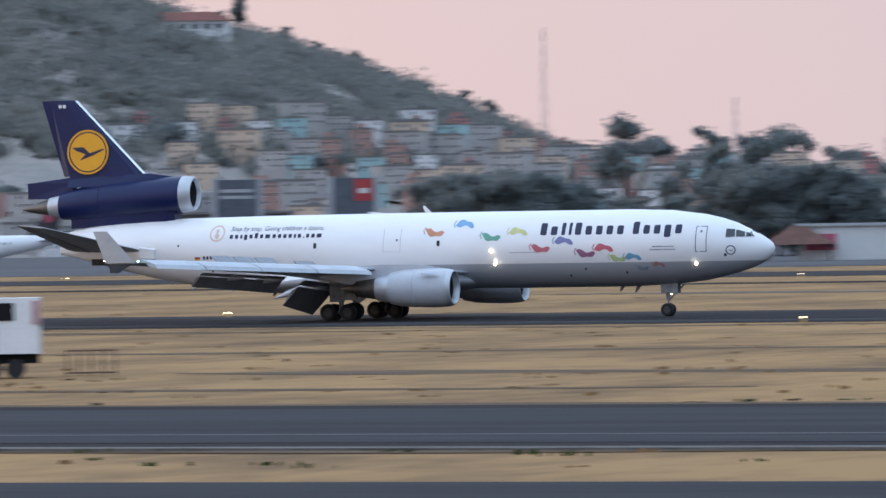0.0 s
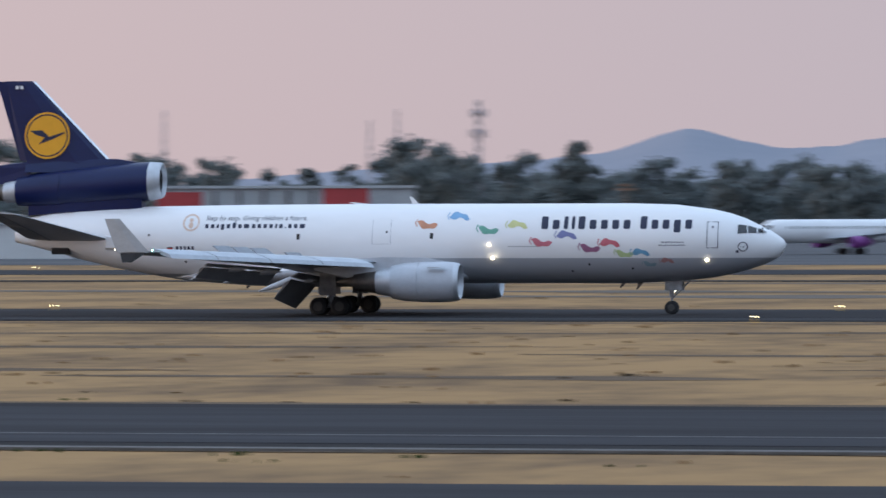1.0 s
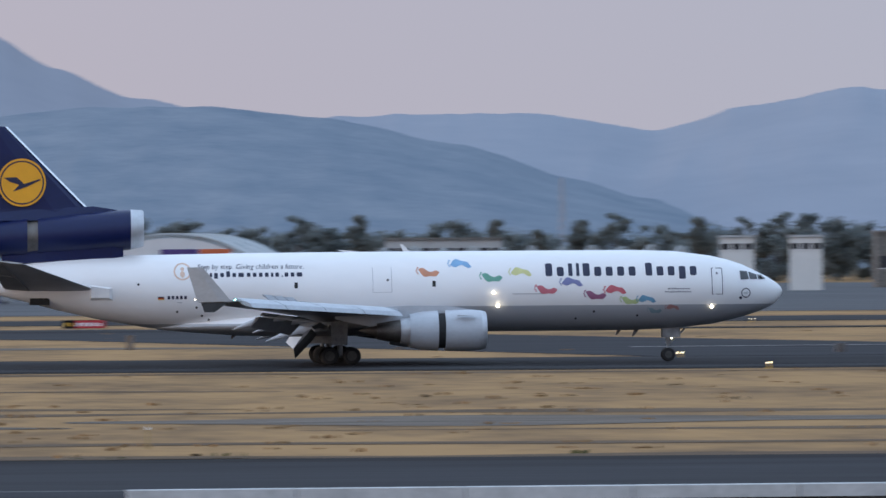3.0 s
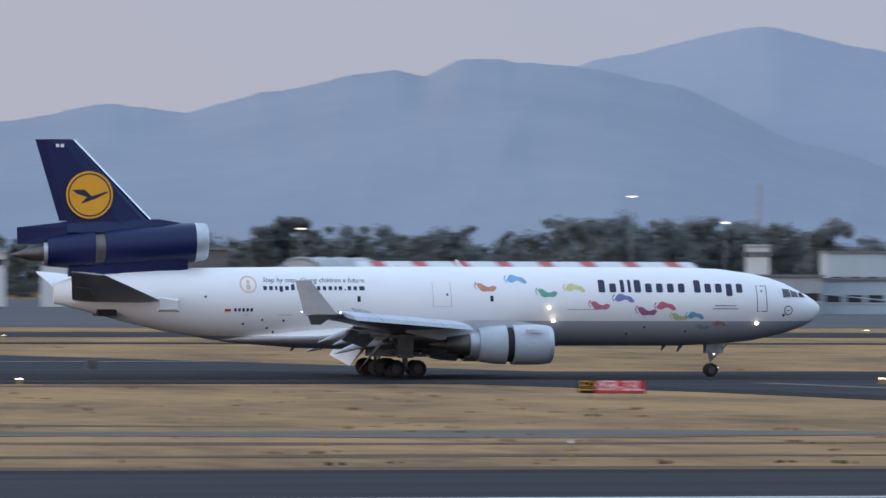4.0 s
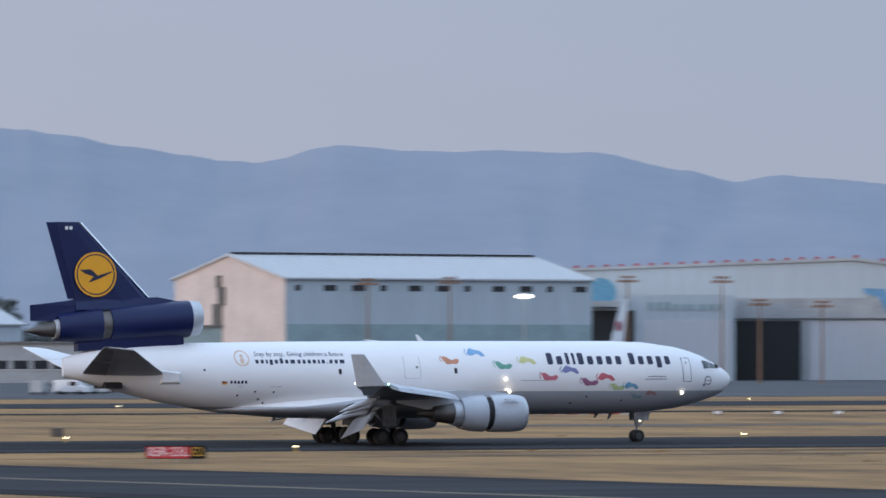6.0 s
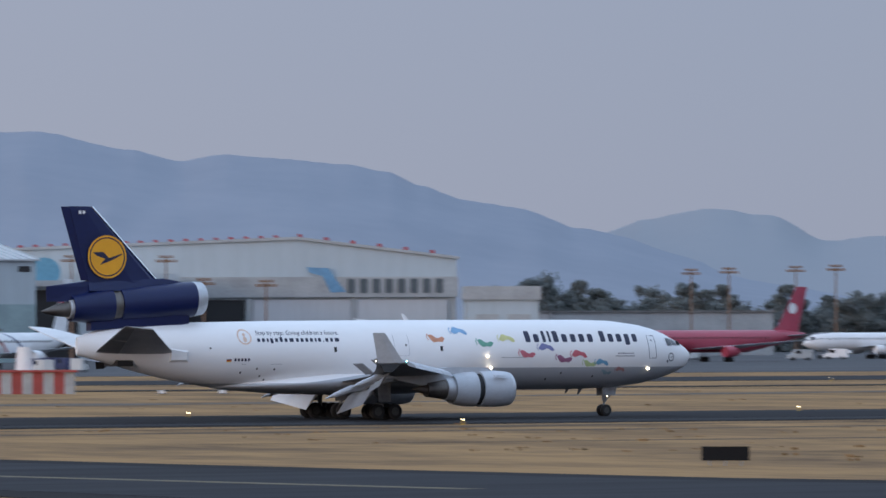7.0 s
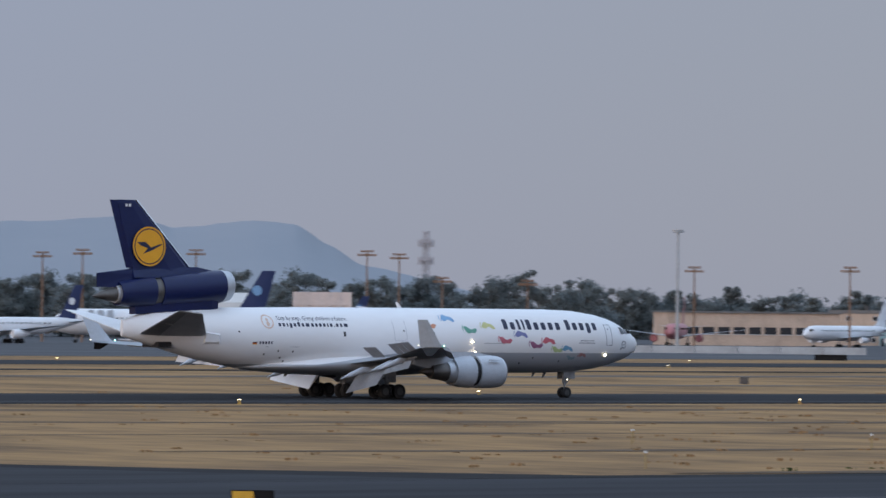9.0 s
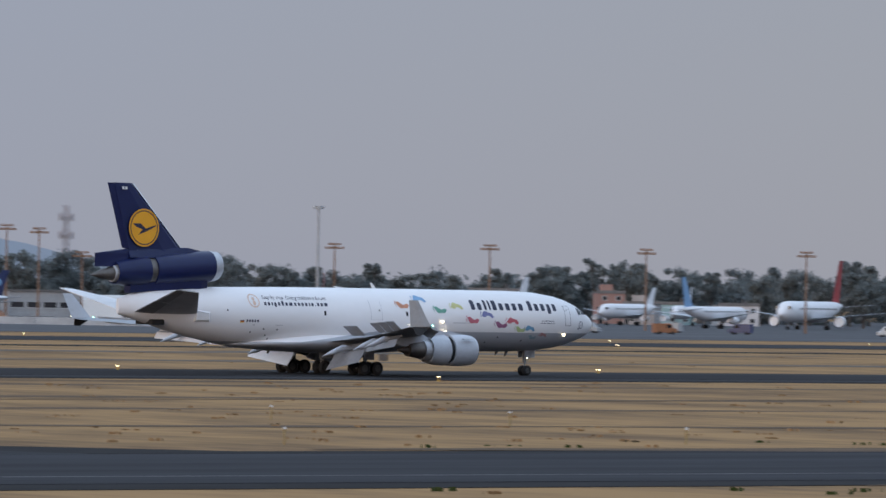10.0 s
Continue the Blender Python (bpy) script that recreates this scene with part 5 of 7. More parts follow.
M_RED = mat("faded_red_paint", (0.42, 0.045, 0.045), 0.6, vary=0.12, size=2)
M_WARM = mat("brown_lamp_housing", (0.26, 0.15, 0.09), 0.6, vary=0.15)
M_LIT = glow("floodlight_glow", (1.0, 0.93, 0.80), 3.0)
M_ORANGE = mat("orange_paint", (0.34, 0.15, 0.07), 0.6, vary=0.1)


def gable_hangar(label, az, d, turn, width, length, eave, apex, wall, face, roof, windows=0, fins=True, doors=0):
    """A shed with its gable at the origin end: walls, gable, ribbed roof, ridge vent, windows, doors.
    Its length runs along local x, its width along local y."""
    ob = thing("hangar", label, "hangar")
    bm = bmesh.new()
    w = width / 2
    rings(bm, [[(0.25, -w, 0), (0.25, w, 0), (0.25, w, eave), (0.25, 0, apex), (0.25, -w, eave)], [(length, -w, 0), (length, w, 0), (length, w, eave), (length, 0, apex), (length, -w, eave)]])
    part("wall", bm, wall, ob)
    bm = bmesh.new()
    rings(bm, [[(0, -w, 0), (0, w, 0), (0, w, eave), (0, 0, apex), (0, -w, eave)], [(0.25, -w, 0), (0.25, w, 0), (0.25, w, eave), (0.25, 0, apex), (0.25, -w, eave)]])
    part("gable", bm, face, ob)
    for s in (-1, 1):
        bm = bmesh.new()
        n = max(6, int(length / 2.2))
        rings(bm, [[(-0.6, s * (w + 0.7), eave - 0.25), (length + 0.6, s * (w + 0.7), eave - 0.25), (length + 0.6, 0, apex + 0.1), (-0.6, 0, apex + 0.1)], [(-0.6, s * (w + 0.7), eave + 0.1), (length + 0.6, s * (w + 0.7), eave + 0.1), (length + 0.6, 0, apex + 0.45), (-0.6, 0, apex + 0.45)]])
        bmesh.ops.recalc_face_normals(bm, faces=bm.faces)
        rf = part("roof", bm, roof, ob)
        if fins:
            bm = bmesh.new()
            for i in range(n + 1):
                x = length * i / n
                rings(bm, [[(x - 0.12, s * (w + 0.7), eave + 0.1), (x + 0.12, s * (w + 0.7), eave + 0.1), (x + 0.12, s * (w + 0.7), eave + 0.32), (x - 0.12, s * (w + 0.7), eave + 0.32)], [(x - 0.12, 0, apex + 0.45), (x + 0.12, 0, apex + 0.45), (x + 0.12, 0, apex + 0.67), (x - 0.12, 0, apex + 0.67)]])
            tagged(part("roof_rib", bm, M_SHEET, rf), kind="stuff")
    part("ridge_vent", solid((0.5, length - 0.5, -0.5, 0.5, apex + 0.4, apex + 0.9)), M_DARK, ob)
    for i in range(windows):
        x = length * (i + 0.35) / windows
        ww = 3.2 if i % 3 else 1.4
        part("window", solid((x, x + ww, -w - 0.08, -w + 0.05, eave - 2.6, eave - 1.4)), M_PANE, ob)
    for i in range(doors):
        y = -w + width * (i + 0.15) / doors
        part("door", solid((-0.12, 0.1, y, y + width * 0.7 / doors, 0, eave * 0.6)), M_SHEET, ob)
    ob.matrix_basis = put(az, d, turn)
    return ob


# local x of each shed runs to the right, its gable end turned to the last sun
gable_hangar("long hangar with sun-tinted cream gable and ribbed pale roof", 17.37, 1360, 17, 26, 62, 12.2, 15.4, M_SHEET, M_CREAM, M_SHEETW, 0)
gable_hangar("pale low-roofed hangar behind the cream one", 19.1, 1545, 17, 30, 44, 13.0, 18.3, M_SHEET, M_SHEET, M_SHEETW, 0)
big = gable_hangar("tall pale hangar with sunlit cream gable", 22.59, 1310, 11, 41, 78, 21.6, 26.2, M_SHEET, M_CREAM, M_SHEETW, 11)
part("lower_cladding", solid((0.3, 77.8, -20.75, -20.55, 0, 12.2)), M_TEAL, big, "darker cladding along the foot")
bm = bmesh.new()
for x, y, z, s in ((-0.2, 4, 14, 3), (-0.2, 2.5, 18, 2.4), (-0.2, 5, 9, 2.6), (-0.2, 3.5, 21, 1.6)):
    box(bm, x - 0.3, x + 0.3, y - s / 2, y + s / 2, z - s * 0.8, z + s * 0.8)
part("wall_stain", bm, M_CONC, big, "dark weathered patches by the gable shaft")

# the wide hangar with red-capped roof edge
wide = thing("hangar", "wide pale grey maintenance hangar with sign band and red roof lamps", "hangar")
bm = bmesh.new()
rings(bm, [[(0, y, 0), (0, y, 24.4), (72, y, 27.0), (108, y, 22.6), (108, y, 0)] for y in (0, 70)])
bmesh.ops.recalc_face_normals(bm, faces=bm.faces)
part("wall", bm, M_SHEET, wide)
bm = bmesh.new()
rings(bm, [[(-0.5, y, 24.4), (72, y, 27.05), (108.5, y, 22.6), (108.5, y, 23.2), (72, y, 27.7), (-0.5, y, 25.0)] for y in (-0.6, 70.6)])
bmesh.ops.recalc_face_normals(bm, faces=bm.faces)
part("roof", bm, M_CONCW, wide)
part("sign_band", solid((24, 108.3, -1.2, -0.05, 14.0, 18.6)), M_CONCW, wide, "pale band carrying the sign")
for x0, x1 in ((25, 31), (34, 60), (62, 84), (85, 106)):
    part("hangar_door", solid((x0, x1, -0.5, -0.05, 0, 13.4)), M_DARK if x0 == 34 else M_SHEETW, wide, "tall sliding door")
for x in (32.2, 60.5, 84.3, 106.6):
    part("door_post", solid((x, x + 1.2, -0.9, -0.05, 0, 14.0)), M_CONCW, wide)
M_SIGNGREY = mat("dark_grey_sign", (0.10, 0.12, 0.13), 0.6)
for o in words(83.2, 14.9, 22.8, 3.3, "MEXICANA"):
    bm = bmesh.new()
    slab(bm, o, -1.36, -1.2)
    part("sign_bar", bm, M_SIGNGREY, wide)
bm = bmesh.new()
bm.faces.new([bm.verts.new((x, -1.26, z)) for x, z in ((74.0, 20.8), (79.0, 20.6), (80.5, 18.2), (82.9, 15.2), (79.5, 15.0), (77.5, 18.8), (74.5, 19.6))])
part("emblem", bm, mat("sky_blue_sign", (0.16, 0.34, 0.52), 0.6), wide, "sky-blue plain emblem")
for i in range(30):
    x = 2 + 3.4 * i if i < 20 else 72 + 6.0 * (i - 20)
    if x > 107:
        break
    z = 24.6 + x * 0.0365 if x < 72 else 27.3 - (x - 72) * 0.122
    part("roof_lamp", solid((x, x + 1.0, -0.4, 0.4, z + 0.3, z + 1.0)), M_RED, wide, "red-painted roof cap")
wide.matrix_basis = put(25.35, 1440, -27)
ob = thing("annex", "low pale annex beside the wide hangar", "building")
part("wall", solid((0, 15.8, 0, 30, 0, 13.2)), M_SHEET, ob)
part("roof", solid((-0.4, 16.3, -0.6, 30.4, 13.2, 16.2)), M_CONCW, ob)
for x in (2.0, 9.0):
    part("door", solid((x, x + 5.0, -0.2, 0.05, 0, 10)), M_CONCW, ob)
ob.matrix_basis = put(29.74, 1400, -28)
ob = thing("hangar", "pale hangar with sky-blue emblem and dark open bay", "hangar")
part("wall", solid((0, 34, 0, 40, 0, 19.0)), M_SHEET, ob)
part("canopy", solid((-0.5, 9, -3, 0, 16.3, 17.6)), M_CONCW, ob)
# a near-black slab on the wall stands for the shade inside the bay
part("hangar_door", solid((1, 12, -0.3, 0.1, 0, 15.5)), M_DARK, ob, "dark open bay")
part("hangar_door", solid((14, 33, -0.3, 0.1, 0, 13.5)), M_SHEETW, ob)
bm = bmesh.new()
bm.faces.new([bm.verts.new((x, -0.12, z)) for x, z in blob(4.5, 19.5, 3.6, 3.2)])
part("emblem", bm, mat("sky_blue_sign_disc", (0.14, 0.36, 0.50), 0.6), ob, "sky-blue plain disc")
for o in words(15, 15.6, 17, 1.8, "REServices"):
    bm = bmesh.new()
    slab(bm, o, -0.2, 0.0)
    part("sign_bar", bm, M_TEAL, ob)
ob.matrix_basis = put(25.75, 1395, -27)


def block(name, label, az, d, turn, w, dp, h, wall, roof=None, bands=(), cat="building"):
    """A plain building: wall, projecting roof slab, and bands of separate windows (z, height, count)."""
    ob = thing(name, label, cat)
    part("wall", solid((-w / 2, w / 2, 0, dp, 0, h)), wall, ob)
    part("roof", solid((-w / 2 - 0.4, w / 2 + 0.4, -0.5, dp + 0.4, h, h + 0.45)), roof or M_ROOF, ob)
    for z, hh, n in bands:
        for i in range(n):
            x = -w / 2 + w * (i + 0.12) / n
            win = part("window", solid((x, x + w * 0.76 / n, -0.08, 0.06, z, z + hh)), M_PANE, ob)
            part("sill", solid((x - 0.1, x + w * 0.76 / n + 0.1, -0.16, 0.05, z - 0.18, z)), M_TRIM, win)
    ob.matrix_basis = put(az, d, turn)
    return ob


mall = block("terminal_building", "grey terminal building with red sign panels", -12.15, 1040, 12, 42, 25, 11.2, M_CONCW, M_CONCW, ((2.0, 1.6, 9),))
for x0, x1, z0, z1 in ((6.0, 13.4, 7.6, 11.6), (6.0, 13.4, 3.4, 6.4), (-21.2, -13.8, 7.6, 10.6)):
    part("red_panel", solid((x0, x1, -0.35, 0.02, z0, z1)), M_RED, mall, "flat red sign panel")
part("grey_panel", solid((6.0, 13.4, -0.3, 0.02, 6.4, 7.6)), M_DARK, mall)
for i in range(5):
    part("column", solid((-12 + 4 * i, -11.4 + 4 * i, -0.5, 0, 0, 10.8)), M_CONC, mall)
block("terminal_building", "long glazed low terminal building", 5.3, 1310, -5, 24, 14, 11.2, M_CONCW, M_CONC, ((6.5, 3.0, 10),))
for az, d, w, hh in ((7.94, 1360, 7.4, 11.4), (8.56, 1360, 7.0, 11.4), (14.86, 1500, 5.6, 14.0), (-9.9, 1200, 8, 7)):
    block("control_cabin", "small white flat-roofed cabin", az, d, -az, w, 6, hh, M_TRIM, M_CONCW, ((hh - 2.6, 1.3, 3),))
for az, d, w, dp, hh, m in ((9.65, 1460, 23, 16, 12.6, M_CONC), (15.9, 1420, 20, 18, 12.2, M_SHEET), (16.7, 1430, 22, 20, 11.6, M_SHEETW), (12.5, 1185, 42, 18, 6.8, M_CONCW), (14.4, 1190, 44, 18, 7.0, M_CONCW), (16.4, 1200, 40, 18, 6.4, M_SHEET), (20.9, 1330, 30, 12, 8.2, M_CONCW), (24.1, 1180, 60, 14, 6.8, M_TEAL), (21.95, 1310, 30, 8, 11.6, M_TEAL), (31.5, 1560, 56, 14, 10.6, M_CONCW), (40.1, 1650, 46, 16, 8.4, M_WALLS[3]), (37.0, 1650, 22, 10, 6.4, M_CONCW), (-15.4, 1150, 12, 9, 7.6, M_TEAL), (-14.9, 1150, 16, 9, 6.0, M_TRIM), (-20.9, 1150, 22, 9, 9.0, M_CONC)):
    block("airport_shed", "long low airport building with dark windows", az, d, -az * 0.6, w, dp, hh, m, None, ((hh * 0.35, hh * 0.22, max(4, int(w / 4))),))


def arch(name, label, az, d, turn, w, length, h, material, front):
    """A round-roofed shed: ribbed vault, end wall, door."""
    ob = thing(name, label, "hangar")
    bm = bmesh.new()
    prof = [(w / 2 * math.cos(math.pi * i / 20), h * math.sin(math.pi * i / 20)) for i in range(21)]
    rings(bm, [[(x, 0, z) for x, z in prof], [(x, length, z) for x, z in prof]])
    bmesh.ops.recalc_face_normals(bm, faces=bm.faces)
    part("vault", bm, material, ob, "", True)
    for k in range(4):
        bm = bmesh.new()
        y = length * k / 3.2
        rings(bm, [[(x * 1.01, y, z * 1.02) for x, z in prof], [(x * 1.01, y + 0.5, z * 1.02) for x, z in prof]])
        bmesh.ops.recalc_face_normals(bm, faces=bm.faces)
        part("rib", bm, M_SHEET, ob)
    bm = bmesh.new()
    rings(bm, [[(x * 0.96, -0.3, z * 0.94) for x, z in prof], [(x * 0.96, 0.1, z * 0.94) for x, z in prof]])
    part("end_wall", bm, front, ob)
    part("door", solid((-w * 0.3, w * 0.3, -0.45, -0.1, 0, h * 0.5)), M_CONCW, ob)
    ob.matrix_basis = put(az, d, turn)
    return ob


fx = arch("freight_hangar", "round-roofed white freight hangar with sign blocks", 2.85, 1170, -12, 38, 44, 12.2, M_CONCW, M_SHEETW)
for x0, x1, c in ((-2, 5, (0.06, 0.03, 0.16)), (5.3, 11, (0.55, 0.13, 0.04))):
    part("sign_block", solid((x0, x1, -0.5, -0.2, 7.0, 9.4)), mat("sign_block_paint", c, 0.6), fx, "plain sign block")
arch("freight_hangar", "small pale domed shed among trees", 0.8, 1500, 10, 13.6, 14, 11.8, M_CONCW, M_CONCW)
arch("freight_hangar", "low pale vaulted shed", 10.75, 1310, -30, 16, 40, 10.6, M_CONCW, M_CONCW)
for i in range(11):
    arch("vaulted_store", "row of small pale vaulted stores", 4.75 + 0.27 * i, 1260, -6, 5.6, 20, 9.4 + 0.3 * (i % 2), M_CONCW, M_CONCW)["group"] = "vaulted stores"
# shed with red and white striped roof
ob = thing("striped_shed", "long shed with red and white striped roof", "hangar")
part("wall", solid((0, 62, 0, 22, 0, 6.8)), M_CONCW, ob)
for i in range(24):
    bm = bmesh.new()
    x = 62 * i / 24
    rings(bm, [[(x, -1, 6.8), (x + 62 / 24, -1, 6.8), (x + 62 / 24, -1, 7.1), (x, -1, 7.1)], [(x - 3, 12, 9.4), (x - 3 + 62 / 24, 12, 9.4), (x - 3 + 62 / 24, 12, 9.7), (x - 3, 12, 9.7)]])
    bmesh.ops.recalc_face_normals(bm, faces=bm.faces)
    part("roof_panel", bm, M_RED if i % 3 == 1 else M_SHEETW, ob)
for i in range(9):
    part("door", solid((2 + 6.6 * i, 6.5 + 6.6 * i, -0.15, 0.05, 0, 4.2)), M_DARK if i % 2 else M_SHEET, ob)
ob.matrix_basis = put(11.35, 1160, -14)
# mast with stay cables over a roof
ob = thing("stayed_roof", "white mast with stay cables over a low roof", "building")
bm = bmesh.new()
tube(bm, (0, 0, 0), (0, 0, 13), 0.7, 0.4, 8)
part("mast", bm, M_TRIM, ob)
for x in (-12, 12):
    bm = bmesh.new()
    tube(bm, (0, 0, 12.6), (x, 0, 8.2), 0.28, n=6)
    part("cable", bm, M_TRIM, ob)
part("roof", solid((-14, 14, -4, 8, 7.4, 8.2)), M_CONCW, ob)
part("wall", solid((-13, 13, -2, 7, 0, 7.4)), M_CONC, ob)
ob.matrix_basis = put(-4.55, 1400, 5)
# tall billboards before the town
for az, lab in ((-20.8, "dark"), (-19.75, "red")):
    ob = thing("billboard", "tall roadside billboard on two posts", "billboard", "roadside billboards")
    for x in (-3.6, 3.6):
        part("post", solid((x - 0.4, x + 0.4, -0.4, 0.4, 0, 14.5)), M_CONCW, ob)
    part("panel", solid((-3.2, 3.2, -0.5, 0.2, 3.0, 14.2)), mat("billboard_print", (0.10, 0.115, 0.14), 0.6, vary=0.2, size=3), ob)
    if lab == "red":
        part("print", solid((0.2, 3.0, -0.56, -0.49, 10.6, 14.0)), M_RED, ob)
        part("print", solid((0.8, 2.4, -0.60, -0.55, 11.8, 12.6)), M_TRIM, ob)
    else:
        for z in (12.2, 11.2):
            part("print", solid((-2.6, 2.6, -0.56, -0.49, z, z + 0.5)), M_CONCW, ob)
    ob.matrix_basis = put(az, 1000, 20)
# white trailer-like shed with a red blossom sign, and a thatched shelter
ob = block("roadside_shed", "long low white shed with pink sign", -14.9, 1010, 15, 30, 6, 5.4, M_TRIM, M_CONCW, ())
part("sign", solid((-14, -9, -0.2, 0.02, 1.6, 4.2)), mat("pink_sign", (0.50, 0.10, 0.16), 0.6), ob)
ob = thing("shelter", "open shelter with brown hipped roof", "shelter")
bm = bmesh.new()
rings(bm, [[(-6, -4, 2.6), (6, -4, 2.6), (6, 4, 2.6), (-6, 4, 2.6)], [(-1, -0.3, 5.6), (1, -0.3, 5.6), (1, 0.3, 5.6), (-1, 0.3, 5.6)]])
part("roof", bm, mat("brown_thatch", (0.16, 0.08, 0.06), 0.9, vary=0.2), ob)
for x in (-5, 5):
    for y in (-3, 3):
        part("post", solid((x - 0.2, x + 0.2, y - 0.2, y + 0.2, 0, 2.7)), M_BARK, ob)
ob.matrix_basis = put(-15.75, 1010, 15)


# ---- floodlight poles ----
def pole(az, d, top, big=True, lit=False):
    ob = thing("floodlight_pole", "tall apron floodlight pole with brown lamp rack" + (", lit" if lit else ""), "light pole", "apron floodlight poles")
    bm = bmesh.new()
    tube(bm, (0, 0, 0), (0, 0, top), 0.28, 0.16, 8)
    part("pole", bm, M_CONCW if not big else M_WARM, ob)
    bm = solid((-2.1, 2.1, -0.5, 0.5, top - 1.0, top - 0.85), (-1.5, 1.5, -0.4, 0.4, top - 0.1, top + 0.05))
    part("rack", bm, M_WARM, ob)
    for i in range(6):
        x = -1.9 + 0.76 * i
        part("lamp", solid((x - 0.28, x + 0.28, -0.75, -0.35, top - 1.0, top - 0.45)), M_LIT if lit else M_WARM, ob)
    for i in range(4):
        x = -1.2 + 0.8 * i
        part("lamp", solid((x - 0.28, x + 0.28, -0.7, -0.3, top - 0.1, top + 0.4)), M_WARM, ob)
    ob.matrix_basis = put(az, d, -az)
    return ob


for az, el in ((21.28, 0.50), (23.84, 0.585), (24.58, 0.60), (26.18, 0.61), (27.03, 0.605), (27.37, 0.40), (27.93, 0.384), (31.76, 0.478), (32.1, 0.488), (32.7, 0.50), (33.06, 0.51), (33.68, 0.493), (34.04, 0.52), (34.71, 0.514), (35.06, 0.527), (36.6, 0.535), (36.89, 0.51), (37.28, 0.303), (38.05, 0.285), (39.55, 0.42), (40.95, 0.433), (42.36, 0.42), (43.8, 0.42), (-4.1, 0.16), (-2.2, 0.22), (1.75, 0.2), (-9.1, 0.2), (20.3, 0.3)):
    d = 1300 if az < 30 else 1480
    pole(az, d, EYE.z + d * math.tan(radians(el)))
for az, d, z in ((25.25, 850, 14.4), (14.57, 1500, 19.5), (16.7, 1500, 19.4), (9.45, 1500, 18.6), (10.75, 1500, 17.8), (13.73, 1500, 25.6), (17.62, 1500, 20.7)):
    ob = thing("floodlight_pole", "apron floodlight pole with a lit lamp", "light pole", "lit apron lamps")
    bm = bmesh.new()
    tube(bm, (0, 0, 0), (0, 0, z - 0.3), 0.13, 0.08, 8)
    part("pole", bm, M_CONCW, ob)
    w = 1.2 if d < 1000 else 0.85
    bm = bmesh.new()
    bmesh.ops.create_uvsphere(bm, u_segments=14, v_segments=8, radius=1, matrix=Matrix.Translation((0, 0, z)) @ Matrix.Diagonal((w, 0.5, 0.3 if d < 1000 else 0.15, 1)))
    part("lamp", bm, M_LIT, ob, "bright glowing lamp")
    ob.matrix_basis = put(az, d, -az)
# the tall mast and the lattice tower
ob = thing("mast", "tall slim lamp mast with a flat head", "mast")
bm = bmesh.new()
tube(bm, (0, 0, 0), (0, 0, 27.4), 0.42, 0.2, 10)
part("pole", bm, M_CONCW, ob)
bm = bmesh.new()
tube(bm, (0, 0, 27.2), (0, 0, 27.9), 1.3, 1.3, 14)
part("head", bm, M_CONCW, ob)
ob.matrix_basis = put(39.4, 1500)
for az, d, z in ((37.13, 1700, 29.5), (-10.42, 1500, 33.5)):
    ob = thing("cell_tower", "lattice phone tower with antenna panels", "tower")
    bm = bmesh.new()
    for sx, sy in ((-1, -1), (1, -1), (1, 1), (-1, 1)):
        tube(bm, (sx * 0.9, sy * 0.9, 0), (sx * 0.5, sy * 0.5, z), 0.12, n=5)
    for k in range(16):
        for s in (-1, 1):
            tube(bm, (-0.7, s * 0.7, z * k / 16), (0.7, s * 0.7, z * (k + 1) / 16), 0.06, n=4)
            tube(bm, (0.7, s * 0.7, z * k / 16), (-0.7, s * 0.7, z * (k + 1) / 16), 0.06, n=4)
    part("lattice", bm, M_MAST, ob)
    for zz in (z - 3.2, z - 8):
        for i in range(6):
            a = 2 * math.pi * i / 6
            x, y = 1.9 * math.cos(a), 1.9 * math.sin(a)
            part("antenna_panel", solid((x - 0.14, x + 0.14, y - 0.14, y + 0.14, zz - 1.0, zz + 1.0)), M_MAST, ob)
        bm = bmesh.new()
        tube(bm, (0, 0, zz - 0.06), (0, 0, zz + 0.06), 1.7, 1.7, 12)
        part("platform", bm, M_MAST, ob)
    ob.matrix_basis = put(az, d, 15)


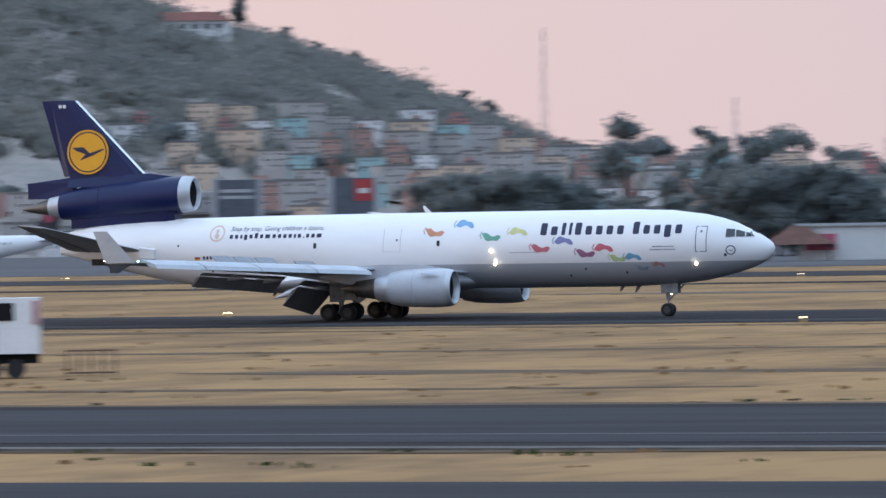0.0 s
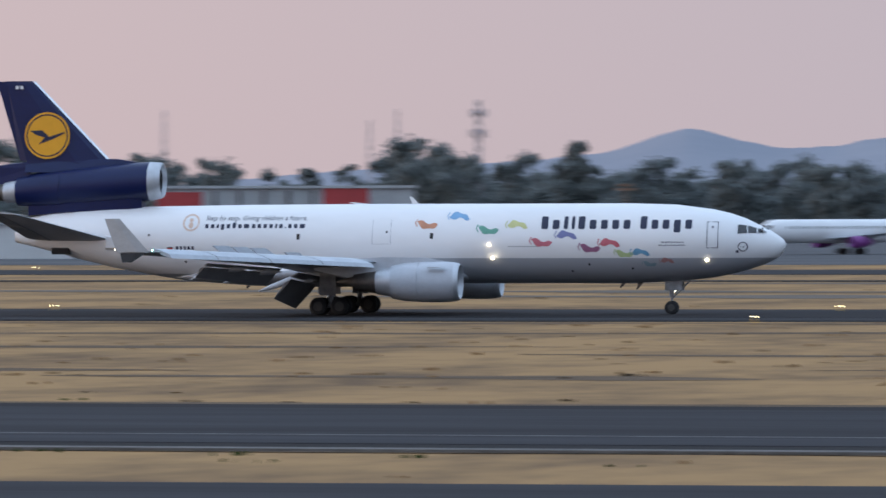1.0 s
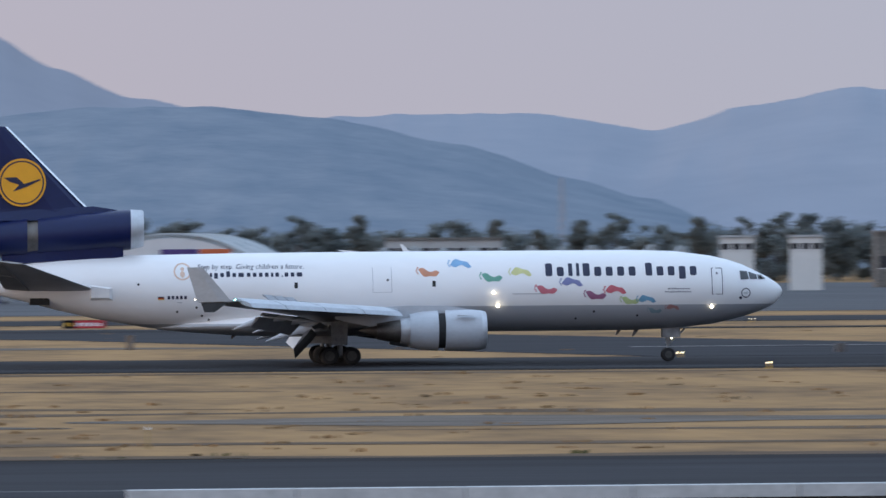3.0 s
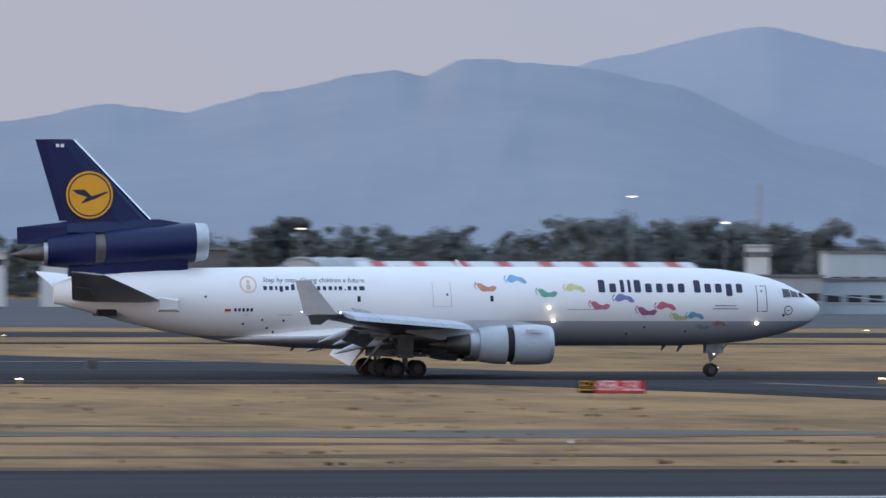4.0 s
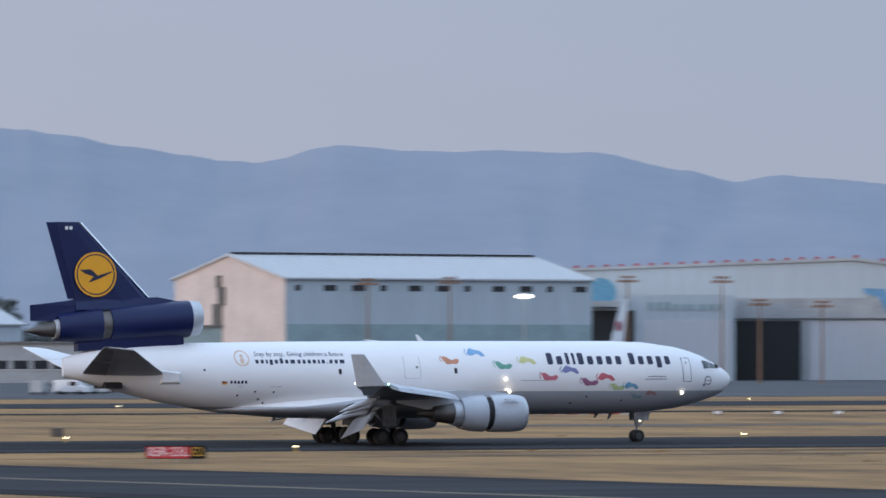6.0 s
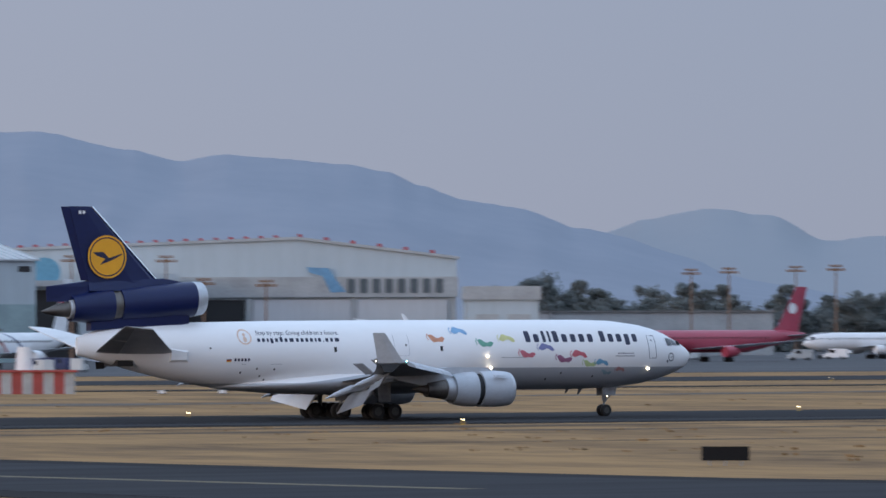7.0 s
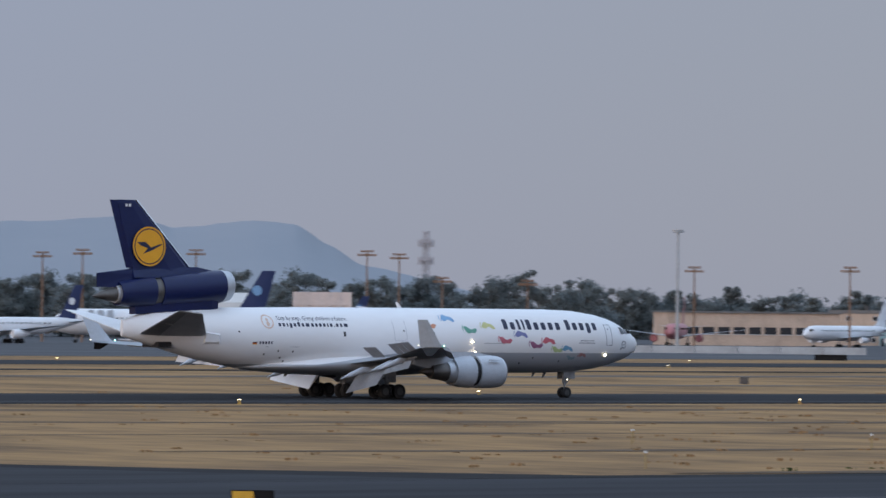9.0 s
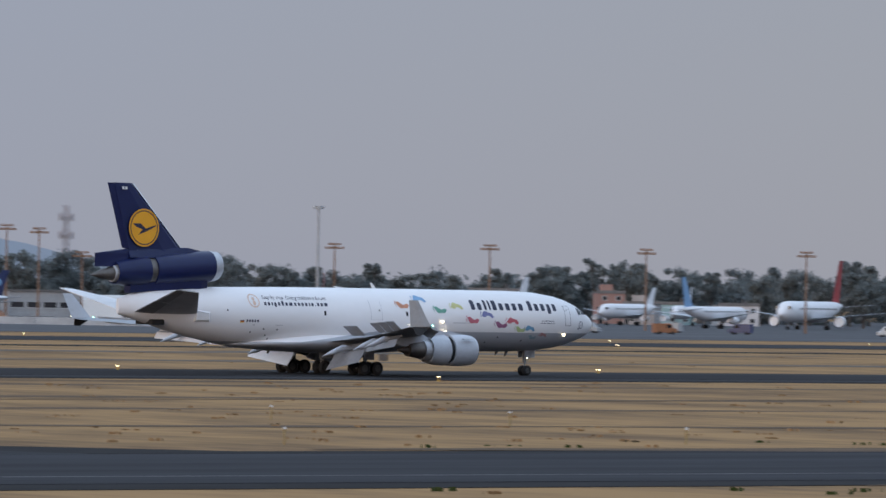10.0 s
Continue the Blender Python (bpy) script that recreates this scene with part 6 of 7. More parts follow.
# ---- parked airliners ----
def airliner(label, az, d, turn, L, dia, tail_h, body, fin, rear=None, engine=None, four=False, patch=None):
    """A parked jet, its middle at the origin, nose to local +x: hull, cockpit, cabin windows, wings, engines, tail, gear."""
    ob = thing("airliner", label, "aircraft", "parked airliners")
    r, zc = dia / 2, dia / 2 + 1.9
    n0, t0 = L / 2, -L / 2
    table = [(n0, zc - 0.25 * r, zc - 0.35 * r, 0.1), (n0 - 0.04 * L, zc + 0.5 * r, zc - 0.75 * r, 0.62 * r), (n0 - 0.09 * L, zc + 0.95 * r, zc - 0.95 * r, 0.93 * r), (n0 - 0.13 * L, zc + r, zc - r, r), (0.0, zc + r, zc - r, r), (t0 + 0.32 * L, zc + r, zc - r, r), (t0 + 0.12 * L, zc + r, zc - 0.2 * r, 0.62 * r), (t0, zc + 0.75 * r, zc + 0.45 * r, 0.12 * r)]
    cut = -0.02 * L
    bm = bmesh.new()
    if rear:
        hull(bm, [s for s in table if s[0] >= 0], 24)
        part("fuselage", bm, body, ob, "", True)
        bm = bmesh.new()
        hull(bm, [s for s in table if s[0] <= 0], 24)
        part("rear_fuselage", bm, rear, ob, "", True)
    else:
        hull(bm, table, 24)
        part("fuselage", bm, body, ob, "", True)
    for s in (-1, 1):
        part("cockpit_window", solid((n0 - 0.062 * L, n0 - 0.038 * L, s * 0.62 * r - 0.25, s * 0.62 * r + 0.25, zc + 0.25 * r, zc + 0.52 * r)), M_GLASS, ob)
        bm = bmesh.new()
        k = int(L * 0.55)
        for i in range(k):
            x = n0 - 0.16 * L - i * (0.62 * L / k)
            box(bm, x, x + 0.32, s * r - 0.06, s * r + 0.01, zc + 0.22 * r, zc + 0.22 * r + 0.42)
        tagged(part("cabin_window", bm, M_GLASS, ob), kind="stuff")
        bm = bmesh.new()
        wing(bm, [(s * 0.7 * r, 0.14 * L, zc - 0.65 * r, -0.09 * L, zc - 0.7 * r, 0.3), (s * 0.16 * L, 0.03 * L, zc - 0.35 * r, -0.085 * L, zc - 0.4 * r, 0.2), (s * 0.45 * L, -0.16 * L, zc + 0.25 * r, -0.195 * L, zc + 0.25 * r, 0.06)])
        part("wing", bm, M_LGREY, ob, "", True)
        for yy, xx in ((0.155, 0.07), (0.29, -0.02)) if four else ((0.155, 0.08),):
            bm = bmesh.new()
            er = 0.2 * dia if four else 0.26 * dia
            ax = lambda u: (u, s * yy * L, zc - 0.9 * r)
            lathe(bm, [(xx * L - 0.4, er * 0.75), (xx * L, er * 0.9), (xx * L - 0.5, er), (xx * L - 2.0, er), (xx * L - 3.4, er * 0.7), (xx * L - 4.2, er * 0.4), (xx * L - 4.2, 0.05)], 18, ax)
            bm.faces.new([bm.verts.new((xx * L - 0.35, s * yy * L + er * 0.75 * math.cos(t), zc - 0.9 * r + er * 0.75 * math.sin(t))) for t in (2 * math.pi * i / 14 for i in range(14))])
            part("engine", bm, engine or body, ob, "", True)
        bm = bmesh.new()
        wing(bm, [(s * 0.2, t0 + 0.13 * L, zc + 0.45 * r, t0 + 0.03 * L, zc + 0.45 * r, 0.15), (s * 0.17 * L, t0 + 0.035 * L, zc + 0.75 * r, t0, zc + 0.75 * r, 0.05)])
        part("tailplane", bm, M_LGREY, ob, "", True)
        bm = bmesh.new()
        tube(bm, (-0.02 * L, s * 0.07 * L, 0.5), (-0.02 * L, s * 0.07 * L, zc - r * 0.5), 0.18)
        part("main_gear", bm, M_GEAR, ob)
        for dx in (-0.6, 0.6):
            bm = bmesh.new()
            tube(bm, (-0.02 * L + dx, s * 0.07 * L - 0.4, 0.52), (-0.02 * L + dx, s * 0.07 * L + 0.4, 0.52), 0.52, n=14)
            part("wheel", bm, M_TYRE, ob)
    bm = bmesh.new()
    f0 = t0 + 0.19 * L
    rows = [[(x0, 0, z), ((x0 + x1) / 2, th, z), (x1, 0, z), ((x0 + x1) / 2, -th, z)] for x0, x1, z, th in ((f0, t0 + 0.035 * L, zc + 0.7 * r, 0.25), (f0 - 0.045 * L, t0 + 0.03 * L, zc + r + 0.8, 0.2), (t0 + 0.045 * L, t0 - 0.015 * L, tail_h, 0.08))]
    rings(bm, rows)
    bmesh.ops.recalc_face_normals(bm, faces=bm.faces)
    fn = part("tail_fin", bm, fin, ob)
    if patch:
        for s in (-1, 1):
            bm = bmesh.new()
            cz = zc + r + (tail_h - zc - r) * 0.5
            bm.faces.new([bm.verts.new((x, s * 0.24, z)) for x, z in blob(t0 + 0.07 * L, cz, 0.022 * L, 0.022 * L)])
            part("tail_emblem", bm, patch, fn, "plain tail emblem")
    bm = bmesh.new()
    tube(bm, (n0 - 0.12 * L, 0, 0.4), (n0 - 0.12 * L, 0, zc - r * 0.8), 0.12)
    part("nose_gear", bm, M_GEAR, ob)
    for s in (-0.25, 0.25):
        bm = bmesh.new()
        tube(bm, (n0 - 0.12 * L, s - 0.12, 0.42), (n0 - 0.12 * L, s + 0.12, 0.42), 0.42, n=14)
        part("wheel", bm, M_TYRE, ob)
    ob.matrix_basis = put(az, d, turn)
    return ob


M_REDJ = mat("crimson_aircraft_paint", (0.40, 0.055, 0.09), 0.4, vary=0.08, size=2)
M_BLUEJ = mat("sky_blue_aircraft_paint", (0.22, 0.40, 0.62), 0.4, vary=0.08, size=2)
M_NAVYJ = mat("dark_blue_aircraft_paint", (0.022, 0.035, 0.11), 0.4, vary=0.08, size=2)
M_BLACKJ = mat("black_aircraft_paint", (0.025, 0.02, 0.025), 0.4, vary=0.08, size=2)
M_PINKJ = mat("dusty_red_aircraft_paint", (0.45, 0.16, 0.16), 0.45, vary=0.12, size=2)
M_PURPLE = mat("violet_aircraft_paint", (0.22, 0.05, 0.24), 0.4, vary=0.08, size=2)
airliner("white twin-jet with black tail below the hill", -23.35, 1070, 202, 37, 4.0, 11.6, M_WHITE, M_BLACKJ, patch=M_REDJ)
airliner("white twin-jet with black tail and violet engines", -7.1, 1070, 220, 37, 4.0, 11.6, M_WHITE, M_BLACKJ, engine=M_PURPLE, patch=M_REDJ)
airliner("white twin-jet with black tail and orange-red engines", -5.58, 1070, 220, 37, 4.0, 11.6, M_WHITE, M_BLACKJ, engine=M_REDJ, patch=M_REDJ)
airliner("white long twin-jet with sky-blue tail", 2.0, 1085, -38, 44, 3.9, 12.2, M_WHITE, M_BLUEJ)
airliner("white twin-jet with pale tail seen from ahead", 16.5, 1010, -92, 38, 4.0, 14.6, M_WHITE, M_WHITE)
red_white = airliner("white twin-jet with red and navy stripes and white tail", 25.62, 1140, 214, 44, 4.6, 16.2, M_WHITE, M_WHITE, patch=M_REDJ)
airliner("crimson twin-jet with crimson tail", 31.95, 1300, 191, 52, 4.6, 15.4, M_REDJ, M_REDJ, patch=M_WHITE)
airliner("white twin-jet with dark blue tail", 33.4, 1400, 177, 36, 3.9, 13.0, M_WHITE, M_NAVYJ, patch=M_WHITE)
name_jet = airliner("wide twin-jet, white ahead and dark blue behind", 34.75, 1450, 165, 54, 5.9, 16.9, M_WHITE, M_NAVYJ, rear=M_NAVYJ, patch=M_BLUEJ)
for o in words(-3.6, 5.6, 7.0, 1.9, "Tdd"):
    bm = bmesh.new()
    slab(bm, [(15.0 - x, z) for x, z in o], 2.9, 2.98)
    bmesh.ops.recalc_face_normals(bm, faces=bm.faces)
    part("name_bar", bm, M_LGREY, name_jet, "pale grey name bar")
airliner("white twin-jet with dark tail", 36.05, 1400, 184, 36, 4.0, 11.2, M_WHITE, M_NAVYJ, patch=M_BLUEJ)
airliner("dusty red twin-jet parked nose towards the field", 39.4, 1560, 225, 36, 3.8, 12.4, M_PINKJ, M_PINKJ)
airliner("old white four-engined jet", 40.92, 1550, 196, 38, 3.7, 12.2, M_WHITE, M_WHITE, four=True)
airliner("old white four-engined jet with dark nose", 42.2, 1740, 203, 36, 4.0, 10.5, M_WHITE, M_WHITE, four=True)
airliner("white twin-jet with sky-blue tail facing away", 42.98, 1650, 17, 33, 3.8, 13.2, M_WHITE, M_BLUEJ)
airliner("white twin-jet parked nose-on", 42.7, 1760, 220, 36, 3.8, 11.0, M_WHITE, M_WHITE)
airliner("wide white twin-jet with red-tipped tail", 43.85, 1690, 210, 58, 5.6, 18.6, M_WHITE, M_RED)
for k, (x, m) in enumerate(((-2, M_NAVYJ), (4, M_RED))):
    bm = bmesh.new()
    rows = [[(x + 6 * t + 0.4 * s, 2.33 * math.cos(a) * (1 if True else 0), 4.2 + 2.33 * math.sin(a)) for s in (-1, 1)] for t, a in ((i / 8, -0.6 + 1.8 * i / 8) for i in range(9))]
    rings(bm, rows, close=False)
    part("stripe", bm, m, red_white, "painted stripe")
    bm = bmesh.new()
    rows = [[(x + 6 * t + 0.4 * s, -2.33 * math.cos(a), 4.2 + 2.33 * math.sin(a)) for s in (-1, 1)] for t, a in ((i / 8, -0.6 + 1.8 * i / 8) for i in range(9))]
    rings(bm, rows, close=False)
    part("stripe", bm, m, red_white, "painted stripe")

# ---- things on the airfield ----
M_SIGNRED = mat("red_sign_face", (0.50, 0.03, 0.04), 0.5, vary=0.06, size=0.5)
M_SIGNYEL = mat("yellow_sign_face", (0.62, 0.36, 0.03), 0.5, vary=0.08, size=0.5)
M_BLACK = mat("black_sign_face", (0.016, 0.016, 0.017), 0.9, vary=0.1, spec=0.1)


def field_sign(name, label, x, y, w, h, faces, turn=0.0, legs=3):
    """A low airfield sign: frame, face panels with plain bars, legs. faces: (share, material, bar material, bars)."""
    ob = thing(name, label, "sign")
    part("frame", solid((-w / 2, w / 2, -0.08, 0.14, 0.25, 0.25 + h)), M_BLACK, ob)
    u = -w / 2 + 0.04
    for share, m, ink, bars in faces:
        ww = (w - 0.08) * share
        f = part("panel", solid((u, u + ww - 0.04, -0.11, -0.07, 0.29, 0.21 + h)), m, ob)
        if isinstance(bars, str):
            t = lettering(bars, u + 0.12, 0.29 + h * 0.17, ww - 0.28, 0.0)
            for v in t.verts:
                v.co.y = -0.118
                v.co.z = 0.29 + h * 0.17 + (v.co.z - 0.29 - h * 0.17) * 1.1
            tagged(part("lettering", t, ink, f, "sign lettering"), kind="stuff")
            bars = 0
        for i in range(bars):
            bw = (ww - 0.3) / max(bars, 1)
            part("bar", solid((u + 0.15 + bw * i, u + 0.15 + bw * i + bw * 0.62, -0.125, -0.105, 0.29 + h * 0.22, 0.21 + h * 0.72)), ink, f)
        u += ww
    for i in range(legs):
        lx = -w / 2 + w * (i + 0.5) / legs
        part("leg", solid((lx - 0.05, lx + 0.05, -0.02, 0.08, -0.1, 0.27)), M_GEAR, ob)
    ob.matrix_basis = pose(x, y, 0.04, 0, 0, turn)
    return ob


field_sign("runway_sign", "red runway sign with white letters and black end panel", 93.2, 386.5, 4.15, 0.86, ((0.25, M_BLACK, M_SIGNYEL, "E2"), (0.75, M_SIGNRED, M_WHITE, "05R-23L")), -13)
field_sign("runway_sign", "red runway sign with white letters and black end panel", 160.5, 395.0, 4.0, 0.86, ((0.75, M_SIGNRED, M_WHITE, "05R-23L"), (0.25, M_BLACK, M_SIGNYEL, "E2")), -21)
field_sign("taxiway_sign", "yellow taxiway sign in two panels on dry grass", 92.1, 271.3, 1.84, 0.98, ((0.58, M_SIGNYEL, M_BLACK, 2), (0.42, M_SIGNYEL, M_BLACK, 1)), -19, 2)
field_sign("taxiway_sign", "yellow and black taxiway sign near the road", 136.7, 191.0, 1.6, 0.95, ((0.55, M_SIGNYEL, M_BLACK, 1), (0.45, M_BLACK, M_SIGNYEL, 2)), -35, 2)
field_sign("sign_back", "black back of an airfield sign on grass", 187.3, 299.0, 2.65, 0.78, ((1.0, M_BLACK, M_BLACK, 0),), -32)
field_sign("sign_back", "black back of a long airfield sign", 114.6, 553.0, 4.0, 0.85, ((1.0, M_BLACK, M_BLACK, 0),), -11)
field_sign("sign_back", "black back of a long airfield sign", 49.8, 541.0, 4.2, 0.85, ((1.0, M_BLACK, M_BLACK, 0),), -5)
field_sign("sign_back", "black back of an airfield sign far across the field", 716, 830, 5.6, 1.0, ((1.0, M_BLACK, M_BLACK, 0),), -42)
field_sign("runway_sign", "red runway sign beyond the grass", 24.8, 690, 4.6, 0.9, ((0.3, M_BLACK, M_SIGNYEL, 2), (0.7, M_SIGNRED, M_WHITE, 5)), -2)
field_sign("taxiway_sign", "small yellow sign far across the field", 611, 847, 2.2, 1.0, ((1.0, M_SIGNYEL, M_BLACK, 2),), -34, 2)
field_sign("taxiway_sign", "small yellow sign far across the field", 681, 857, 1.9, 1.0, ((1.0, M_SIGNYEL, M_BLACK, 2),), -37, 2)


# runway edge lights in pairs, 61 m apart
def edge_light():
    ob = thing("runway_light", "small glowing runway edge light", "light", "runway edge lights")
    bm = bmesh.new()
    tube(bm, (0, 0, -0.05), (0, 0, 0.28), 0.09, 0.05, 8)
    part("stem", bm, M_SIGNYEL, ob)
    bm = bmesh.new()
    bmesh.ops.create_uvsphere(bm, u_segments=10, v_segments=6, radius=0.065, matrix=Matrix.Translation((0, 0, 0.37)))
    part("lamp", bm, glow("edge_lamp_glow", (1.0, 0.78, 0.42), 10.0), ob, "glowing lamp")
    return ob


lamp0 = edge_light()
lamp0.matrix_basis = pose(1.1 - 61.4 * 5, 432.5, 0.05)
for i in range(-4, 14):
    copy_thing(lamp0, pose(1.1 + 61.4 * i, 432.5, 0.05))
for i in range(-5, 14):
    copy_thing(lamp0, pose(1.1 + 61.4 * i, 479.5, 0.05))
for i in range(-5, 18):
    copy_thing(lamp0, pose(-20 + 61.4 * i, 725, 0.05))
    copy_thing(lamp0, pose(-20 + 61.4 * i, 795, 0.05))

M_POST = mat("faded_yellow_post", (0.34, 0.25, 0.11), 0.8, vary=0.15, size=0.4)
# low electrical boxes and marker posts in the grass
for x, y, w, h in ((176.5, 468 + 40, 0.9, 0.75), (143.5, 395, 0.8, 0.4), (197.0, 512, 0.9, 0.7), (23.5, 545, 0.5, 1.2), (-42, 520, 0.9, 0.9), (78, 500, 0.7, 0.7), (100.6, 211, 0.65, 0.75), (470, 560, 0.9, 0.7)):
    ob = thing("junction_box", "small grey airfield junction box in grass", "box", "airfield boxes")
    part("case", solid((-w / 2, w / 2, -0.3, 0.3, 0.0, h)), M_DULL, ob)
    part("lid", solid((-w / 2 - 0.05, w / 2 + 0.05, -0.35, 0.35, h, h + 0.07)), M_DULL, ob)
    ob.matrix_basis = pose(x, y, 0.0, 0, 0, rnd.uniform(-20, 20))
for x, y in ((-7.2, 300), (12.0, 262), (250, 286), (243, 300), (60, 256), (205, 252), (232, 251), (260, 250)):
    ob = thing("marker_post", "thin pale marker post in the grass", "post", "marker posts")
    bm = bmesh.new()
    tube(bm, (0, 0, -0.1), (0, 0, 0.8), 0.06, 0.05, 8)
    part("post", bm, M_POST, ob)
    bm = bmesh.new()
    tube(bm, (0, 0, 0.8), (0, 0, 0.92), 0.09, 0.05, 8)
    part("cap", bm, M_TRIM, ob)
    ob.matrix_basis = pose(x, y, 0)

# red and white radio-aid shelters
M_DUSTRED = mat("dusty_red_paint", (0.38, 0.07, 0.06), 0.75, vary=0.15, size=1)
for x, y, n, turn, top in ((317.0, 656.2, 9, -26, 2.5), (232, 655, 5, -19, 1.7)):
    ob = thing("radio_shelter", "low red and white striped radio-aid shelter", "shelter")
    for i in range(n):
        part("stripe_panel", solid((-n * 0.6 + 1.2 * i, -n * 0.6 + 1.2 * i + 1.18, -1.4, 1.4, 0, top)), M_DUSTRED if i % 2 else M_CONCW, ob)
    part("roof", solid((-n * 0.6 - 0.3, n * 0.6 + 0.3, -1.7, 1.7, top, top + 0.25)), M_DUSTRED, ob)
    if n > 5:
        bm = bmesh.new()
        tube(bm, (-0.4, 0, 2.75), (-0.4, 0, 5.4), 1.0, 0.75, 12)
        part("radome", bm, M_WHITE, ob, "white tapered antenna cover")
    ob.matrix_basis = pose(x, y, 0.0, 0, 0, turn)
for i in range(4):
    ob = thing("white_marker", "small white ground marker", "marker", "white ground markers")
    part("block", solid((-0.35, 0.35, -0.25, 0.25, 0, 0.4)), M_WHITE, ob)
    part("foot", solid((-0.7, 0.7, -0.4, 0.4, -0.05, 0.06)), M_CONC, ob)
    ob.matrix_basis = pose(330 + 6.5 * i, 648 - 2.5 * i, 0, 0, 0, -25)

# white service truck and a brown steel stand, by the grass
tr = thing("service_truck", "white high-sided service truck on the grass", "truck")
part("box_body", solid((-6.8, 0, -1.25, 1.25, 1.25, 4.1)), M_WHITE, tr, "white box body")
for x in (-6.8, -4.5, -2.3, -0.06):
    part("body_rib", solid((x, x + 0.08, -1.29, -1.24, 1.25, 4.1)), M_SHEET, tr)
part("body_panel", solid((-2.9, -1.35, -1.30, -1.25, 2.95, 3.85)), M_BLACK, tr, "dark vent panel")
part("corner_strip", solid((-0.42, 0.0, -1.31, -1.2, 2.75, 3.95)), mat("faded_pink_print", (0.55, 0.34, 0.36), 0.6, vary=0.2, size=0.4), tr, "faded pink corner print")
part("chassis", solid((-6.8, -0.1, -0.8, 0.8, 0.75, 1.22)), M_BLACK, tr)
part("cab", solid((-9.0, -7.0, -1.2, 1.2, 0.9, 3.0)), M_WHITE, tr)
for x in (-1.3, -2.5, -8.0):
    for y in (-1.0, 1.0):
        bm = bmesh.new()
        tube(bm, (x, y - 0.2, 0.5), (x, y + 0.2, 0.5), 0.5, n=18)
        part("wheel", bm, M_TYRE, tr)
tr.matrix_basis = pose(-125.2, 301.0, 0, 0, 0, 22)
st = thing("steel_stand", "low brown steel frame stand on the grass", "stand")
M_RUST = mat("rusty_steel", (0.17, 0.10, 0.065), 0.8, vary=0.2, size=0.3)
for x in (0, 0.62, 1.24, 1.86, 2.5):
    part("upright", solid((x - 0.04, x + 0.04, -0.04, 0.04, 0, 1.3)), M_RUST, st)
    part("upright", solid((x - 0.04, x + 0.04, 1.0, 1.08, 0, 1.3)), M_RUST, st)
for z in (0.12, 1.26):
    part("rail", solid((-0.05, 2.55, -0.05, 0.05, z, z + 0.07)), M_RUST, st)
    part("rail", solid((-0.05, 2.55, 0.99, 1.09, z, z + 0.07)), M_RUST, st)
st.matrix_basis = pose(-124.6, 303.0, 0, 0, 0, 22)

# the perimeter wall below the terrace, with a white coping
M_WALL = mat("blackened_concrete", (0.135, 0.125, 0.115), 0.9, size=0.7, vary=0.35, bump=0.02, stretch=(1, 1, 0.6), second=(0.04, 0.037, 0.035))
wl = part("wall_perimeter", solid((6.5, 82.4, 150.0, 150.5, 0, 2.1)), M_WALL)
tagged(wl, "rough stained concrete perimeter wall", "wall", kind="structure")
for i in range(19):
    x = 6.4 + 4.0 * i
    part("coping", solid((x, x + 3.97, 149.9, 150.6, 2.1, 2.4)), M_COPING, wl)

# concrete barriers along the far apron
for i in range(13):
    ob = thing("jet_barrier", "long pale concrete barrier on the apron", "barrier", "apron barriers")
    bm = bmesh.new()
    rings(bm, [[(x, -0.6, 0), (x, 0.6, 0), (x, 0.3, 1.5), (x, -0.3, 1.5)] for x in (0, 8.6)])
    bmesh.ops.recalc_face_normals(bm, faces=bm.faces)
    part("block", bm, M_CONCW, ob)
    x, y = spot(36.1 + 0.385 * i, 1300)
    ob.matrix_basis = pose(x, y, 0.05, 0, 0, -39)
# white tents, boards and a stepped stand behind the apron
for az, d, w, z, lab in ((35.34, 1600, 13.5, 12.2, "white"), (37.7, 1500, 25, 6.0, "white"), (0.2, 1300, 12, 5, "white"), (35.0, 1520, 22, 5, "white")):
    ob = thing("tent", lab + " sloping-sided storage tent on the apron edge", "tent", "storage tents")
    bm = bmesh.new()
    rings(bm, [[(-w / 2, 0, 0), (w / 2, 0, 0), (w / 2, 14, 0), (-w / 2, 14, 0)], [(-w / 2 + 1.5, 2.5, z * 0.8), (w / 2 - 0.8, 2.5, z * 0.8), (w / 2 - 0.8, 11, z * 0.8), (-w / 2 + 1.5, 11, z * 0.8)], [(-w / 2 + 2.2, 6, z), (w / 2 - 1.2, 6, z), (w / 2 - 1.2, 8, z), (-w / 2 + 2.2, 8, z)]])
    bmesh.ops.recalc_face_normals(bm, faces=bm.faces)
    part("canvas", bm, M_TRIM if lab == "white" else M_CREAM, ob)
    part("flap_door", solid((-1.2, 1.2, -0.05, 0.25, 0, 2.4)), M_CONC, ob)
    if w == 25:
        bm = bmesh.new()
        rings(bm, [[(w / 2 - 0.9, 0.4, 0), (w / 2 + 6.0, 0.8, 0), (w / 2 + 6.0, 13, 0), (w / 2 - 0.9, 13, 0)], [(w / 2 - 1.3, 6.0, z * 0.97), (w / 2 + 4.4, 6.4, z * 0.92), (w / 2 + 4.4, 8, z * 0.92), (w / 2 - 1.3, 8, z * 0.97)]])
        bmesh.ops.recalc_face_normals(bm, faces=bm.faces)
        part("end_bay", bm, M_CONC, ob, "weathered brown-grey end bay")
    ob.matrix_basis = put(az, d, -az)
ob = thing("wall_rack", "cream multi-bay building wall with recessed openings", "building")
part("wall", solid((-7.4, 7.4, 0.4, 6, 0, 12.6)), M_CREAM, ob)
for i in range(6):
    part("pier", solid((-7.4 + 2.76 * i, -6.4 + 2.76 * i, 0, 0.45, 0, 12.6)), M_CREAM, ob)
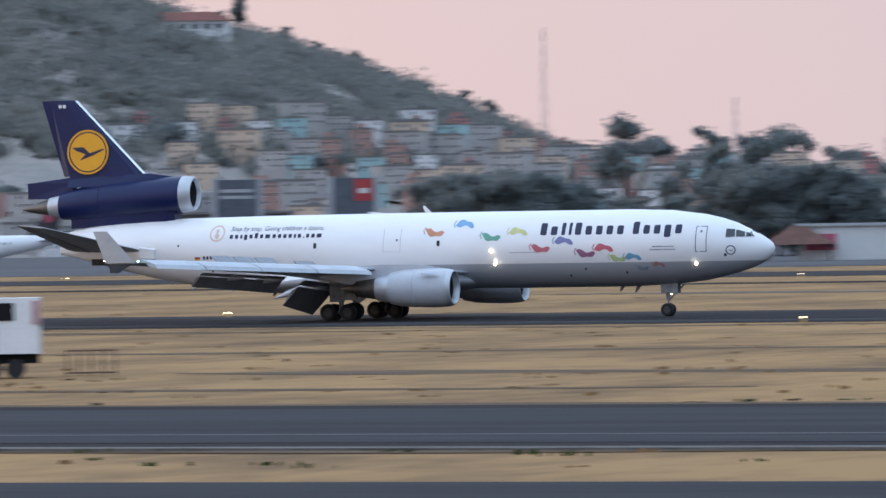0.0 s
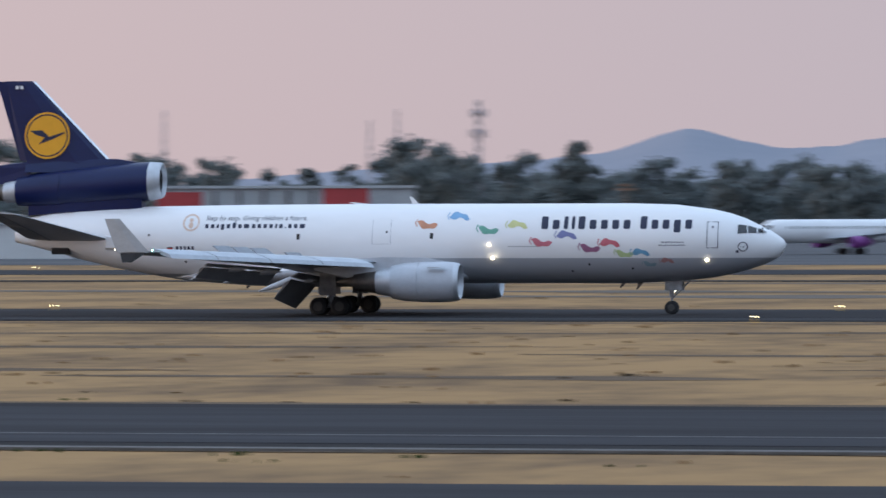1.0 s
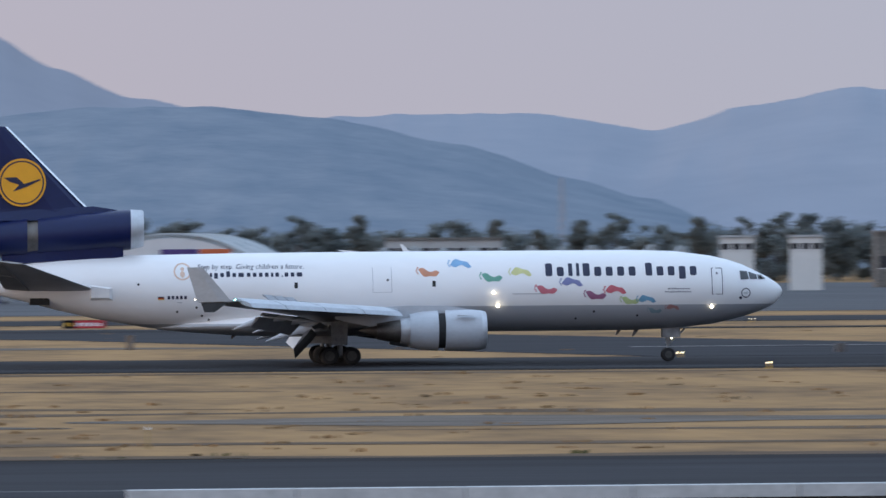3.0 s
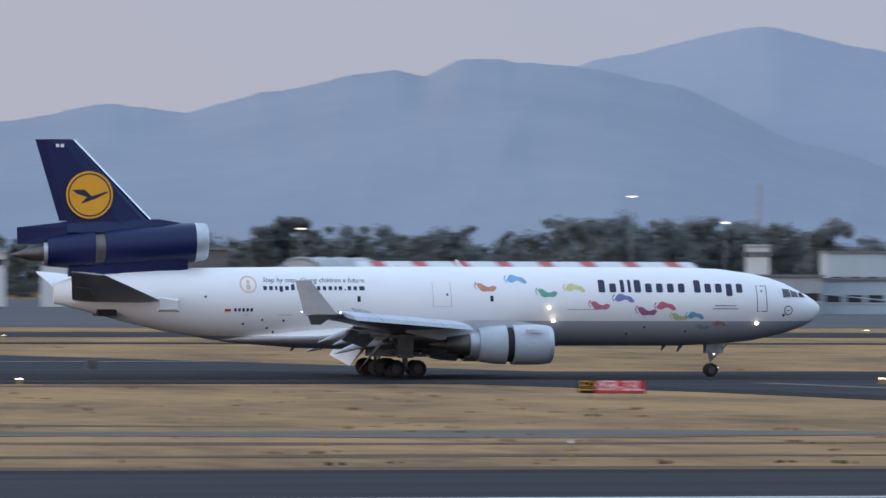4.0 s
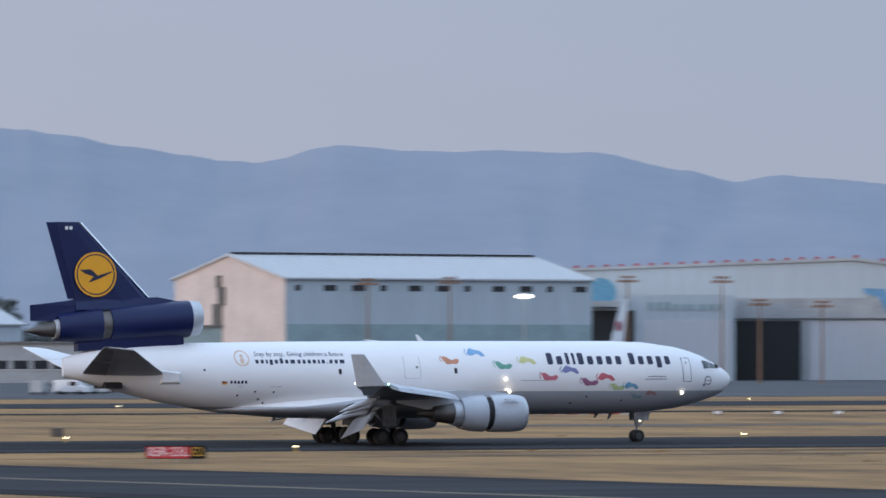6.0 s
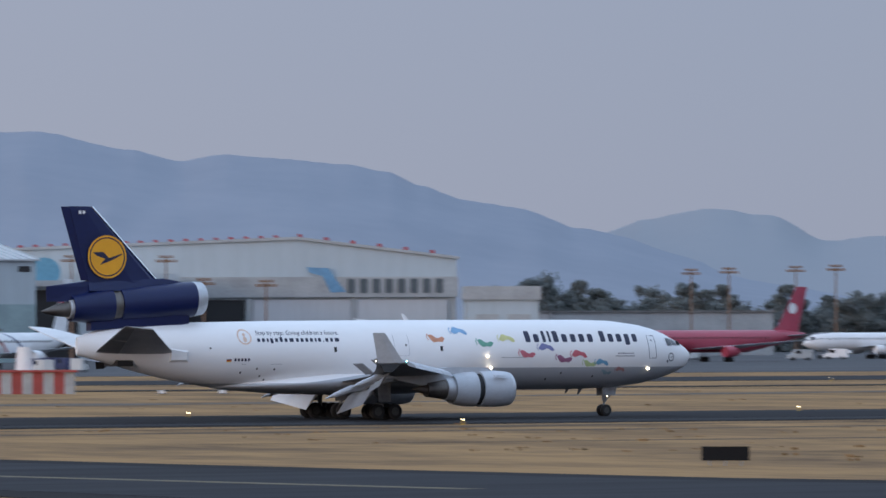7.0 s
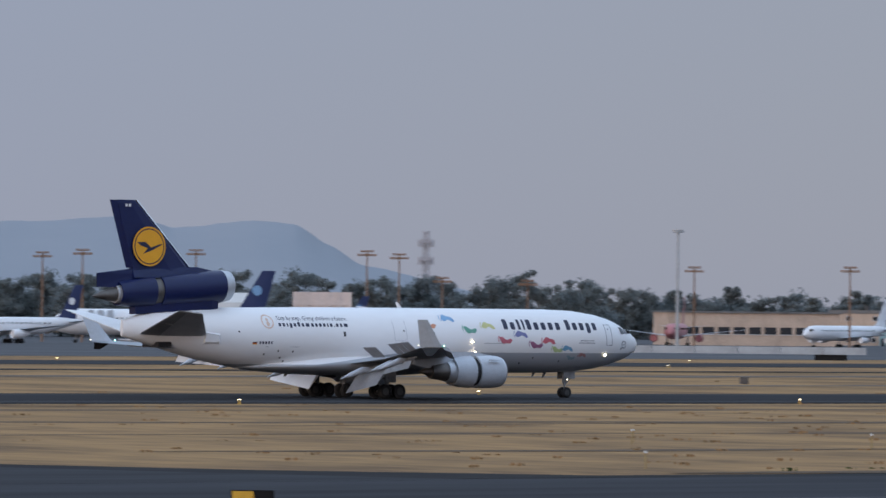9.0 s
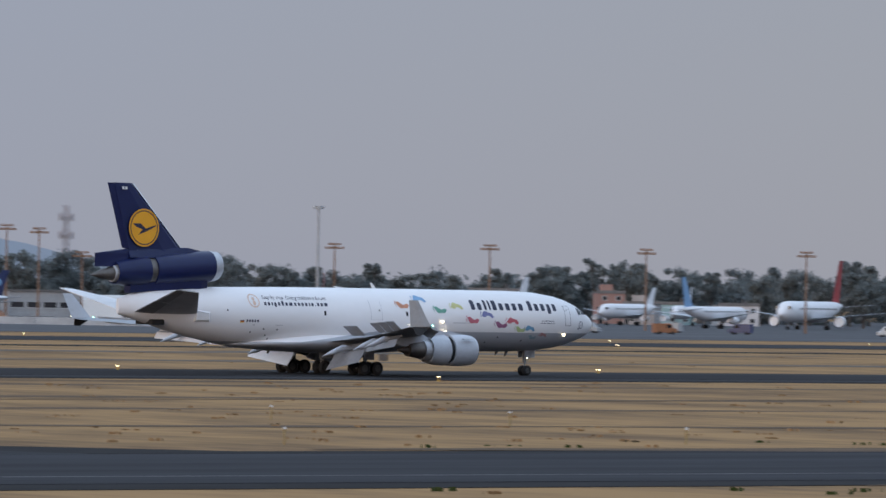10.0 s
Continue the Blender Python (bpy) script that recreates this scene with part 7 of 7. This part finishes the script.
for j in range(4):
    part("floor_band", solid((-7.4, 7.4, 0.05, 0.42, 2.9 * j + 0.6, 2.9 * j + 1.5)), M_CREAM, ob)
ob.matrix_basis = put(36.2, 1600, -36)


# ---- service vehicles on the apron ----
def van(seed, wcol, L=5.2, hh=2.3):
    ob = thing("service_van", "small service vehicle parked on the apron", "van", "apron vehicles")
    bm = bmesh.new()
    rings(bm, [[(x, -0.95, z) for x, z in pr] for pr in ([(-L / 2, 0.4), (L / 2, 0.4), (L / 2, 1.1), (L / 2 - 0.9, 1.35), (L / 2 - 1.5, hh), (-L / 2, hh)],)] + [[(x, 0.95, z) for x, z in [(-L / 2, 0.4), (L / 2, 0.4), (L / 2, 1.1), (L / 2 - 0.9, 1.35), (L / 2 - 1.5, hh), (-L / 2, hh)]]])
    bmesh.ops.recalc_face_normals(bm, faces=bm.faces)
    part("body", bm, wcol, ob)
    for s in (-1, 1):
        part("window", solid((L / 2 - 2.6, L / 2 - 1.4, s * 0.96 - 0.02, s * 0.96 + 0.02, 1.4, hh - 0.25)), M_GLASS, ob)
        for x in (-L / 2 + 1, L / 2 - 1):
            bm = bmesh.new()
            tube(bm, (x, s * 0.85 - 0.1, 0.36), (x, s * 0.85 + 0.1, 0.36), 0.36, n=14)
            part("wheel", bm, M_TYRE, ob)
    return ob


VANS = [van(i, m) for i, m in enumerate((M_WHITE, M_TRIM, M_CONCW, M_NAVYJ, M_ORANGE))]
seen = set()
rg = random.Random(33)
for a0, a1, n in ((-10.2, -8.9, 4), (-3.6, -1.0, 9), (1.0, 3.4, 8), (4.0, 5.2, 3), (17.6, 19.6, 8), (20.3, 22.9, 16), (23.5, 26.4, 12), (30.0, 33.4, 10), (33.6, 36.6, 8), (41.4, 44.8, 6), (-19.4, -15.4, 10)):
    for _ in range(n):
        k = rg.randrange(5)
        m = put(rg.uniform(a0, a1), rg.uniform(1010, 1120) if a0 < 30 else rg.uniform(1330, 1440), rg.uniform(0, 360))
        if k in seen:
            copy_thing(VANS[k], m)
        else:
            seen.add(k)
            VANS[k].matrix_basis = m

# ---- tufts of dry and green grass ----
rg = random.Random(12)
for nm, lab, m, count, area in (("grass_tufts", "tufts of dry straw-coloured grass", M_STRAW, 900, 1), ("green_tufts", "green weeds along the taxiway edge", mat("green_weed", (0.055, 0.075, 0.025), 0.95, vary=0.2, size=0.5, spec=0.05), 70, 2), ("dark_tufts", "dark dead weeds in the grass", mat("dead_weed", (0.10, 0.075, 0.05), 0.95, vary=0.2, size=0.5, spec=0.05), 30, 3)):
    verts, faces = [], []
    n = 0
    while n < count:
        if area == 1:
            y = rg.choice((rg.uniform(256, 432), rg.uniform(256, 432), rg.uniform(180, 660)))
        else:
            y = rg.choice((rg.uniform(244, 256), rg.uniform(190, 204), rg.uniform(185, 203))) if area == 2 else rg.choice((rg.uniform(258, 425), rg.uniform(252, 256)))
        th = rg.uniform(-23.5, 45)
        x = y * math.tan(radians(th))
        if 88 < x < 195 and 240 < y < 440 or 200 < y - SLANT * x < 249.5 or 434 < y < 489:
            continue
        n += 1
        h, s = rg.uniform(0.05, 0.16) * (1.2 if area == 2 else 1.0), rg.uniform(0.2, 0.9) * (1.6 if area == 2 else 1)
        for _ in range(5):
            px, py, a = x + rg.uniform(-s, s), y + rg.uniform(-0.4, 0.4), rg.uniform(0, 3.14)
            w = rg.uniform(0.05, 0.2)
            b = len(verts)
            dx, dy = w * math.cos(a), w * math.sin(a)
            verts += [(px - dx, py - dy, -0.02), (px + dx, py + dy, -0.02), (px + dx * 0.6 + rg.uniform(-0.1, 0.1), py + dy, h), (px - dx * 0.6, py - dy, h * rg.uniform(0.6, 1))]
            faces.append((b, b + 1, b + 2, b + 3))
    me = bpy.data.meshes.new(nm)
    me.from_pydata(verts, [], faces)
    me.materials.append(m)
    tagged(new(nm, me), lab, "grass", kind="stuff")


# low sheds on the apron's edge behind the parked vans
# the first shed's warm wall colour holds the pink light on its face
block("shed", "low rendered shed with pink light in its colour at the edge of the apron", -2.8, 1120, 2.8, 11, 8, 6.0, M_CREAM)
block("shed", "low pale shed with white sheet roof beside the apron", -3.5, 1135, 3.5, 10, 8, 5.4, M_CONCW, M_SHEETW)
block("shed", "low pale shed with white sheet roof beside the apron", -2.2, 1140, 2.2, 8, 8, 5.0, M_CONCW, M_SHEETW)


motions()
